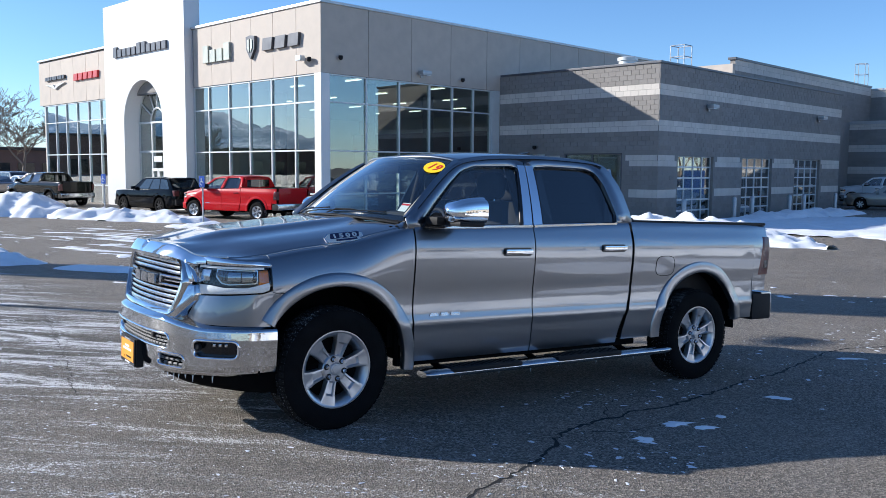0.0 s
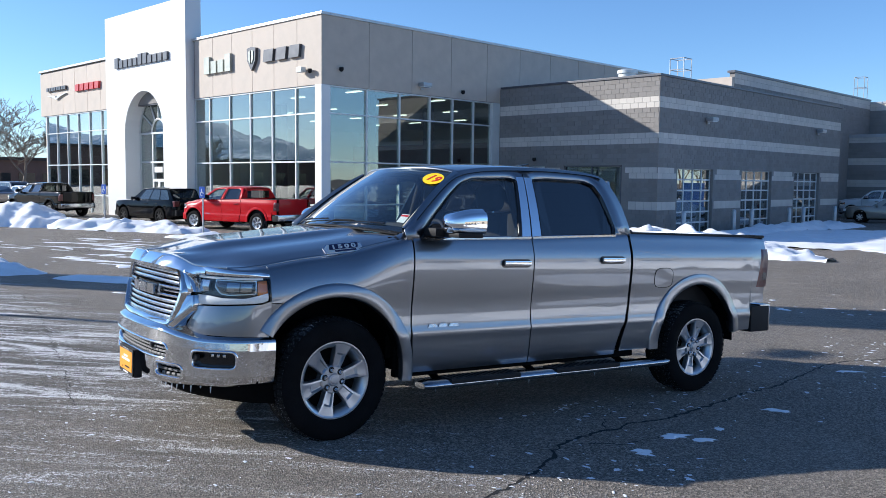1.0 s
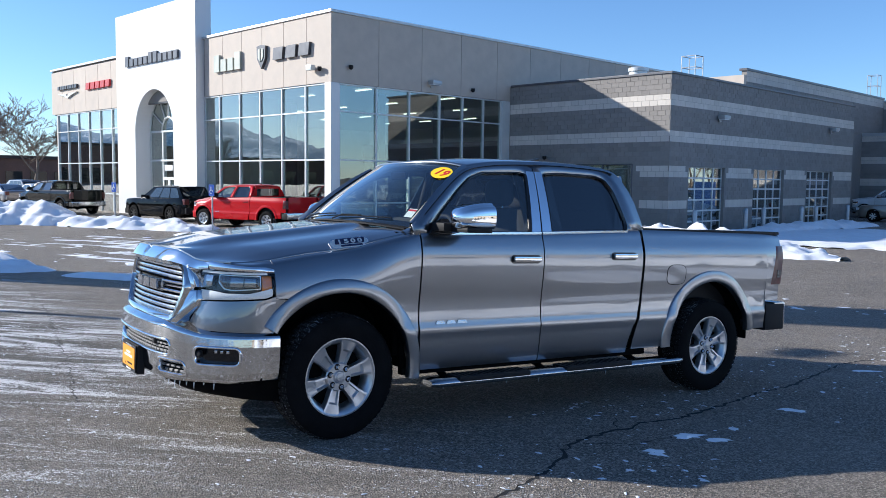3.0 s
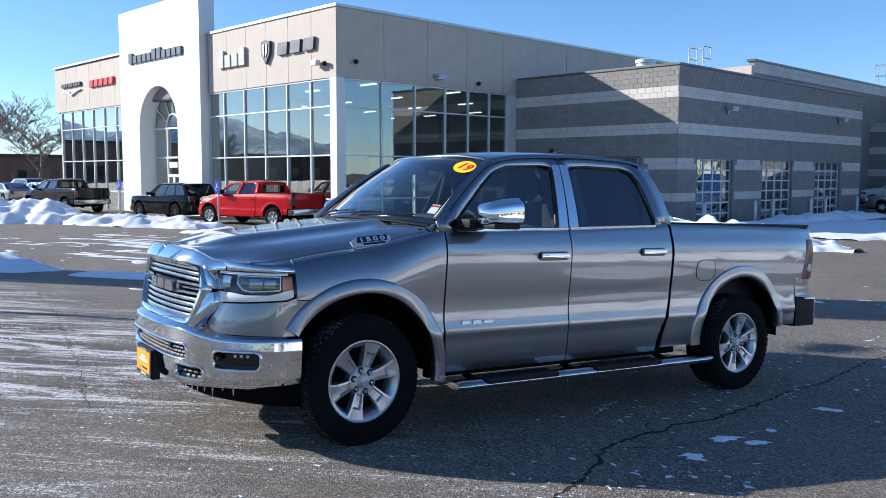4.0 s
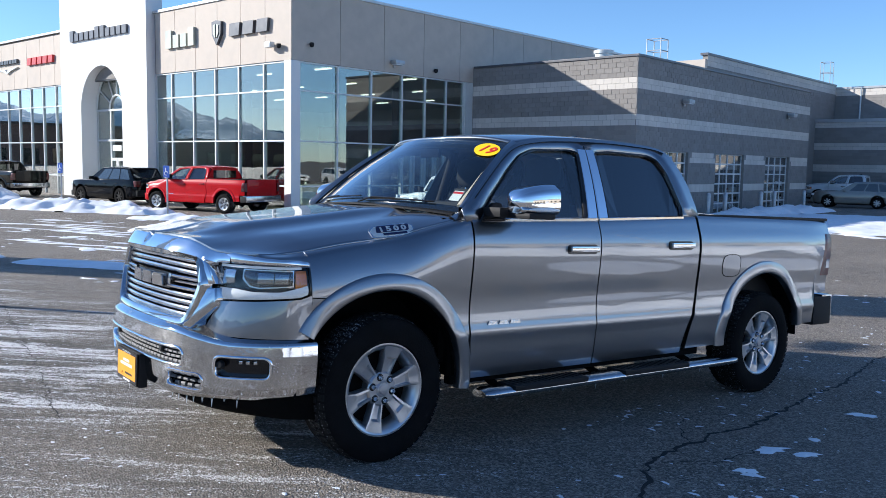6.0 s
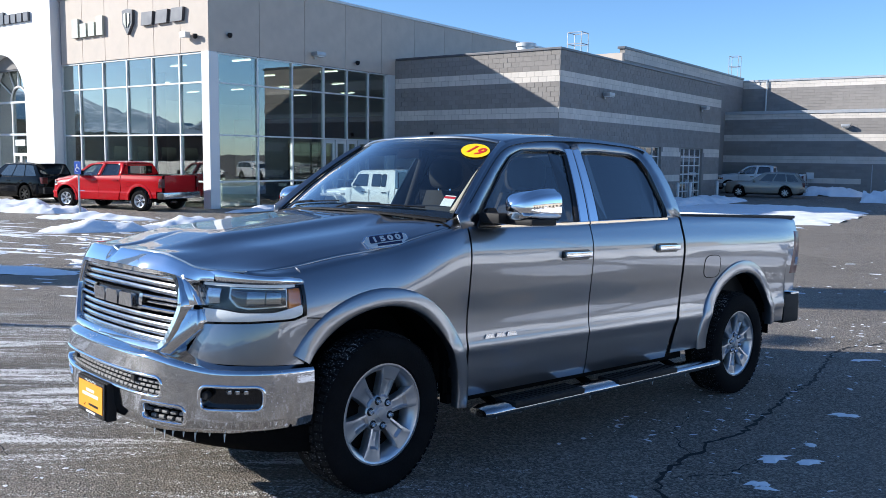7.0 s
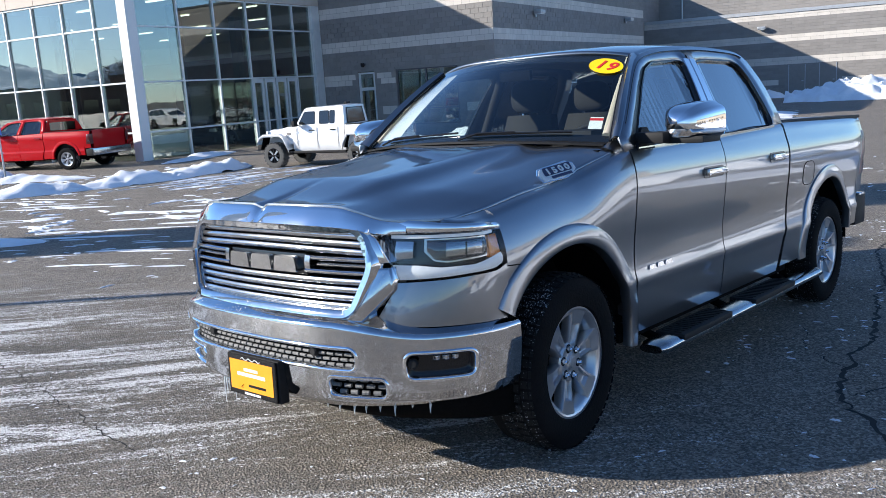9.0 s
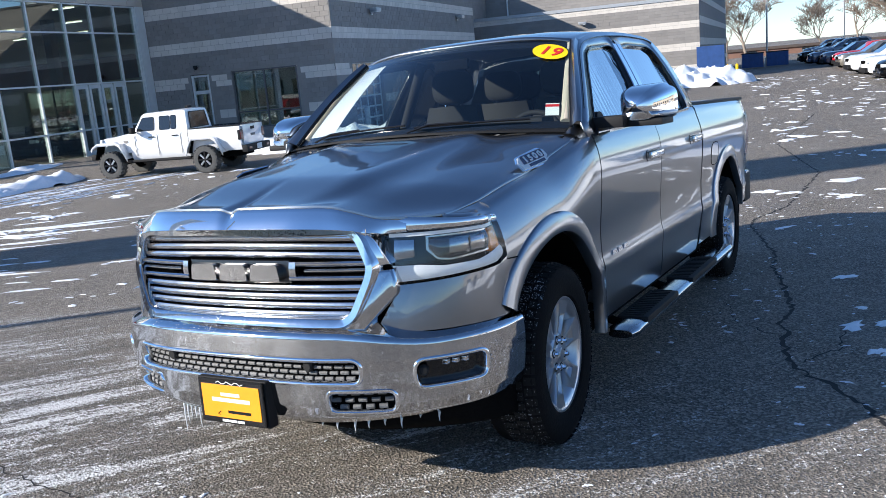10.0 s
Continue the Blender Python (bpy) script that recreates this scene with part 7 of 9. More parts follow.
# ---- cracks ----
def crack(pts, width, seed):
    rnd = random.Random(seed)
    fine = []
    for a, b in zip(pts, pts[1:]):
        n = max(2, int(math.hypot(b[0] - a[0], b[1] - a[1]) / 0.045))
        for k in range(n):
            t = k / n
            fine.append((a[0] + (b[0] - a[0]) * t + rnd.gauss(0, 0.013), a[1] + (b[1] - a[1]) * t + rnd.gauss(0, 0.013)))
    bm = bmesh.new()
    P = []
    for i, (x, y) in enumerate(fine):
        x2, y2 = fine[min(i + 1, len(fine) - 1)]
        x1, y1 = fine[max(i - 1, 0)]
        d = math.hypot(x2 - x1, y2 - y1) or 1
        nx, ny = -(y2 - y1) / d, (x2 - x1) / d
        w = width * (0.35 + 0.9 * rnd.random()) / 2
        P.append([(x - nx * w, y - ny * w, ground_z(x, y) + 0.0015), (x, y, ground_z(x, y) + 0.001), (x + nx * w, y + ny * w, ground_z(x, y) + 0.0015)])
    bm_grid(bm, P)
    ob = link("crack", bm, M["crack"])
    tagged(ob, "dark jagged crack in the asphalt", "crack", kind="structure")


M["crack"] = mat("crack_filler", (0.012, 0.012, 0.012), 0.9, var=0.3)
crack([(2.62, -0.95), (2.41, -0.4), (2.36, -0.1), (2.28, 0.3), (2.21, 0.52), (2.07, 0.8), (1.96, 1.1), (1.97, 1.5), (2.0, 1.65), (1.95, 1.85), (2.06, 2.2), (2.04, 2.9), (2.03, 3.3), (1.99, 3.7), (2.04, 4.2), (1.96, 5.0), (1.86, 6.0), (1.92, 6.5), (2.3, 7.4)], 0.03, 1)
crack([(2.02, 1.05), (2.25, 1.3), (2.35, 1.75)], 0.01, 2)
crack([(1.98, 1.5), (1.7, 1.9), (1.62, 2.5)], 0.009, 8)
crack([(-1.0, -1.1), (-2.4, -0.6), (-3.4, -0.3), (-5.0, 0.2), (-6.57, 0.69), (-9.35, 1.4)], 0.008, 3)
crack([(-6.57, 0.69), (-7.2, 0.2), (-8.3, -0.4)], 0.006, 4)
crack([(2.3, 7.4), (3.0, 11.0), (2.6, 16.0), (4.0, 24.0)], 0.03, 5)


# ---- other vehicles ----
def recolour(ob, old, new_mat):
    for o in ob.children_recursive:
        if o.type == "MESH" and o.material_slots and o.material_slots[0].material == old:
            o.material_slots[0].link = "OBJECT"
            o.material_slots[0].material = new_mat


def strip(ob, names):
    gone = [o for o in ob.children_recursive if o.name.split(".")[0] in names or (o.parent and o.parent.name.split(".")[0] in names)]
    for o in gone:
        bpy.data.objects.remove(o)


def park_pickup(name, label, paint, x, y, turn, chrome=None, bumpers=None):
    """Another pickup of the same make: local x runs to its tail."""
    m = pose(x, y, ground_z(x, y), 0, 0, turn)
    ob = copy_thing(truck, m)
    ob.name = name
    strip(ob, {"year_sticker", "price_sheet", "small_tag", "plate", "icicle", "running_board", "pillar_cover", "badge"})
    recolour(ob, M["silver"], paint)
    if chrome:
        recolour(ob, M["chrome"], chrome)
    if bumpers:
        recolour(ob, M["chrome_dirty"], bumpers)
    return tagged(ob, label, "pickup truck")


M["red_paint"] = paint_mat("red_paint", (0.43, 0.004, 0.008), metal=0.0, spec=0.1, rough=0.3)
M["black_paint"] = paint_mat("black_paint", (0.003, 0.003, 0.0035), metal=0.0, spec=0.1, rough=0.1)
for glossy in ("red_paint", "black_paint"):
    M[glossy].node_tree.nodes["Principled BSDF"].inputs["Coat Weight"].default_value = 0.3
    M[glossy].node_tree.nodes["Principled BSDF"].inputs["Coat IOR"].default_value = 1.45
M["white_paint"] = paint_mat("white_paint", (0.8, 0.8, 0.8), metal=0.0)
M["navy_paint"] = paint_mat("dark_blue_paint", (0.02, 0.03, 0.07), metal=0.4)
M["gold_paint"] = paint_mat("champagne_paint", (0.2, 0.18, 0.15), metal=0.6)
M["grey_paint"] = paint_mat("grey_paint", (0.2, 0.2, 0.21), metal=0.6)
M["dark_glass"] = mat("dark_car_glass", (0.015, 0.018, 0.02), 0.05, var=0.1, coat=1.0)

park_pickup("red_pickup_truck", "bright red crew cab pickup parked beside the showroom glass", M["red_paint"], -27.5, 15.5, 11, M["trim_black"], M["red_paint"]).scale = (1.02, 1.0, 0.92)
park_pickup("black_pickup_truck", "black crew cab pickup parked behind a snow heap", M["black_paint"], -45.2, 14.3, 8, M["trim_black"], M["trim_black"]).scale = (1.05, 1.0, 0.92)
park_pickup("white_pickup_truck", "white crew cab pickup parked against the block wall", M["white_paint"], -15.0, 56.6, 6)
park_pickup("white_pickup_truck", "white crew cab pickup parked across the lot", M["white_paint"], 19.5, 14.0, 195)
park_pickup("dark_pickup_truck", "dark blue crew cab pickup in the far row", M["navy_paint"], 8.9, 84.0, 4)
park_pickup("dark_pickup_truck", "dark blue crew cab pickup in the far row", M["navy_paint"], 9.3, 79.5, 4)
park_pickup("dark_pickup_truck", "grey crew cab pickup in the far row", M["grey_paint"], 9.4, 74.0, 4)


def car_wheel(parent, x, y, r, w, rim_mat, s):
    o = new("wheel")
    o.parent = parent
    o.matrix_basis = pose(x, y, r) @ (Matrix.Identity(4) if s < 0 else pose(0, 0, 0, 0, 0, 180))
    k = r * 0.64
    part("tyre", bm_lathe(bmesh.new(), [(w / 2, k), (w / 2, r * 0.93), (w * 0.38, r), (-w * 0.38, r), (-w / 2, r * 0.93), (-w / 2, k), (-w * 0.4, k * 0.97)], 40), M["rubber"], o, smooth=40)
    rim = part("rim", bm_lathe(bmesh.new(), [(-w * 0.46, k), (-w * 0.5, k * 0.96), (-w * 0.1, k * 0.9), (-w * 0.05, 0.02)], 40), M["under"], o, smooth=40)
    for q in range(7):
        a = math.tau * q / 7
        bm = bmesh.new()
        prof = [(0.02, -0.02), (k * 0.97, -0.04), (k * 0.97, 0.04), (0.02, 0.02)]
        bm_prism(bm, prof, 0.03, lambda u, v, dd: (u * math.cos(a) - v * math.sin(a), -w * 0.46 + dd, u * math.sin(a) + v * math.cos(a)))
        part("spoke", bm, rim_mat, rim)
    part("hub", bm_lathe(bmesh.new(), [(-w * 0.3, 0.06), (-w * 0.47, 0.055), (-w * 0.48, 0.0)], 16), rim_mat, rim, smooth=40)


def build_car(name, label, category, paint, m, spec, rims=None):
    """A closed car: lofted body, tapered cabin with window panes, lamps, bumpers and wheels. Local x runs to the tail."""
    L, W, H, wb, front, r = spec["L"], spec["W"] / 2, spec["H"], spec["wb"], spec["front"], spec["r"]
    car = thing(name, label, category, m)
    x0, x1 = -front, L - front
    hood, cowl_x, belt = spec["hood"], spec["cowl"], spec["belt"]
    top = spline([(x0, hood - 0.28), (x0 + 0.06, hood - 0.12), (x0 + 0.3, hood), (cowl_x, belt), (x1 - 0.5, belt + 0.02), (x1 - 0.1, belt), (x1, belt - 0.12)])
    width = spline([(x0, W * 0.72), (x0 + 0.15, W * 0.88), (x0 + 0.5, W * 0.98), (0.6, W), (x1 - 0.8, W), (x1 - 0.2, W * 0.95), (x1, W * 0.84)])
    P = []
    for x in frange(x0, x1, 60):
        w, t = width(x), top(x)
        zb = 0.24 + 0.1 * smooth01((x0 + 0.4 - x) / 0.4) + 0.12 * smooth01((x - x1 + 0.5) / 0.5)
        for cx in (0, wb):
            zb = max(zb, arch(x, cx, r, r + 0.06))
        half = [(w * 0.9, zb), (w * 0.985, zb + 0.06), (w, max(zb + 0.07, t * 0.62)), (w * 0.985, max(zb + 0.08, t * 0.85)), (w * 0.95, t - 0.02), (w * 0.86, t), (w * 0.4, t + 0.035)]
        ring = [(x, -y, z) for y, z in half] + [(x, y, z) for y, z in half[::-1]]
        P.append(ring)
    bm = bmesh.new()
    V = bm_grid(bm, P)
    bm.faces.new(V[0])
    bm.faces.new(V[-1][::-1])
    part("body", bm, paint, car, smooth=35)
    part("underbody", bm_box(bmesh.new(), (x0 + 0.2, -W * 0.75, 0.2), (x1 - 0.2, W * 0.75, 0.6)), M["under"], car)
    # cabin
    ca, cb, cc, cd = spec["glass"]     # windscreen foot, roof front, roof rear, rear foot
    lean = 0.82
    bm = bmesh.new()
    rows_ = []
    roof_z = lambda t: H - 0.05 * abs(2 * t - 1) ** 2.5
    for t in frange(0, 1, 20):
        xb, xt = ca + (cd - ca) * t, cb + (cc - cb) * t
        col = []
        for v in frange(0, 1, 5):
            col.append((xb + (xt - xb) * v, -(width(xb) * 0.93 + (W * lean - width(xb) * 0.93) * v), belt - 0.02 + (roof_z(t) - 0.05 - belt + 0.02) * v))
        col += [(xt, -W * (lean - 0.06), roof_z(t) - 0.015), (xt, -W * 0.4, roof_z(t)), (xt, W * 0.4, roof_z(t)), (xt, W * (lean - 0.06), roof_z(t) - 0.015)]
        col += [(p[0], -p[1], p[2]) for p in col[5::-1]]
        rows_.append(col)
    V = bm_grid(bm, rows_)
    bm.faces.new(V[0])
    bm.faces.new(V[-1][::-1])
    cab = part("cabin", bm, paint, car, smooth=35)

    def pane(nm, quad, push):
        bm = bmesh.new()
        a, b, c, d = [Vector(q) for q in quad]
        nrm = (b - a).cross(d - a).normalized()
        mid = (a + b + c + d) / 4
        if nrm.dot(Vector((mid.x - (ca + cd) / 2, mid.y, mid.z - 1.0))) < 0:
            nrm = -nrm
        pts = round_poly_3d([a, b, c, d], 0.06)
        vs = [bm.verts.new(p + nrm * push) for p in pts]
        vb = [bm.verts.new(p - nrm * 0.02) for p in pts]
        bm.faces.new(vs)
        for i in range(len(vs)):
            bm.faces.new((vs[i], vs[(i + 1) % len(vs)], vb[(i + 1) % len(vs)], vb[i]))
        part(nm, bm, M["dark_glass"], cab)

    def on_side(t, v, s):
        xb, xt = ca + (cd - ca) * t, cb + (cc - cb) * t
        return Vector((xb + (xt - xb) * v, s * (width(xb) * 0.93 + (W * lean - width(xb) * 0.93) * v), belt - 0.02 + (roof_z(t) - 0.05 - belt + 0.02) * v))
    for s in (-1, 1):
        cuts = spec["panes"]
        for a, b in zip(cuts, cuts[1:]):
            pane("side_window", [on_side(a + 0.012, 0.1, s), on_side(b - 0.012, 0.1, s), on_side(b - 0.012, 0.9, s), on_side(a + 0.012, 0.9, s)], 0.008)
        part("mirror", bm_box(bmesh.new(), (ca + 0.28, s * W * 1.06 - 0.1, belt), (ca + 0.4, s * W * 1.06 + 0.1, belt + 0.15), 0.03), paint, car, smooth=40)
        part("headlight", bm_box(bmesh.new(), (x0 - 0.0, s * W * 0.68 - 0.17, hood - 0.26), (x0 + 0.22, s * W * 0.68 + 0.17, hood - 0.12), 0.02), M["lens_white"], car, smooth=40)
        part("tail_lamp", bm_box(bmesh.new(), (x1 - 0.16, s * W * 0.76 - 0.13, belt - 0.28), (x1 + 0.01, s * W * 0.76 + 0.13, belt - 0.02), 0.02), M["red_lens"], car, smooth=40)
        for x in (0.0, wb):
            car_wheel(car, x, s * (W - 0.12), r, 0.24, rims or M["rim"], s)
        zz = belt - 0.18
        for t in (0.36, 0.62):
            x = ca + (cd - ca) * t
            part("handle", bm_box(bmesh.new(), (x, s * (width(x) + 0.008) - 0.014, zz), (x + 0.18, s * (width(x) + 0.008) + 0.014, zz + 0.03), 0.006), paint, car)
    pane("windscreen", [on_side(0, 0.08, -0.92), on_side(0, 0.08, 0.92), on_side(0, 0.95, 0.9), on_side(0, 0.95, -0.9)], 0.008)
    pane("back_window", [on_side(1, 0.25, -0.9), on_side(1, 0.25, 0.9), on_side(1, 0.92, 0.88), on_side(1, 0.92, -0.88)], 0.008)
    part("front_bumper", bm_box(bmesh.new(), (x0 - 0.06, -W * 0.8, 0.3), (x0 + 0.2, W * 0.8, 0.55), 0.05), spec.get("trim", paint), car, smooth=40)
    part("rear_bumper", bm_box(bmesh.new(), (x1 - 0.2, -W * 0.86, 0.38), (x1 + 0.07, W * 0.86, 0.66), 0.05), spec.get("trim", paint), car, smooth=40)
    part("grille", bm_box(bmesh.new(), (x0 - 0.015, -W * 0.42, hood - 0.3), (x0 + 0.1, W * 0.42, hood - 0.14), 0.02), M["under"], car)
    return car


def round_poly_3d(pts, r, n=4):
    out = []
    for i, p in enumerate(pts):
        a, b = pts[i - 1] - p, pts[(i + 1) % len(pts)] - p
        q = min(r, a.length * 0.4, b.length * 0.4)
        s, e = p + a.normalized() * q, p + b.normalized() * q
        for k in range(n + 1):
            t = k / n
            out.append((1 - t) ** 2 * s + 2 * t * (1 - t) * p + t * t * e)
    return out


SUV = dict(L=4.62, W=1.86, H=1.68, wb=2.72, front=0.9, r=0.36, hood=1.02, cowl=0.75, belt=1.08, glass=(0.55, 1.35, 3.25, 3.6), panes=(0.16, 0.44, 0.7, 0.94), trim=M["black_plastic"])
VAN = dict(L=5.0, W=1.95, H=1.72, wb=2.95, front=0.95, r=0.34, hood=1.0, cowl=0.65, belt=1.02, glass=(0.4, 1.3, 3.5, 3.95), panes=(0.18, 0.44, 0.7, 0.95))
WAGON = dict(L=4.75, W=1.8, H=1.58, wb=2.7, front=0.95, r=0.33, hood=0.95, cowl=0.7, belt=0.98, glass=(0.55, 1.35, 3.25, 3.72), panes=(0.16, 0.44, 0.7, 0.94))
SEDAN = dict(L=4.8, W=1.84, H=1.45, wb=2.8, front=0.95, r=0.33, hood=0.9, cowl=0.75, belt=0.95, glass=(0.6, 1.5, 2.6, 3.4), panes=(0.16, 0.5, 0.84))


def park_car(name, label, category, paint, x, y, turn, spec, rims=None):
    return build_car(name, label, category, paint, pose(x, y, ground_z(x, y), 0, 0, turn), spec, rims)


park_car("black_suv", "black compact suv parked beside a red pickup", "car", M["black_paint"], -34.4, 15.6, 10, SUV, M["black_plastic"])
park_car("champagne_wagon", "champagne coloured station wagon parked in shade", "car", M["gold_paint"], -12.8, 51.4, 8, WAGON)
park_car("silver_car", "silver car in a far row", "car", M["grey_paint"], -62.0, 17.0, 5, SEDAN)
park_car("white_car", "white car in a far row", "car", M["white_paint"], -66.0, 20.5, 5, SEDAN)
park_car("grey_van", "grey van in a far row", "car", M["grey_paint"], -74.0, 22.0, 8, VAN)
park_car("white_suv", "white suv in the far row", "car", M["white_paint"], 8.7, 43.6, 4, SUV)
park_car("white_suv", "white suv with a dark roof line in the far row", "car", M["white_paint"], 8.7, 50.0, 4, SUV)
park_car("silver_suv", "silver suv in the far row", "car", M["gold_paint"], 8.9, 57.0, 4, SUV)
park_car("red_suv", "dark red suv in the far row", "car", M["red_paint"], 9.3, 62.5, 4, SUV)
park_car("dark_sedan", "dark car in the far row", "car", M["black_paint"], 8.7, 38.6, 4, WAGON)
park_car("dark_suv", "dark blue suv in the far row", "car", M["navy_paint"], 9.0, 68.0, 4, SUV)
park_car("dark_suv", "dark blue suv in the far row", "car", M["navy_paint"], 8.6, 74.0, 4, VAN)
park_car("black_suv", "black suv at the end of the far row", "car", M["black_paint"], 8.2, 80.0, 4, SUV)
park_car("white_van", "white van across the lot", "car", M["white_paint"], 20.5, 4.0, 190, VAN)


M["grey_rubber"] = mat("dusty_rubber", (0.09, 0.09, 0.088), 0.85, var=0.25, scale=20, bump=0.2, bscale=60, spec=0.2)


def knobbly_wheel(parent, x, y, r, w, s):
    """A mud tyre with two rows of lugs on a dark spoked rim."""
    o = new("wheel")
    o.parent = parent
    o.matrix_basis = pose(x, y, r) @ (Matrix.Identity(4) if s < 0 else pose(0, 0, 0, 0, 0, 180))
    k = r * 0.56
    tyre = part("tyre", bm_lathe(bmesh.new(), [(w / 2, k), (w * 0.53, r * 0.8), (w / 2, r * 0.91), (w * 0.4, r * 0.955), (-w * 0.4, r * 0.955), (-w / 2, r * 0.91), (-w * 0.53, r * 0.8), (-w / 2, k), (-w * 0.4, k * 0.97)], 40), M["grey_rubber"], o, smooth=40)
    bm = bmesh.new()
    for q in range(22):
        for row, off in ((-1, 0.0), (1, 0.5)):
            a = math.tau * (q + off) / 22
            lug = bmesh.new()
            bm_box(lug, (-0.036, min(row * w * 0.06, row * w * 0.52), r * 0.93), (0.036, max(row * w * 0.06, row * w * 0.52), r * 1.0), 0.008)
            lug.transform(Matrix.Rotation(a, 4, "Y"))
            me = bpy.data.meshes.new("lug")
            lug.to_mesh(me)
            lug.free()
            bm.from_mesh(me)
            bpy.data.meshes.remove(me)
    part("tread", bm, M["grey_rubber"], tyre)
    rim = part("rim", bm_lathe(bmesh.new(), [(-w * 0.5, k * 1.03), (-w * 0.53, k * 0.98), (-w * 0.46, k * 0.9), (-w * 0.12, k * 0.84), (-w * 0.05, 0.02)], 40), M["trim_black"], o, smooth=40)
    for q in range(8):
        a = math.tau * q / 8
        bm = bmesh.new()
        bm_prism(bm, [(0.03, -0.018), (k * 0.93, -0.032), (k * 0.93, 0.032), (0.03, 0.018)], 0.04, lambda u, v, dd: (u * math.cos(a) - v * math.sin(a), -w * 0.48 + dd, u * math.sin(a) + v * math.cos(a)))
        part("spoke", bm, M["rim"] if q % 2 else M["trim_black"], rim)
    part("hub", bm_lathe(bmesh.new(), [(-w * 0.3, 0.06), (-w * 0.5, 0.05), (-w * 0.52, 0.0)], 16), M["black_plastic"], rim, smooth=40)


def build_offroad_pickup():
    """A white boxy off-road pickup with a hardtop, a short bed and big tyres."""
    m = pose(-15.48, 17.39, ground_z(-15.48, 17.39) - 0.03, 0, 0, 4) @ Matrix.Diagonal((0.88, 0.9, 0.9, 1))
    j = thing("white_offroad_pickup", "white boxy off-road pickup with big mud tyres parked by the entrance", "pickup truck", m)
    W = 0.79
    wp, bk = M["white_paint"], M["black_plastic"]
    # hood, narrowing to the upright grille
    P = []
    for x in frange(-0.5, 0.82, 16):
        f_ = smooth01((x + 0.5) / 1.3)
        w, t = 0.5 + 0.24 * f_, 1.27 + 0.13 * f_
        half = [(w, 0.8), (w, t - 0.1), (w - 0.015, t - 0.04), (w - 0.06, t), (w * 0.45, t + 0.035)]
        P.append([(x, -y, z) for y, z in half] + [(x, y, z) for y, z in half[::-1]])
    bm = bmesh.new()
    V = bm_grid(bm, P)
    bm.faces.new(V[0])
    bm.faces.new(V[-1][::-1])
    part("hood", bm, wp, j, smooth=35)
    gr = part("grille", bm_box(bmesh.new(), (-0.58, -0.56, 0.78), (-0.49, 0.56, 1.27), 0.04), wp, j, smooth=40)
    for k in range(7):
        y = -0.3 + 0.1 * k
        part("grille_slot", bm_box(bmesh.new(), (-0.586, y - 0.028, 0.9), (-0.57, y + 0.028, 1.17)), M["under"], gr)
    # body tub, bellied a little
    P = []
    for x in frange(0.74, 2.86, 20):
        half = [(W - 0.07, 0.55), (W - 0.01, 0.66), (W + 0.01, 0.95), (W, 1.28), (W - 0.03, 1.395)]
        P.append([(x, -y, z) for y, z in half] + [(x, y, z) for y, z in half[::-1]])
    bm = bmesh.new()
    V = bm_grid(bm, P)
    bm.faces.new(V[0])
    bm.faces.new(V[-1][::-1])
    part("tub", bm, wp, j, smooth=40)
    # hardtop
    bm = bmesh.new()
    side = [(0.86, 1.39), (1.22, 1.95), (1.34, 2.0), (2.7, 2.03), (2.8, 2.0), (2.88, 1.39)]
    rows_ = []
    for v in frange(-1, 1, 12):
        rows_.append([(x, v * (W - 0.025 - 0.13 * (z - 1.39) / 0.62), z + (0.03 * (1 - v * v) if z > 1.9 else 0)) for x, z in side])
    V = bm_grid(bm, rows_)
    bm.faces.new(V[0])
    bm.faces.new(V[-1][::-1])
    part("hardtop", bm, wp, j, smooth=25)
    ys = lambda v: W - 0.025 - 0.13 * (v - 1.39) / 0.62
    for s in (-1, 1):
        for quad in ([(1.0, 1.46), (1.67, 1.46), (1.67, 1.87), (1.24, 1.87)], [(1.86, 1.46), (2.24, 1.46), (2.24, 1.88), (1.86, 1.88)], [(2.28, 1.46), (2.47, 1.46), (2.47, 1.88), (2.28, 1.88)]):
            bm = bmesh.new()
            bm_prism(bm, round_poly(quad, 0.05), 0.014, lambda u, v, d: (u, s * (ys(v) - 0.004 + d), v))
            part("side_window", bm, M["dark_glass"], j)
            bm = bm_tube(bmesh.new(), [(u, s * (ys(v) + 0.006), v) for u, v in round_poly(quad, 0.05) + [round_poly(quad, 0.05)[0]]], 0.009, 5, False)
            part("window_seal", bm, bk, j)
        for x in (1.56, 2.42):
            part("handle", bm_box(bmesh.new(), (x - 0.1, s * (W + 0.015) - 0.02, 1.24), (x + 0.1, s * (W + 0.015) + 0.02, 1.275), 0.01), bk, j)
        for x in (0.93, 1.77, 2.62):
            part("door_gap", bm_box(bmesh.new(), (x - 0.005, s * (W + 0.006) - 0.012, 0.68), (x + 0.005, s * (W + 0.006) + 0.0, 1.36)), M["joint"], j)
        for z in (0.92, 1.2):
            part("hinge", bm_box(bmesh.new(), (0.86, s * (W + 0.012) - 0.015, z - 0.025), (0.98, s * (W + 0.012) + 0.015, z + 0.025), 0.008), wp, j)
        part("vent", bm_box(bmesh.new(), (0.45, s * 0.735 - 0.01, 1.12), (0.62, s * 0.735 + 0.012, 1.2), 0.006), M["joint"], j)
        part("mirror", bm_box(bmesh.new(), (0.95, s * 0.98 - 0.11, 1.4), (1.06, s * 0.98 + 0.11, 1.6), 0.035), bk, j, smooth=40)
        part("mirror_arm", bm_box(bmesh.new(), (0.98, s * 0.84 - 0.06, 1.41), (1.03, s * 0.84 + 0.06, 1.46), 0.01), bk, j)
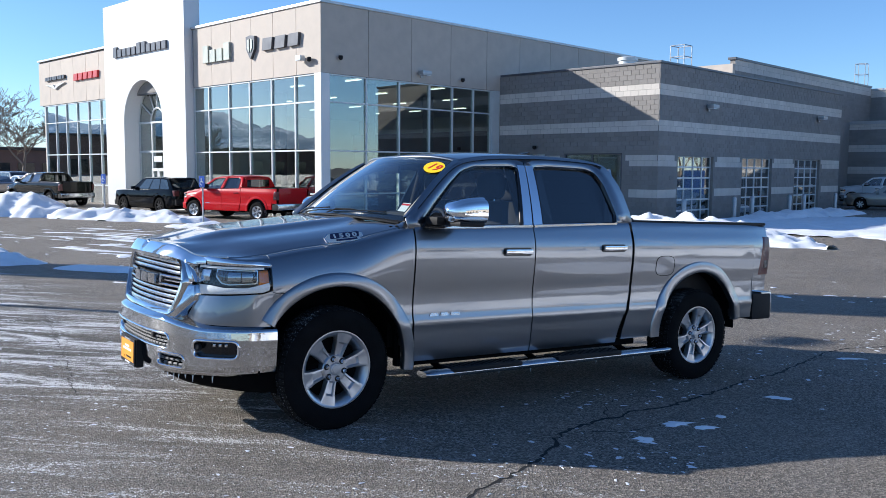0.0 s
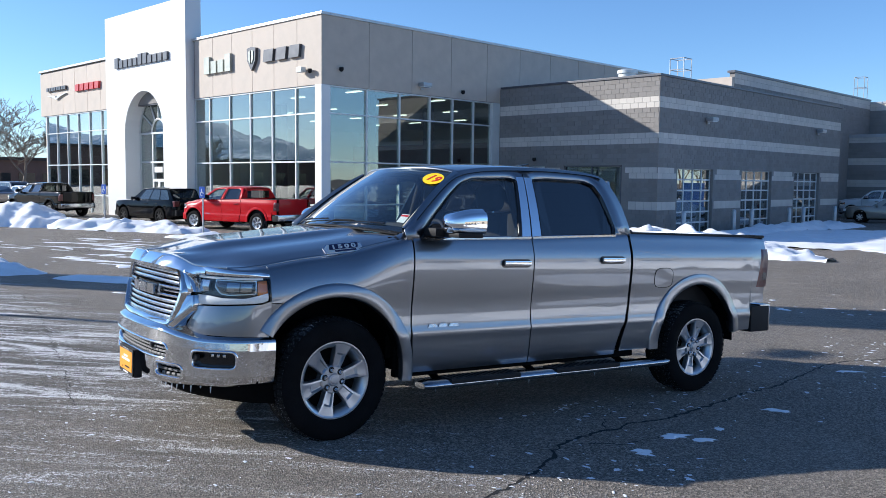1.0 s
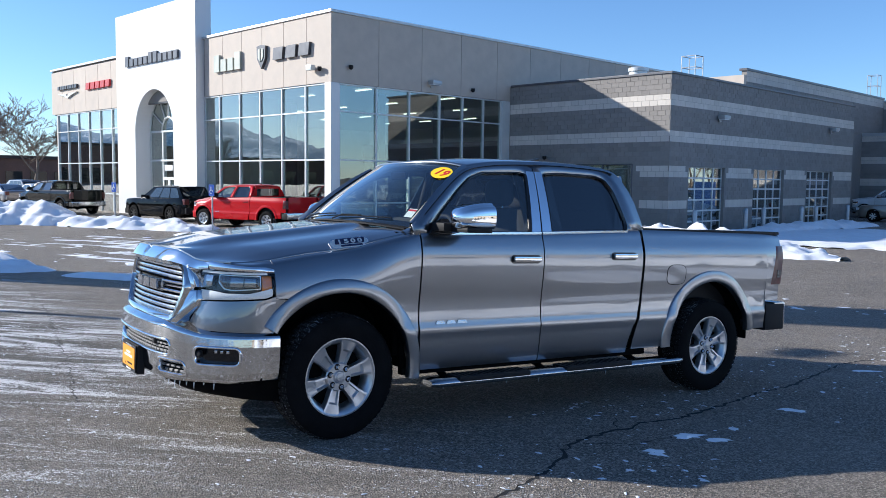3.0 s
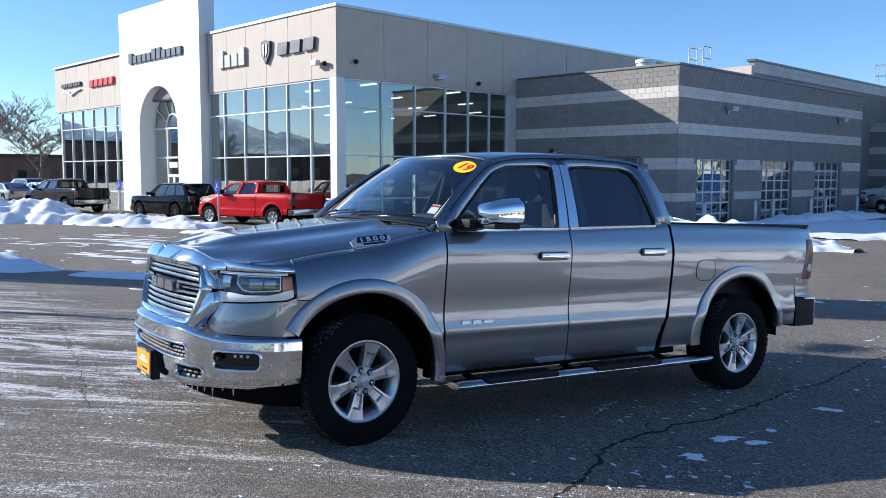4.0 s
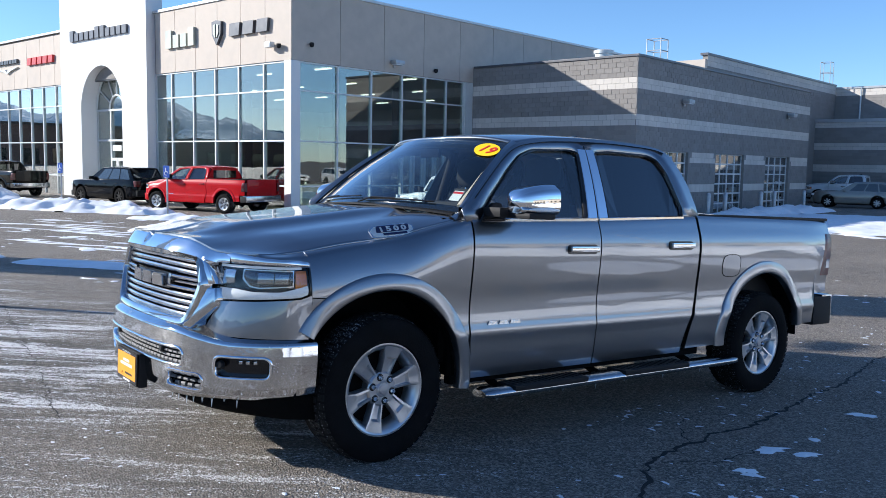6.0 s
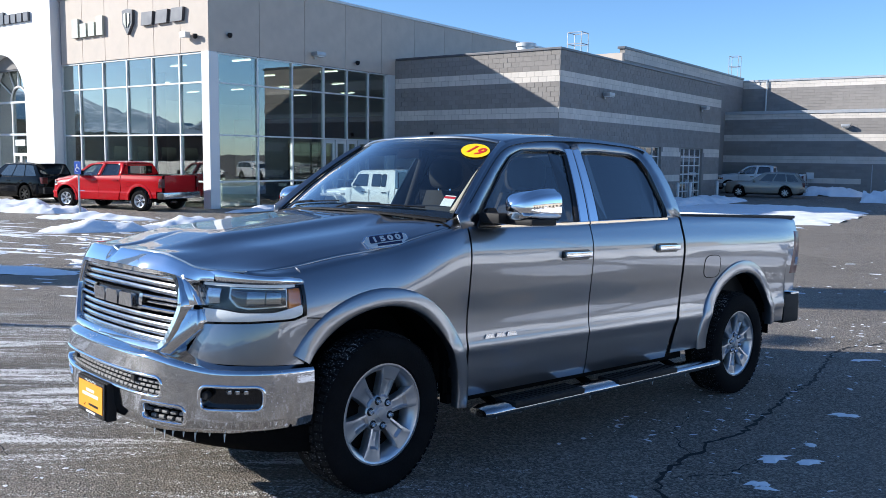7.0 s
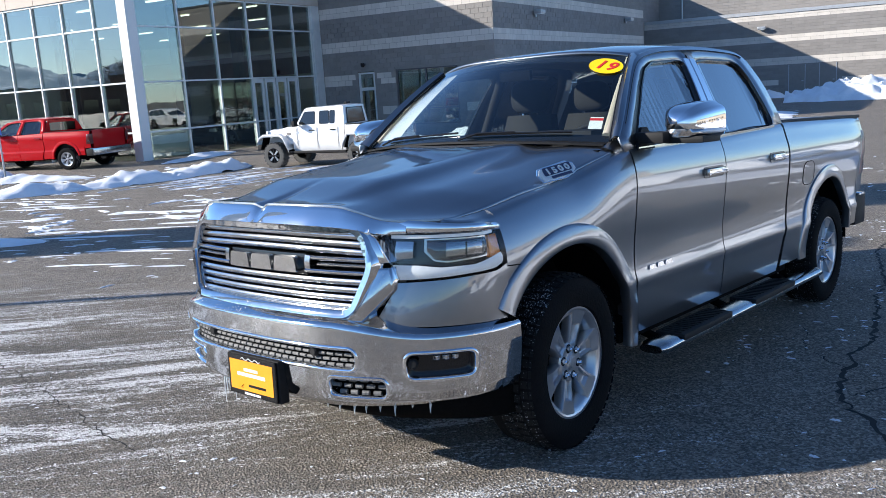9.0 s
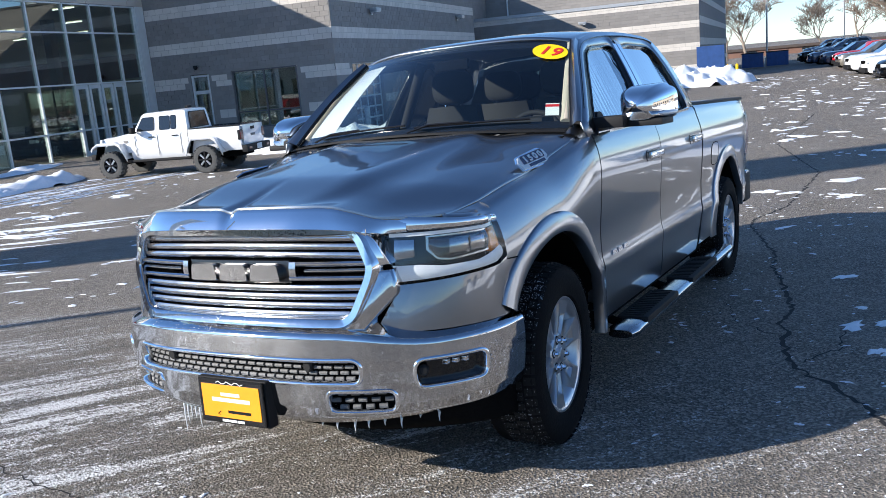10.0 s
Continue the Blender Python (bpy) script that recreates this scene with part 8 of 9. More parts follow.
        part("side_rail", bm_box(bmesh.new(), (0.55, s * 0.84 - 0.06, 0.5), (2.95, s * 0.84 + 0.06, 0.575), 0.02), bk, j)
        P = []
        for x in frange(2.9, 4.72, 16):
            P.append([(x, s * y, z) for y, z in ((W - 0.06, 0.66), (W - 0.01, 0.8), (W + 0.01, 1.0), (W, 1.34), (W - 0.02, 1.4), (W - 0.1, 1.4), (W - 0.1, 0.7))])
        bm = bmesh.new()
        V = bm_grid(bm, P)
        bm.faces.new(V[0])
        bm.faces.new(V[-1][::-1])
        part("bed_side", bm, wp, j, smooth=35)
        tl = part("tail_lamp", bm_box(bmesh.new(), (4.66, s * 0.72 - 0.09, 0.98), (4.76, s * 0.72 + 0.09, 1.26), 0.02), M["red_lens"], j, smooth=40)
        part("lamp_surround", bm_box(bmesh.new(), (4.655, s * 0.72 - 0.1, 0.965), (4.735, s * 0.72 + 0.1, 1.275), 0.02), bk, tl)
        part("rail_cap", bm_box(bmesh.new(), (2.92, s * 0.74 - 0.055, 1.402), (4.72, s * 0.74 + 0.055, 1.43), 0.01), bk, j)
        part("headlight", bm_lathe(bmesh.new(), [(-0.02, 0.0), (-0.02, 0.09), (0.04, 0.1)], 20), M["lens_white"], gr, smooth=40, m=pose(-0.58, s * 0.42, 1.08, 0, 0, -90))
        for cx, top in ((0.0, 1.16), (3.49, 1.14)):
            rows_ = []
            for q in ((-0.66, 0.98 if cx == 0 else 0.66), (-0.6, 1.06 if cx == 0 else 0.86), (-0.42, top), (0.28, top + 0.01), (0.42, top - 0.06), (0.66, 0.62)):
                rows_.append([(cx + q[0], s * 0.6, q[1] + 0.025), (cx + q[0], s * 0.96, q[1] + 0.012), (cx + q[0], s * 0.985, q[1] - 0.005), (cx + q[0] * 0.985, s * 0.985, q[1] - 0.085)])
            bm = bmesh.new()
            bm_grid(bm, rows_)
            fl = part("fender", bm, wp, j, smooth=30, thick=0.035)
            bm = bmesh.new()
            bm_grid(bm, [[(cx + q * 0.95, s * y, z - 0.06) for y in (0.55, 0.95)] for q, z in ((-0.6, 0.72), (-0.42, top), (0.28, top), (0.42, top - 0.06), (0.64, 0.62))])
            part("wheel_well", bm, M["under"], fl, thick=0.01)
            knobbly_wheel(j, cx, s * 0.83, 0.445, 0.31, s)
    part("windscreen", poly_quad([(0.905, -0.64, 1.47), (0.905, 0.64, 1.47), (1.17, 0.55, 1.88), (1.17, -0.55, 1.88)], -0.014), M["dark_glass"], j)
    bw = part("back_window", poly_quad([(2.868, -0.55, 1.46), (2.868, 0.55, 1.46), (2.812, 0.48, 1.93), (2.812, -0.48, 1.93)], 0.02), M["dark_glass"], j)
    part("window_seal", bm_tube(bmesh.new(), [(2.89, -0.56, 1.45), (2.89, 0.56, 1.45), (2.834, 0.49, 1.94), (2.834, -0.49, 1.94), (2.89, -0.56, 1.45)], 0.014, 6, False), bk, bw)
    tg = part("tailgate", bm_box(bmesh.new(), (4.68, -0.62, 0.74), (4.76, 0.62, 1.41), 0.025), wp, j, smooth=40)
    part("gate_handle", bm_box(bmesh.new(), (4.75, -0.12, 1.24), (4.775, 0.12, 1.33), 0.01), bk, tg)
    part("badge", bm_box(bmesh.new(), (4.755, -0.14, 1.04), (4.77, 0.14, 1.12), 0.006), M["joint"], tg)
    part("bed_floor", bm_box(bmesh.new(), (2.9, -0.7, 0.68), (4.7, 0.7, 0.78)), bk, j)
    part("bed_cover", bm_box(bmesh.new(), (2.92, -0.68, 1.36), (4.66, 0.68, 1.4), 0.01), bk, j)
    rbp = part("rear_bumper", bm_box(bmesh.new(), (4.74, -0.8, 0.58), (4.94, 0.8, 0.8), 0.04), bk, j, smooth=40)
    for s in (-1, 1):
        part("reflector", bm_box(bmesh.new(), (4.93, s * 0.6 - 0.09, 0.66), (4.95, s * 0.6 + 0.09, 0.73), 0.006), M["red_lens"], rbp)
    part("plate", bm_box(bmesh.new(), (4.941, -0.16, 0.62), (4.955, 0.16, 0.78)), M["paper"], rbp)
    part("front_bumper", bm_box(bmesh.new(), (-0.84, -0.78, 0.62), (-0.6, 0.78, 0.82), 0.04), bk, j, smooth=40)
    part("chassis", bm_box(bmesh.new(), (-0.5, -0.45, 0.45), (4.5, 0.45, 0.62)), M["under"], j)
    for x in (0.0, 3.49):
        part("axle", bm_tube(bmesh.new(), [(x, -0.8, 0.44), (x, 0.8, 0.44)], 0.06, 10), M["under"], j)
    part("roof_lamp", bm_box(bmesh.new(), (2.5, -0.12, 2.05), (2.62, 0.12, 2.13), 0.03), bk, j)


def poly_quad(q, dx):
    bm = bmesh.new()
    a = [bm.verts.new((p[0] + dx, p[1], p[2])) for p in q]
    b = [bm.verts.new((p[0] + dx * 0.3, p[1], p[2])) for p in q]
    bm.faces.new(a)
    bm.faces.new(b[::-1])
    for i in range(4):
        bm.faces.new((a[i], b[i], b[(i + 1) % 4], a[(i + 1) % 4]))
    return bm


build_offroad_pickup()


# ---- signs on the facade, as plain shapes ----
def sign_blocks(name, label, material, x0, x1, z0, z1, y, n, slant=0.12, seed=1, parent=None, depth=0.14, low=()):
    """A row of raised slabs in place of lettering."""
    rnd = random.Random(seed)
    sg = thing(name, label, "sign")
    w = (x1 - x0) / n
    for k in range(n):
        a, b = x0 + k * w + w * 0.13, x0 + (k + 1) * w - w * 0.13
        top = z1 if k not in low else z0 + (z1 - z0) * 0.72
        bm = bmesh.new()
        bm_prism(bm, [(a, z0), (b, z0), (b + slant * 0.3, top), (a + slant * 0.3, top)], depth, lambda u, v, d: (u, y - d, v))
        part("slab", bm, material, sg)
    return sg


yw = Y0
sign_blocks("sign", "pale grey-green raised sign slabs on the fascia", M["pale_sign"], -32.2, -29.7, 6.75, 7.55, yw, 4, 0.0, low=(1, 2))
sign_blocks("sign", "dark raised sign slabs on the fascia", M["grey_sign"], -27.2, -24.3, 6.9, 7.42, yw, 3, 0.25)
sh = thing("shield_sign", "dark shield emblem on the fascia", "sign")
bm = bmesh.new()
bm_prism(bm, [(-28.35, 7.6), (-28.0, 7.66), (-27.65, 7.6), (-27.68, 7.05), (-28.0, 6.6), (-28.32, 7.05)], 0.14, lambda u, v, d: (u, yw - d, v))
part("shield", bm, M["grey_sign"], sh)
bm = bmesh.new()
bm_prism(bm, [(-28.2, 7.45), (-28.05, 7.5), (-28.05, 6.9), (-28.2, 7.1)], 0.03, lambda u, v, d: (u, yw - 0.142 - d, v))
part("inlay", bm, M["pale_sign"], sh)
bm = bmesh.new()
bm_prism(bm, [(-27.8, 7.45), (-27.95, 7.5), (-27.95, 6.9), (-27.8, 7.1)], 0.03, lambda u, v, d: (u, yw - 0.142 - d, v))
part("inlay", bm, M["pale_sign"], sh)
sign_blocks("name_sign", "dark raised sign slabs on the white tower", M["grey_sign"], -41.1, -35.0, 7.72, 8.28, 17.62, 11, 0.0, low=(1, 2, 3, 4, 7, 8, 9, 10))
sign_blocks("sign", "red raised sign slabs on the fascia", M["red_sign"], -47.5, -44.0, 6.95, 7.35, yw, 5, 0.25)
sign_blocks("sign", "dark raised sign slabs on the fascia", M["grey_sign"], -51.9, -48.8, 7.2, 7.42, yw, 8, 0.1)
wg = thing("winged_sign", "silver winged emblem on the fascia", "sign")
bm = bmesh.new()
bm_prism(bm, [(-51.9, 6.95), (-50.6, 6.9), (-50.35, 6.7), (-50.1, 6.9), (-48.8, 6.95), (-49.8, 6.78), (-50.35, 6.62), (-50.9, 6.78)], 0.12, lambda u, v, d: (u, yw - d, v))
part("wing", bm, M["alu"], wg)


# ---- fixtures on the walls and roofs ----
def wall_lamp(x, y, z, out):
    w = thing("wall_lamp", "grey metal wall lamp on the facade", "lamp", pose(x, y, z, 0, 0, out), group="wall lamps")
    part("arm", bm_box(bmesh.new(), (-0.08, -0.06, -0.1), (0.08, 0.0, 0.1), 0.01), M["steel"], w)
    bm = bm_box(bmesh.new(), (-0.28, -0.42, 0.02), (0.28, -0.05, 0.2), 0.05)
    part("hood", bm, M["steel"], w, smooth=40)
    part("lens", bm_box(bmesh.new(), (-0.22, -0.38, -0.01), (0.22, -0.1, 0.018)), M["lens_white"], w)


wall_lamp(BX + 0.03, 33.5, 4.62, 90)
wall_lamp(BX + 0.03, 46.7, 4.72, 90)
wall_lamp(-8.5, 59.96, 4.1, 0)
wall_lamp(X0 + 0.0, 23.7, 6.0, 90)


def camera_dome(x, y, z, out):
    w = thing("security_camera", "small dark security camera on the wall", "camera", pose(x, y, z, 0, 0, out), group="security cameras")
    part("bracket", bm_box(bmesh.new(), (-0.03, -0.12, -0.03), (0.03, 0.0, 0.03), 0.005), M["steel"], w)
    part("dome", bm_lathe(bmesh.new(), [(0.09, 0.0), (0.09, 0.09), (0.0, 0.1), (-0.07, 0.07), (-0.1, 0.0)], 16, "z"), M["black_plastic"], w, smooth=50, m=pose(0, -0.16, -0.02))


camera_dome(X0, 26.3, 6.0, 90)
camera_dome(X0, 18.9, 6.35, 90)
camera_dome(-23.6, Y0, 6.25, 0)
camera_dome(-20.6, BY - 0.03, 2.85, 0)
f = thing("facade_floodlight", "pale floodlight on the fascia", "lamp", pose(-24.1, Y0, 6.3))
part("body", bm_box(bmesh.new(), (-0.2, -0.35, -0.1), (0.15, -0.1, 0.12), 0.03), M["alu"], f, smooth=40)
part("arm", bm_box(bmesh.new(), (-0.05, -0.1, -0.04), (0.05, 0.0, 0.04)), M["steel"], f)

v = thing("roof_vent", "pale round roof vent", "vent", pose(-16.3, 30.3, BTOP + 0.0))
part("drum", bm_lathe(bmesh.new(), [(0.0, 0.4), (0.35, 0.4), (0.36, 0.46), (0.5, 0.46), (0.55, 0.3), (0.55, 0.0)], 24, "z"), M["alu"], v, smooth=40)
part("curb", bm_box(bmesh.new(), (-0.5, -0.5, -0.2), (0.5, 0.5, 0.05)), M["coping"], v)


def roof_cage(x, y, z, h):
    c = thing("roof_ladder_cage", "thin galvanised guard frame on the roof", "railing", pose(x, y, z))
    for dx, dy in ((-0.35, -0.35), (0.35, -0.35), (-0.35, 0.35), (0.35, 0.35)):
        part("post", bm_tube(bmesh.new(), [(dx, dy, -0.2), (dx, dy, h)], 0.025, 6), M["steel"], c)
    for zz in (h * 0.55, h):
        for a, b in (((-0.35, -0.35), (0.35, -0.35)), ((0.35, -0.35), (0.35, 0.35)), ((0.35, 0.35), (-0.35, 0.35)), ((-0.35, 0.35), (-0.35, -0.35))):
            part("rail", bm_tube(bmesh.new(), [(*a, zz), (*b, zz)], 0.02, 6), M["steel"], c)


roof_cage(-14.9, 32.6, BTOP, 1.15)
roof_cage(-17.2, 63.0, 7.95, 1.7)
p = thing("downpipe", "white metal downpipe on the far wall", "pipe")
part("pipe", bm_tube(bmesh.new(), [(-15.0, 63.9, 5.4), (-15.0, 63.9, 7.8)], 0.06, 8), M["alu"], p)
for i, x in enumerate((-6.22, -4.27)):
    d = thing("steel_door", "pale grey steel service door", "door")
    boxed("leaf", (x - 0.5, 60.02, ground_z(x, 60) - 0.02), (x + 0.5, 60.08, 1.55), M["alu"], d)
    boxed("frame", (x - 0.55, 59.97, ground_z(x, 60) - 0.02), (x - 0.501, 60.06, 1.6), M["steel"], d)
    boxed("frame", (x + 0.501, 59.97, ground_z(x, 60) - 0.02), (x + 0.55, 60.06, 1.6), M["steel"], d)
    boxed("handle", (x + 0.3, 59.96, 0.45), (x + 0.42, 60.0, 0.52), M["steel"], d)
s = boxed("wall_notice", (-10.9, 59.93, 0.55), (-10.4, 59.96, 1.0), M["paper"])
tagged(s, "small white notice board on the block wall", "sign")
for y in (30.2, 35.0, 36.9, 41.4, 43.3, 47.9):
    b = thing("bollard", "grey concrete-filled steel bollard", "bollard", pose(BX + 0.75, y, ground_z(BX, y)), group="bollards")
    part("post", bm_lathe(bmesh.new(), [(-0.1, 0.11), (0.95, 0.11), (1.02, 0.08), (1.05, 0.0)], 16, "z"), M["steel"], b, smooth=50)


def parking_sign(x, y):
    g = ground_z(x, y)
    s = thing("parking_sign", "blue and white parking sign on a thin post", "sign", pose(x, y, g, 0, 0, 20), group="parking signs")
    part("post", bm_tube(bmesh.new(), [(0, 0, -0.1), (0, 0, 1.8)], 0.03, 8), M["steel"], s)
    part("board", bm_box(bmesh.new(), (-0.13, -0.05, 1.38), (0.13, -0.037, 1.8), 0.004), M["blue_sign"], s)
    part("pictogram", bm_tube(bmesh.new(), [(0.07 * math.cos(a), -0.056, 1.53 + 0.07 * math.sin(a)) for a in (math.tau * k / 20 for k in range(17))], 0.014, 5), M["paper"], s)
    part("pictogram_bar", bm_box(bmesh.new(), (-0.03, -0.06, 1.56), (0.0, -0.0505, 1.72)), M["paper"], s)


M["blue_sign"] = mat("blue_sign", (0.03, 0.1, 0.45), 0.4, var=0.05)
parking_sign(-23.3, 12.7)
parking_sign(-31.3, 12.5)

# ---- showroom inside ----
for i, (x, y) in enumerate(((-26.5, 22.0), (-30.0, 25.5), (-25.2, 26.5), (-33.0, 21.5))):
    d = thing("reception_desk", "dark reception desk in the showroom", "desk", pose(x, y, FLOOR, 0, 0, 90 * (i % 2)))
    part("front", bm_box(bmesh.new(), (-1.0, -0.35, 0.0), (1.0, -0.3, 1.05), 0.01), M["dark_furniture"], d)
    part("top", bm_box(bmesh.new(), (-1.05, -0.4, 1.051), (1.05, 0.35, 1.1), 0.01), M["interior_floor"], d)
    part("side", bm_box(bmesh.new(), (-1.0, -0.29, 0.0), (-0.95, 0.3, 1.05)), M["dark_furniture"], d)
    part("side", bm_box(bmesh.new(), (0.95, -0.29, 0.0), (1.0, 0.3, 1.05)), M["dark_furniture"], d)
b = boxed("display_case", (-24.6, 19.2, FLOOR), (-23.8, 21.0, 0.7), M["alu"], bevel=0.02)
tagged(b, "pale display case behind the glass", "cabinet")
for x, y in ((-27.0, 24.0), (-34.5, 24.0), (-46.0, 24.0), (-30.0, 31.0), (-26.5, 35.0)):
    c = boxed("interior_column", (x - 0.22, y - 0.22, FLOOR), (x + 0.22, y + 0.22, 5.9), M["dark_furniture"])
    structure(c, "dark square column inside the showroom", "column")
M["maroon"] = mat("maroon_board", (0.1, 0.015, 0.02), 0.6, var=0.15)
for x in range(5):
    for y in range(4):
        l = boxed("ceiling_lamp", (-25.8 - 4.4 * x - 0.55, 22.0 + 5.5 * y - 0.05, 5.82), (-25.8 - 4.4 * x + 0.55, 22.0 + 5.5 * y + 0.05, 5.87), M["lamp_glow"])
        tagged(l, "glowing strip lamp under the showroom ceiling", "lamp", "ceiling lamps")
w = boxed("interior_partition", (-44.0, 37.0, FLOOR), (-29.0, 37.2, 3.1), M["interior_wall"])
structure(w, "pale partition inside the showroom")
w = boxed("interior_band", (-44.0, 36.9, 2.9), (-29.0, 36.99, 4.2), M["maroon"])
structure(w, "dark red fascia band inside the showroom")
park_car("showroom_car", "dark car on display in the showroom", "car", M["black_paint"], -29.0, 20.6, 10, SEDAN).location.z = FLOOR
for x, y, turn, kind_, paint in ((-25.6, 24.3, 95, SUV, "black_paint"), (-28.6, 27.5, 80, WAGON, "black_paint"), (-32.0, 30.5, 85, SUV, "grey_paint"), (-27.0, 33.0, 60, SEDAN, "black_paint"), (-38.0, 21.0, 15, SUV, "black_paint")):
    park_car("showroom_car", "dark car on display in the showroom", "car", M[paint], x, y, turn, kind_).location.z = FLOOR
park_car("showroom_car", "grey car on display in the showroom", "car", M["grey_paint"], -48.0, 21.5, 5, SUV).location.z = FLOOR


# ---- trees, poles and distance ----
def build_tree(x, y, h, seed, label="bare winter tree with fine grey-brown twigs", spread=1.0, twigs=5):
    rnd = random.Random(seed)
    base = Vector((x, y, ground_z(x, y) - 0.2))
    tree = thing("tree", label, "tree", Matrix.Translation(base))
    trunk, crown = bmesh.new(), bmesh.new()

    def grow(bm_, p, way, length, r, depth):
        pts, rs = [p], [r]
        n = 4 if depth < 2 else 3
        for k in range(n):
            way = (way + Vector((rnd.gauss(0, 0.12), rnd.gauss(0, 0.12), rnd.gauss(0.05, 0.06)))).normalized()
            p = p + way * length / n
            pts.append(p)
            rs.append(max(h * 0.0022, r * (1 - 0.45 * (k + 1) / n)))
        bm_tube(bm_, pts, rs, 7 if depth < 2 else 3, False)
        if depth >= twigs:
            return
        kids = 3 if depth else 5
        for k in range(kids):
            q = pts[rnd.randint(max(1, n - 2), n)]
            a = rnd.uniform(0, math.tau)
            side = Vector((math.cos(a), math.sin(a), 0))
            w2 = (way * rnd.uniform(0.6, 1.0) + side * rnd.uniform(0.45, 0.95) * spread).normalized()
            grow(crown, q, w2, length * rnd.uniform(0.6, 0.82), rs[-1] * 0.72, depth + 1)
    grow(trunk, Vector((0, 0, 0)), Vector((0, 0, 1)), h * 0.36, h * 0.016, 0)
    part("trunk", trunk, M["bark"], tree, smooth=60)
    part("crown", crown, M["bark"], tree, smooth=60)
    return tree


build_tree(-100.0, 33.0, 13.5, 4, spread=1.0, twigs=6)
build_tree(-112.0, 37.0, 9.0, 9, spread=1.1)
build_tree(3.5, 112.0, 13.0, 12, twigs=6)
build_tree(1.0, 125.0, 11.0, 15)
for i, (x, y, h) in enumerate(((14.5, 98.0, 9.5), (17.0, 88.0, 11.5), (18.5, 96.0, 10.0), (19.0, 80.0, 12.0), (22.0, 86.0, 12.0), (13.0, 118.0, 9.0))):
    build_tree(x, y, h, 30 + i, "bare brown tree with dense twigs", 0.9, 6)


def light_pole(x, y, h, label="grey steel lot lamp on a tall pole"):
    g = ground_z(x, y)
    p = thing("lot_lamp", label, "street lamp", pose(x, y, g))
    part("base", bm_lathe(bmesh.new(), [(-0.1, 0.28), (0.6, 0.28), (0.6, 0.0)], 16, "z"), M["coping"], p, smooth=40)
    part("pole", bm_tube(bmesh.new(), [(0, 0, 0.55), (0, 0, h)], [0.1, 0.075], 12), M["steel"], p, smooth=60)
    for s in (-1, 1):
        part("arm", bm_tube(bmesh.new(), [(0, 0, h - 0.1), (0, s * 0.6, h - 0.05)], 0.04, 8), M["steel"], p)
        part("head", bm_box(bmesh.new(), (-0.2, s * 0.9 - 0.35, h - 0.12), (0.2, s * 0.9 + 0.35, h + 0.03), 0.03), M["steel"], p, smooth=40)


light_pole(5.2, 95.0, 14.0)
light_pole(12.3, 92.0, 12.5)
light_pole(-16.6, -6.4, 9.0)
light_pole(24.0, 22.0, 10.0)


def low_building(name, label, lo, hi, material, roof_mat, windows):
    b = thing(name, label, "building")
    boxed("wall", lo, (hi[0], hi[1], hi[2] - 0.4), material, b)
    boxed("roof", (lo[0] - 0.3, lo[1] - 0.3, hi[2] - 0.396), (hi[0] + 0.3, hi[1] + 0.3, hi[2]), roof_mat, b)
    for wlo, whi in windows:
        w = boxed("window", wlo, whi, M["dark_glass"], b)
    return b


M["brown_wall"] = mat("brown_brick_wall", (0.2, 0.11, 0.08), 0.9, var=0.2, scale=0.5, bump=0.5, bscale=6)
M["tan_wall"] = mat("tan_stucco", (0.5, 0.43, 0.34), 0.9, var=0.08, scale=0.4)
M["brown_roof"] = mat("dark_roof", (0.08, 0.06, 0.05), 0.8, var=0.2)
low_building("far_shop", "low brown brick shop with a dark roof band", (-118, 31, -0.6), (-110, 52, 4.2), M["brown_wall"], M["brown_roof"], [((-109.99, 33 + 3 * k, 0.4), (-109.93, 35 + 3 * k, 2.2)) for k in range(5)])
low_building("far_shop", "low tan shop across the road", (-70, -60, -0.3), (-30, -45, 5.0), M["tan_wall"], M["brown_roof"], [((-68 + 4 * k, -44.99, 0.4), (-65.5 + 4 * k, -44.93, 2.6)) for k in range(9)])
low_building("far_house", "long low brown building beyond the lot", (-14.0, 150, -0.6), (46.0, 160, 0.9), M["brown_wall"], M["brown_roof"], [((3.5 + 9 * k, 149.93, -0.2), (5.5 + 9 * k, 149.99, 0.4)) for k in range(4)])
for k, (y0, y1, h) in enumerate(((-40, -6, 7.0), (-78, -46, 5.5), (-120, -84, 8.0))):
    low_building("far_shop", "dark brick shop mirrored in the showroom glass", (-150, y0, -0.6), (-132, y1, h), M["brown_wall"], M["brown_roof"], [((-131.99, y0 + 2 + 5 * q, 0.6), (-131.93, y0 + 5 + 5 * q, 3.0)) for q in range(6)])
for k, (x, y, h) in enumerate(((-104, -22, 10.0), (-92, -40, 9.0), (-110, -62, 11.0), (-84, -70, 9.0))):
    build_tree(x, y, h, 60 + k, "bare winter tree across the road", 1.0, 5)
low_building("far_house", "long low buildings across the lot", (48, -20, -0.6), (60, 60, 5.5), M["tan_wall"], M["brown_roof"], [((47.93, -16 + 6 * k, 0.6), (47.99, -13 + 6 * k, 2.6)) for k in range(12)])
M["bin_blue"] = mat("blue_bin_paint", (0.025, 0.07, 0.22), 0.5, var=0.2, scale=3, bump=0.1)
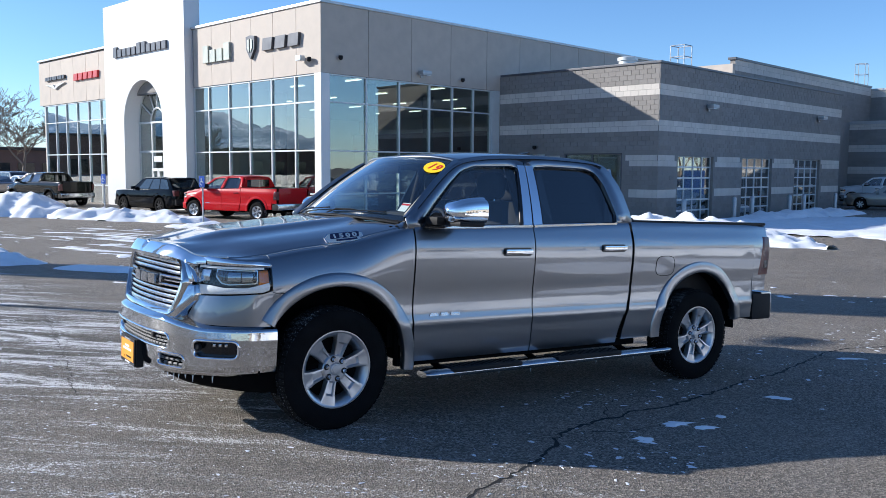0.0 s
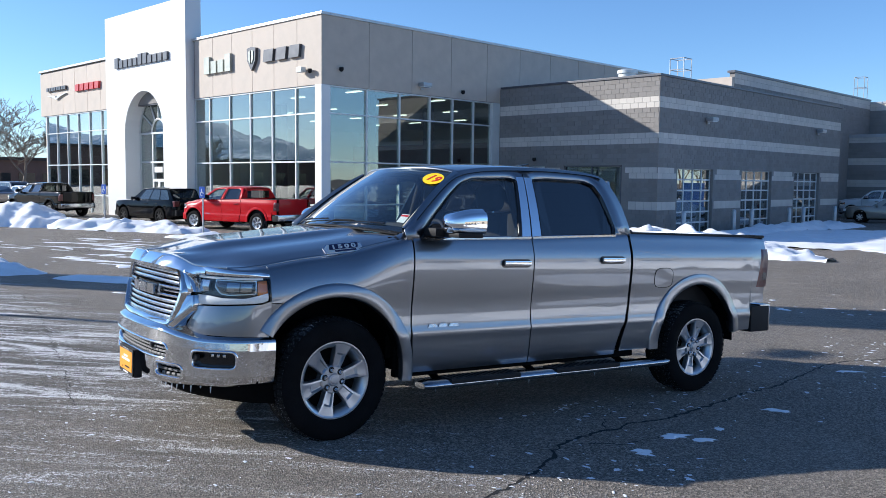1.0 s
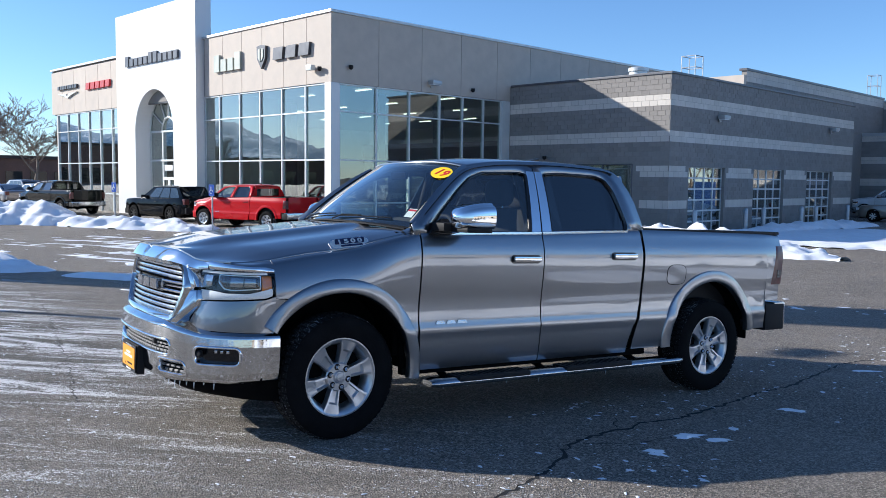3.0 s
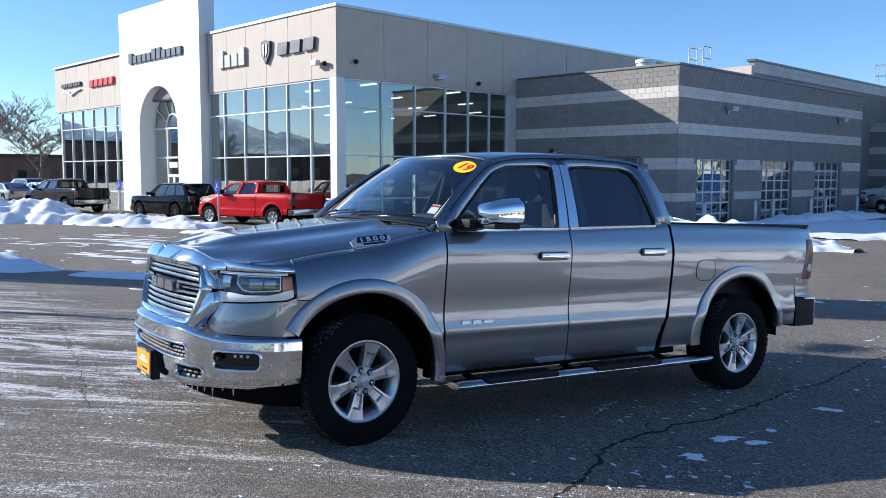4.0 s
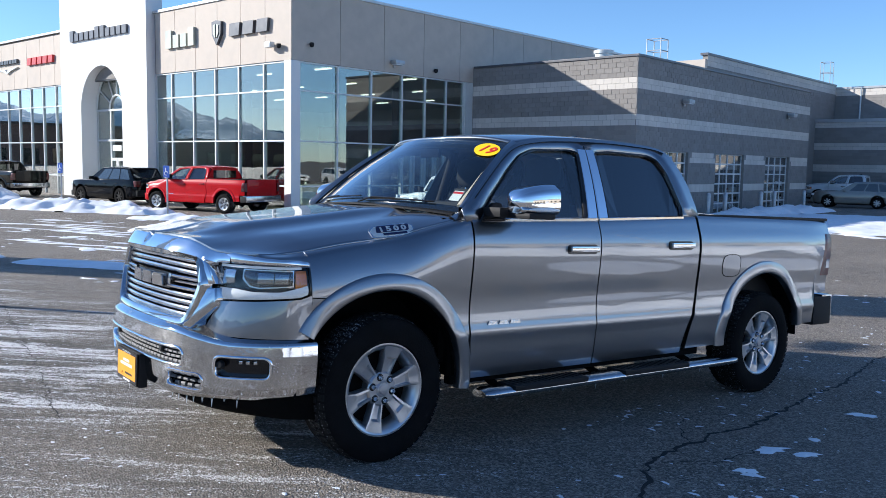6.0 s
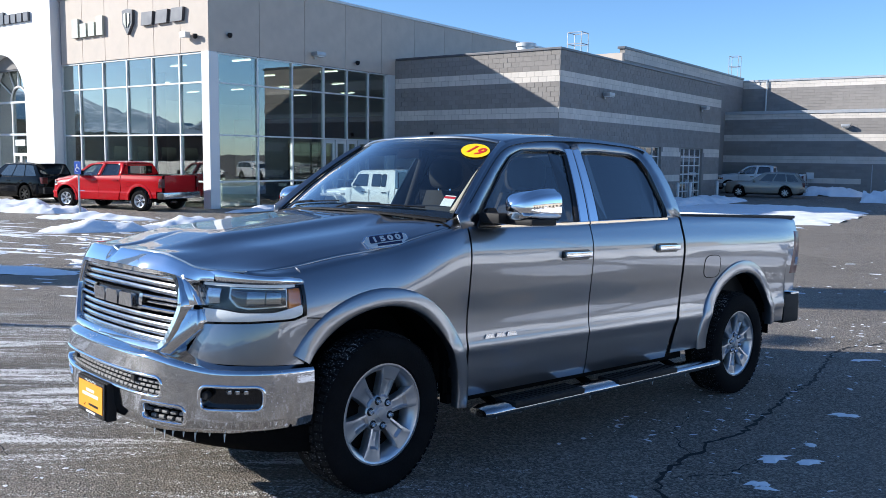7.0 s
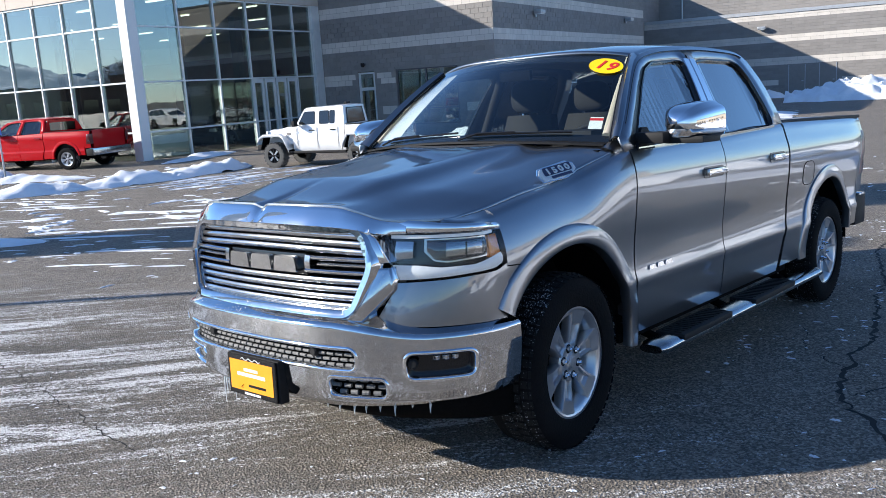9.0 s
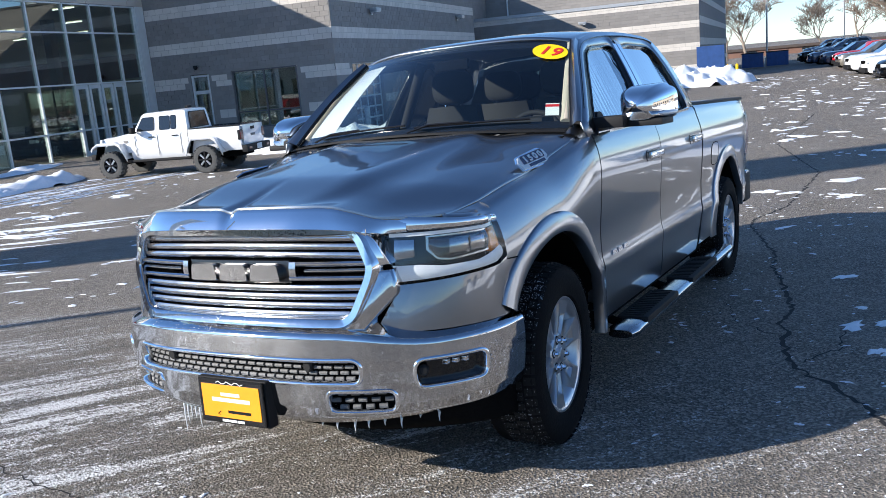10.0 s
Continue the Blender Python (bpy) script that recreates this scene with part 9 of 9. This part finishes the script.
for x, y in ((3.4, 78.5), (5.5, 79.5)):
    d = thing("dumpster", "blue steel dumpster with a black lid beside snow", "dumpster", pose(x, y, ground_z(x, y)))
    bm = bm_box(bmesh.new(), (-0.9, -0.7, 0.1), (0.9, 0.7, 1.3), 0.03)
    part("bin", bm, M["bin_blue"], d)
    for rx in (-0.6, 0.0, 0.6):
        part("rib", bm_box(bmesh.new(), (rx - 0.04, -0.74, 0.15), (rx + 0.04, -0.701, 1.2), 0.008), M["bin_blue"], d)
    part("lid", bm_box(bmesh.new(), (-0.95, -0.75, 1.301), (0.95, 0.75, 1.38), 0.02), M["black_plastic"], d)
e = thing("utility_cabinet", "pale utility cabinet at the wall corner", "cabinet", pose(0.6, 60.6, ground_z(0, 60)))
part("box", bm_box(bmesh.new(), (-0.5, -0.4, 0), (0.5, 0.4, 2.1), 0.03), M["alu"], e)
g = thing("steel_gate", "dark blue steel enclosure at the wall corner", "gate", pose(-0.1, 59.6, ground_z(0, 60)))
part("panel", bm_box(bmesh.new(), (-0.55, -0.06, 0), (1.3, 0.06, 2.3), 0.02), M["bin_blue"], g)
for k in range(2):
    p = thing("yellow_bollard", "yellow painted steel bollard", "bollard", pose(1.4 + 0.6 * k, 58.6, ground_z(1, 58)))
    part("post", bm_lathe(bmesh.new(), [(-0.1, 0.1), (0.9, 0.1), (0.97, 0.0)], 12, "z"), M["yellow"], p, smooth=50)

# unseen pylon beside the lot, added to cast the shadow band across the asphalt
p = thing("pylon_sign", "tall white pylon beside the lot, unseen, casting the shadow band", "sign", pose(-24.0, -5.6, 0, 0, 0, 33))
for dx in (-0.9, 0.9):
    part("leg", bm_box(bmesh.new(), (-0.2, dx - 0.2, -0.5), (0.2, dx + 0.2, 5.0)), M["steel"], p)
part("board", bm_box(bmesh.new(), (-0.3, -1.25, 5.0), (0.3, 1.25, 18.0), 0.05), M["white_panel"], p)


# mountains behind the camera, seen mirrored in the glass
def mountains():
    m = bpy.data.materials.new("hazy_snowy_mountain")
    m.use_nodes = True
    n, l = m.node_tree.nodes, m.node_tree.links
    b = n["Principled BSDF"]
    tc, nz, rp = n.new("ShaderNodeTexCoord"), n.new("ShaderNodeTexNoise"), n.new("ShaderNodeValToRGB")
    nz.inputs["Scale"].default_value, nz.inputs["Detail"].default_value = 0.012, 9
    l.new(tc.outputs["Object"], nz.inputs["Vector"])
    mp = n.new("ShaderNodeMapping")
    mp.inputs["Scale"].default_value = (1, 1, 2.6)
    l.new(tc.outputs["Object"], mp.inputs["Vector"])
    l.new(mp.outputs[0], nz.inputs["Vector"])
    nz.inputs["Roughness"].default_value = 0.66
    rp.color_ramp.elements[0].position, rp.color_ramp.elements[1].position = 0.5, 0.6
    # rock and snow are tinted blue: distance haze painted into the colour
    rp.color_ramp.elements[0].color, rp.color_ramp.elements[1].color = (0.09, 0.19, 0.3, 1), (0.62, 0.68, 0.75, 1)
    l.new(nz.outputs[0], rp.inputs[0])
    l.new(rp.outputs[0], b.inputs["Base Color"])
    b.inputs["Emission Color"].default_value = (0.14, 0.28, 0.42, 1)      # air haze painted as a faint blue glow of the range
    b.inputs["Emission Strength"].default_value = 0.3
    b.inputs["Roughness"].default_value = 0.95
    bm = bmesh.new()
    P = []
    for i in range(181):
        a = radians(178 + 130 * i / 180)
        row = []
        for j in range(15):
            r = 2300 + 110 * j
            ridge = math.sin(math.pi * min(1, j / 10) / 2) ** 1.2
            f = 0.62 + 0.75 * noise.fractal(Vector((a * 5, j * 0.16, 3.3)), 0.9, 2.0, 6)
            x, y = r * math.cos(a), r * math.sin(a)
            row.append((x, y, -20 + 230 * ridge * max(0.25, f) * smooth01(i / 25)))
        P.append(row)
    bm_grid(bm, P)
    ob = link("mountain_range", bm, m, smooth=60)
    tagged(ob, "distant snowy mountain range under a clear sky, blue haze painted in", "mountains", kind="structure")


mountains()
# ---- single blocks of the walls ----
block_face(WALLS["front"], "x", X0 + 0.02, BX, BY, -1, BANDS, [(-21.05, -20.1, FLOOR, 2.53), (-18.95, -15.75, 0.05, 2.53)], near=(-19.5, BX + 0.1, 3.0, 6.6))
block_face(WALLS["side"], "y", BY, 50.3, BX, 1, BANDS, [(a, b, -1.5, 2.42) for a, b in GARAGE])
FAR = [(z0 - 0.3, min(z1 - 0.3, 5.1), p) for z0, z1, p in BANDS if z0 - 0.3 < 5.0]
block_face(WALLS["far"], "x", -17.0, -0.42, 60.0, -1, FAR, [(-6.75, -5.7, -1.5, 1.55), (-4.8, -3.75, -1.5, 1.55)], width=0.8)
block_face(WALLS["farhigh"], "x", -16.8, -0.42, 64.02, -1, [(5.2, 7.25, 0), (7.25, 7.75, 1)], width=0.8)
block_face(WALLS["upper"], "y", 42.0, 64.0, -16.8, 1, [(5.0, 7.35, 0), (7.35, 7.95, 1)], width=0.8)
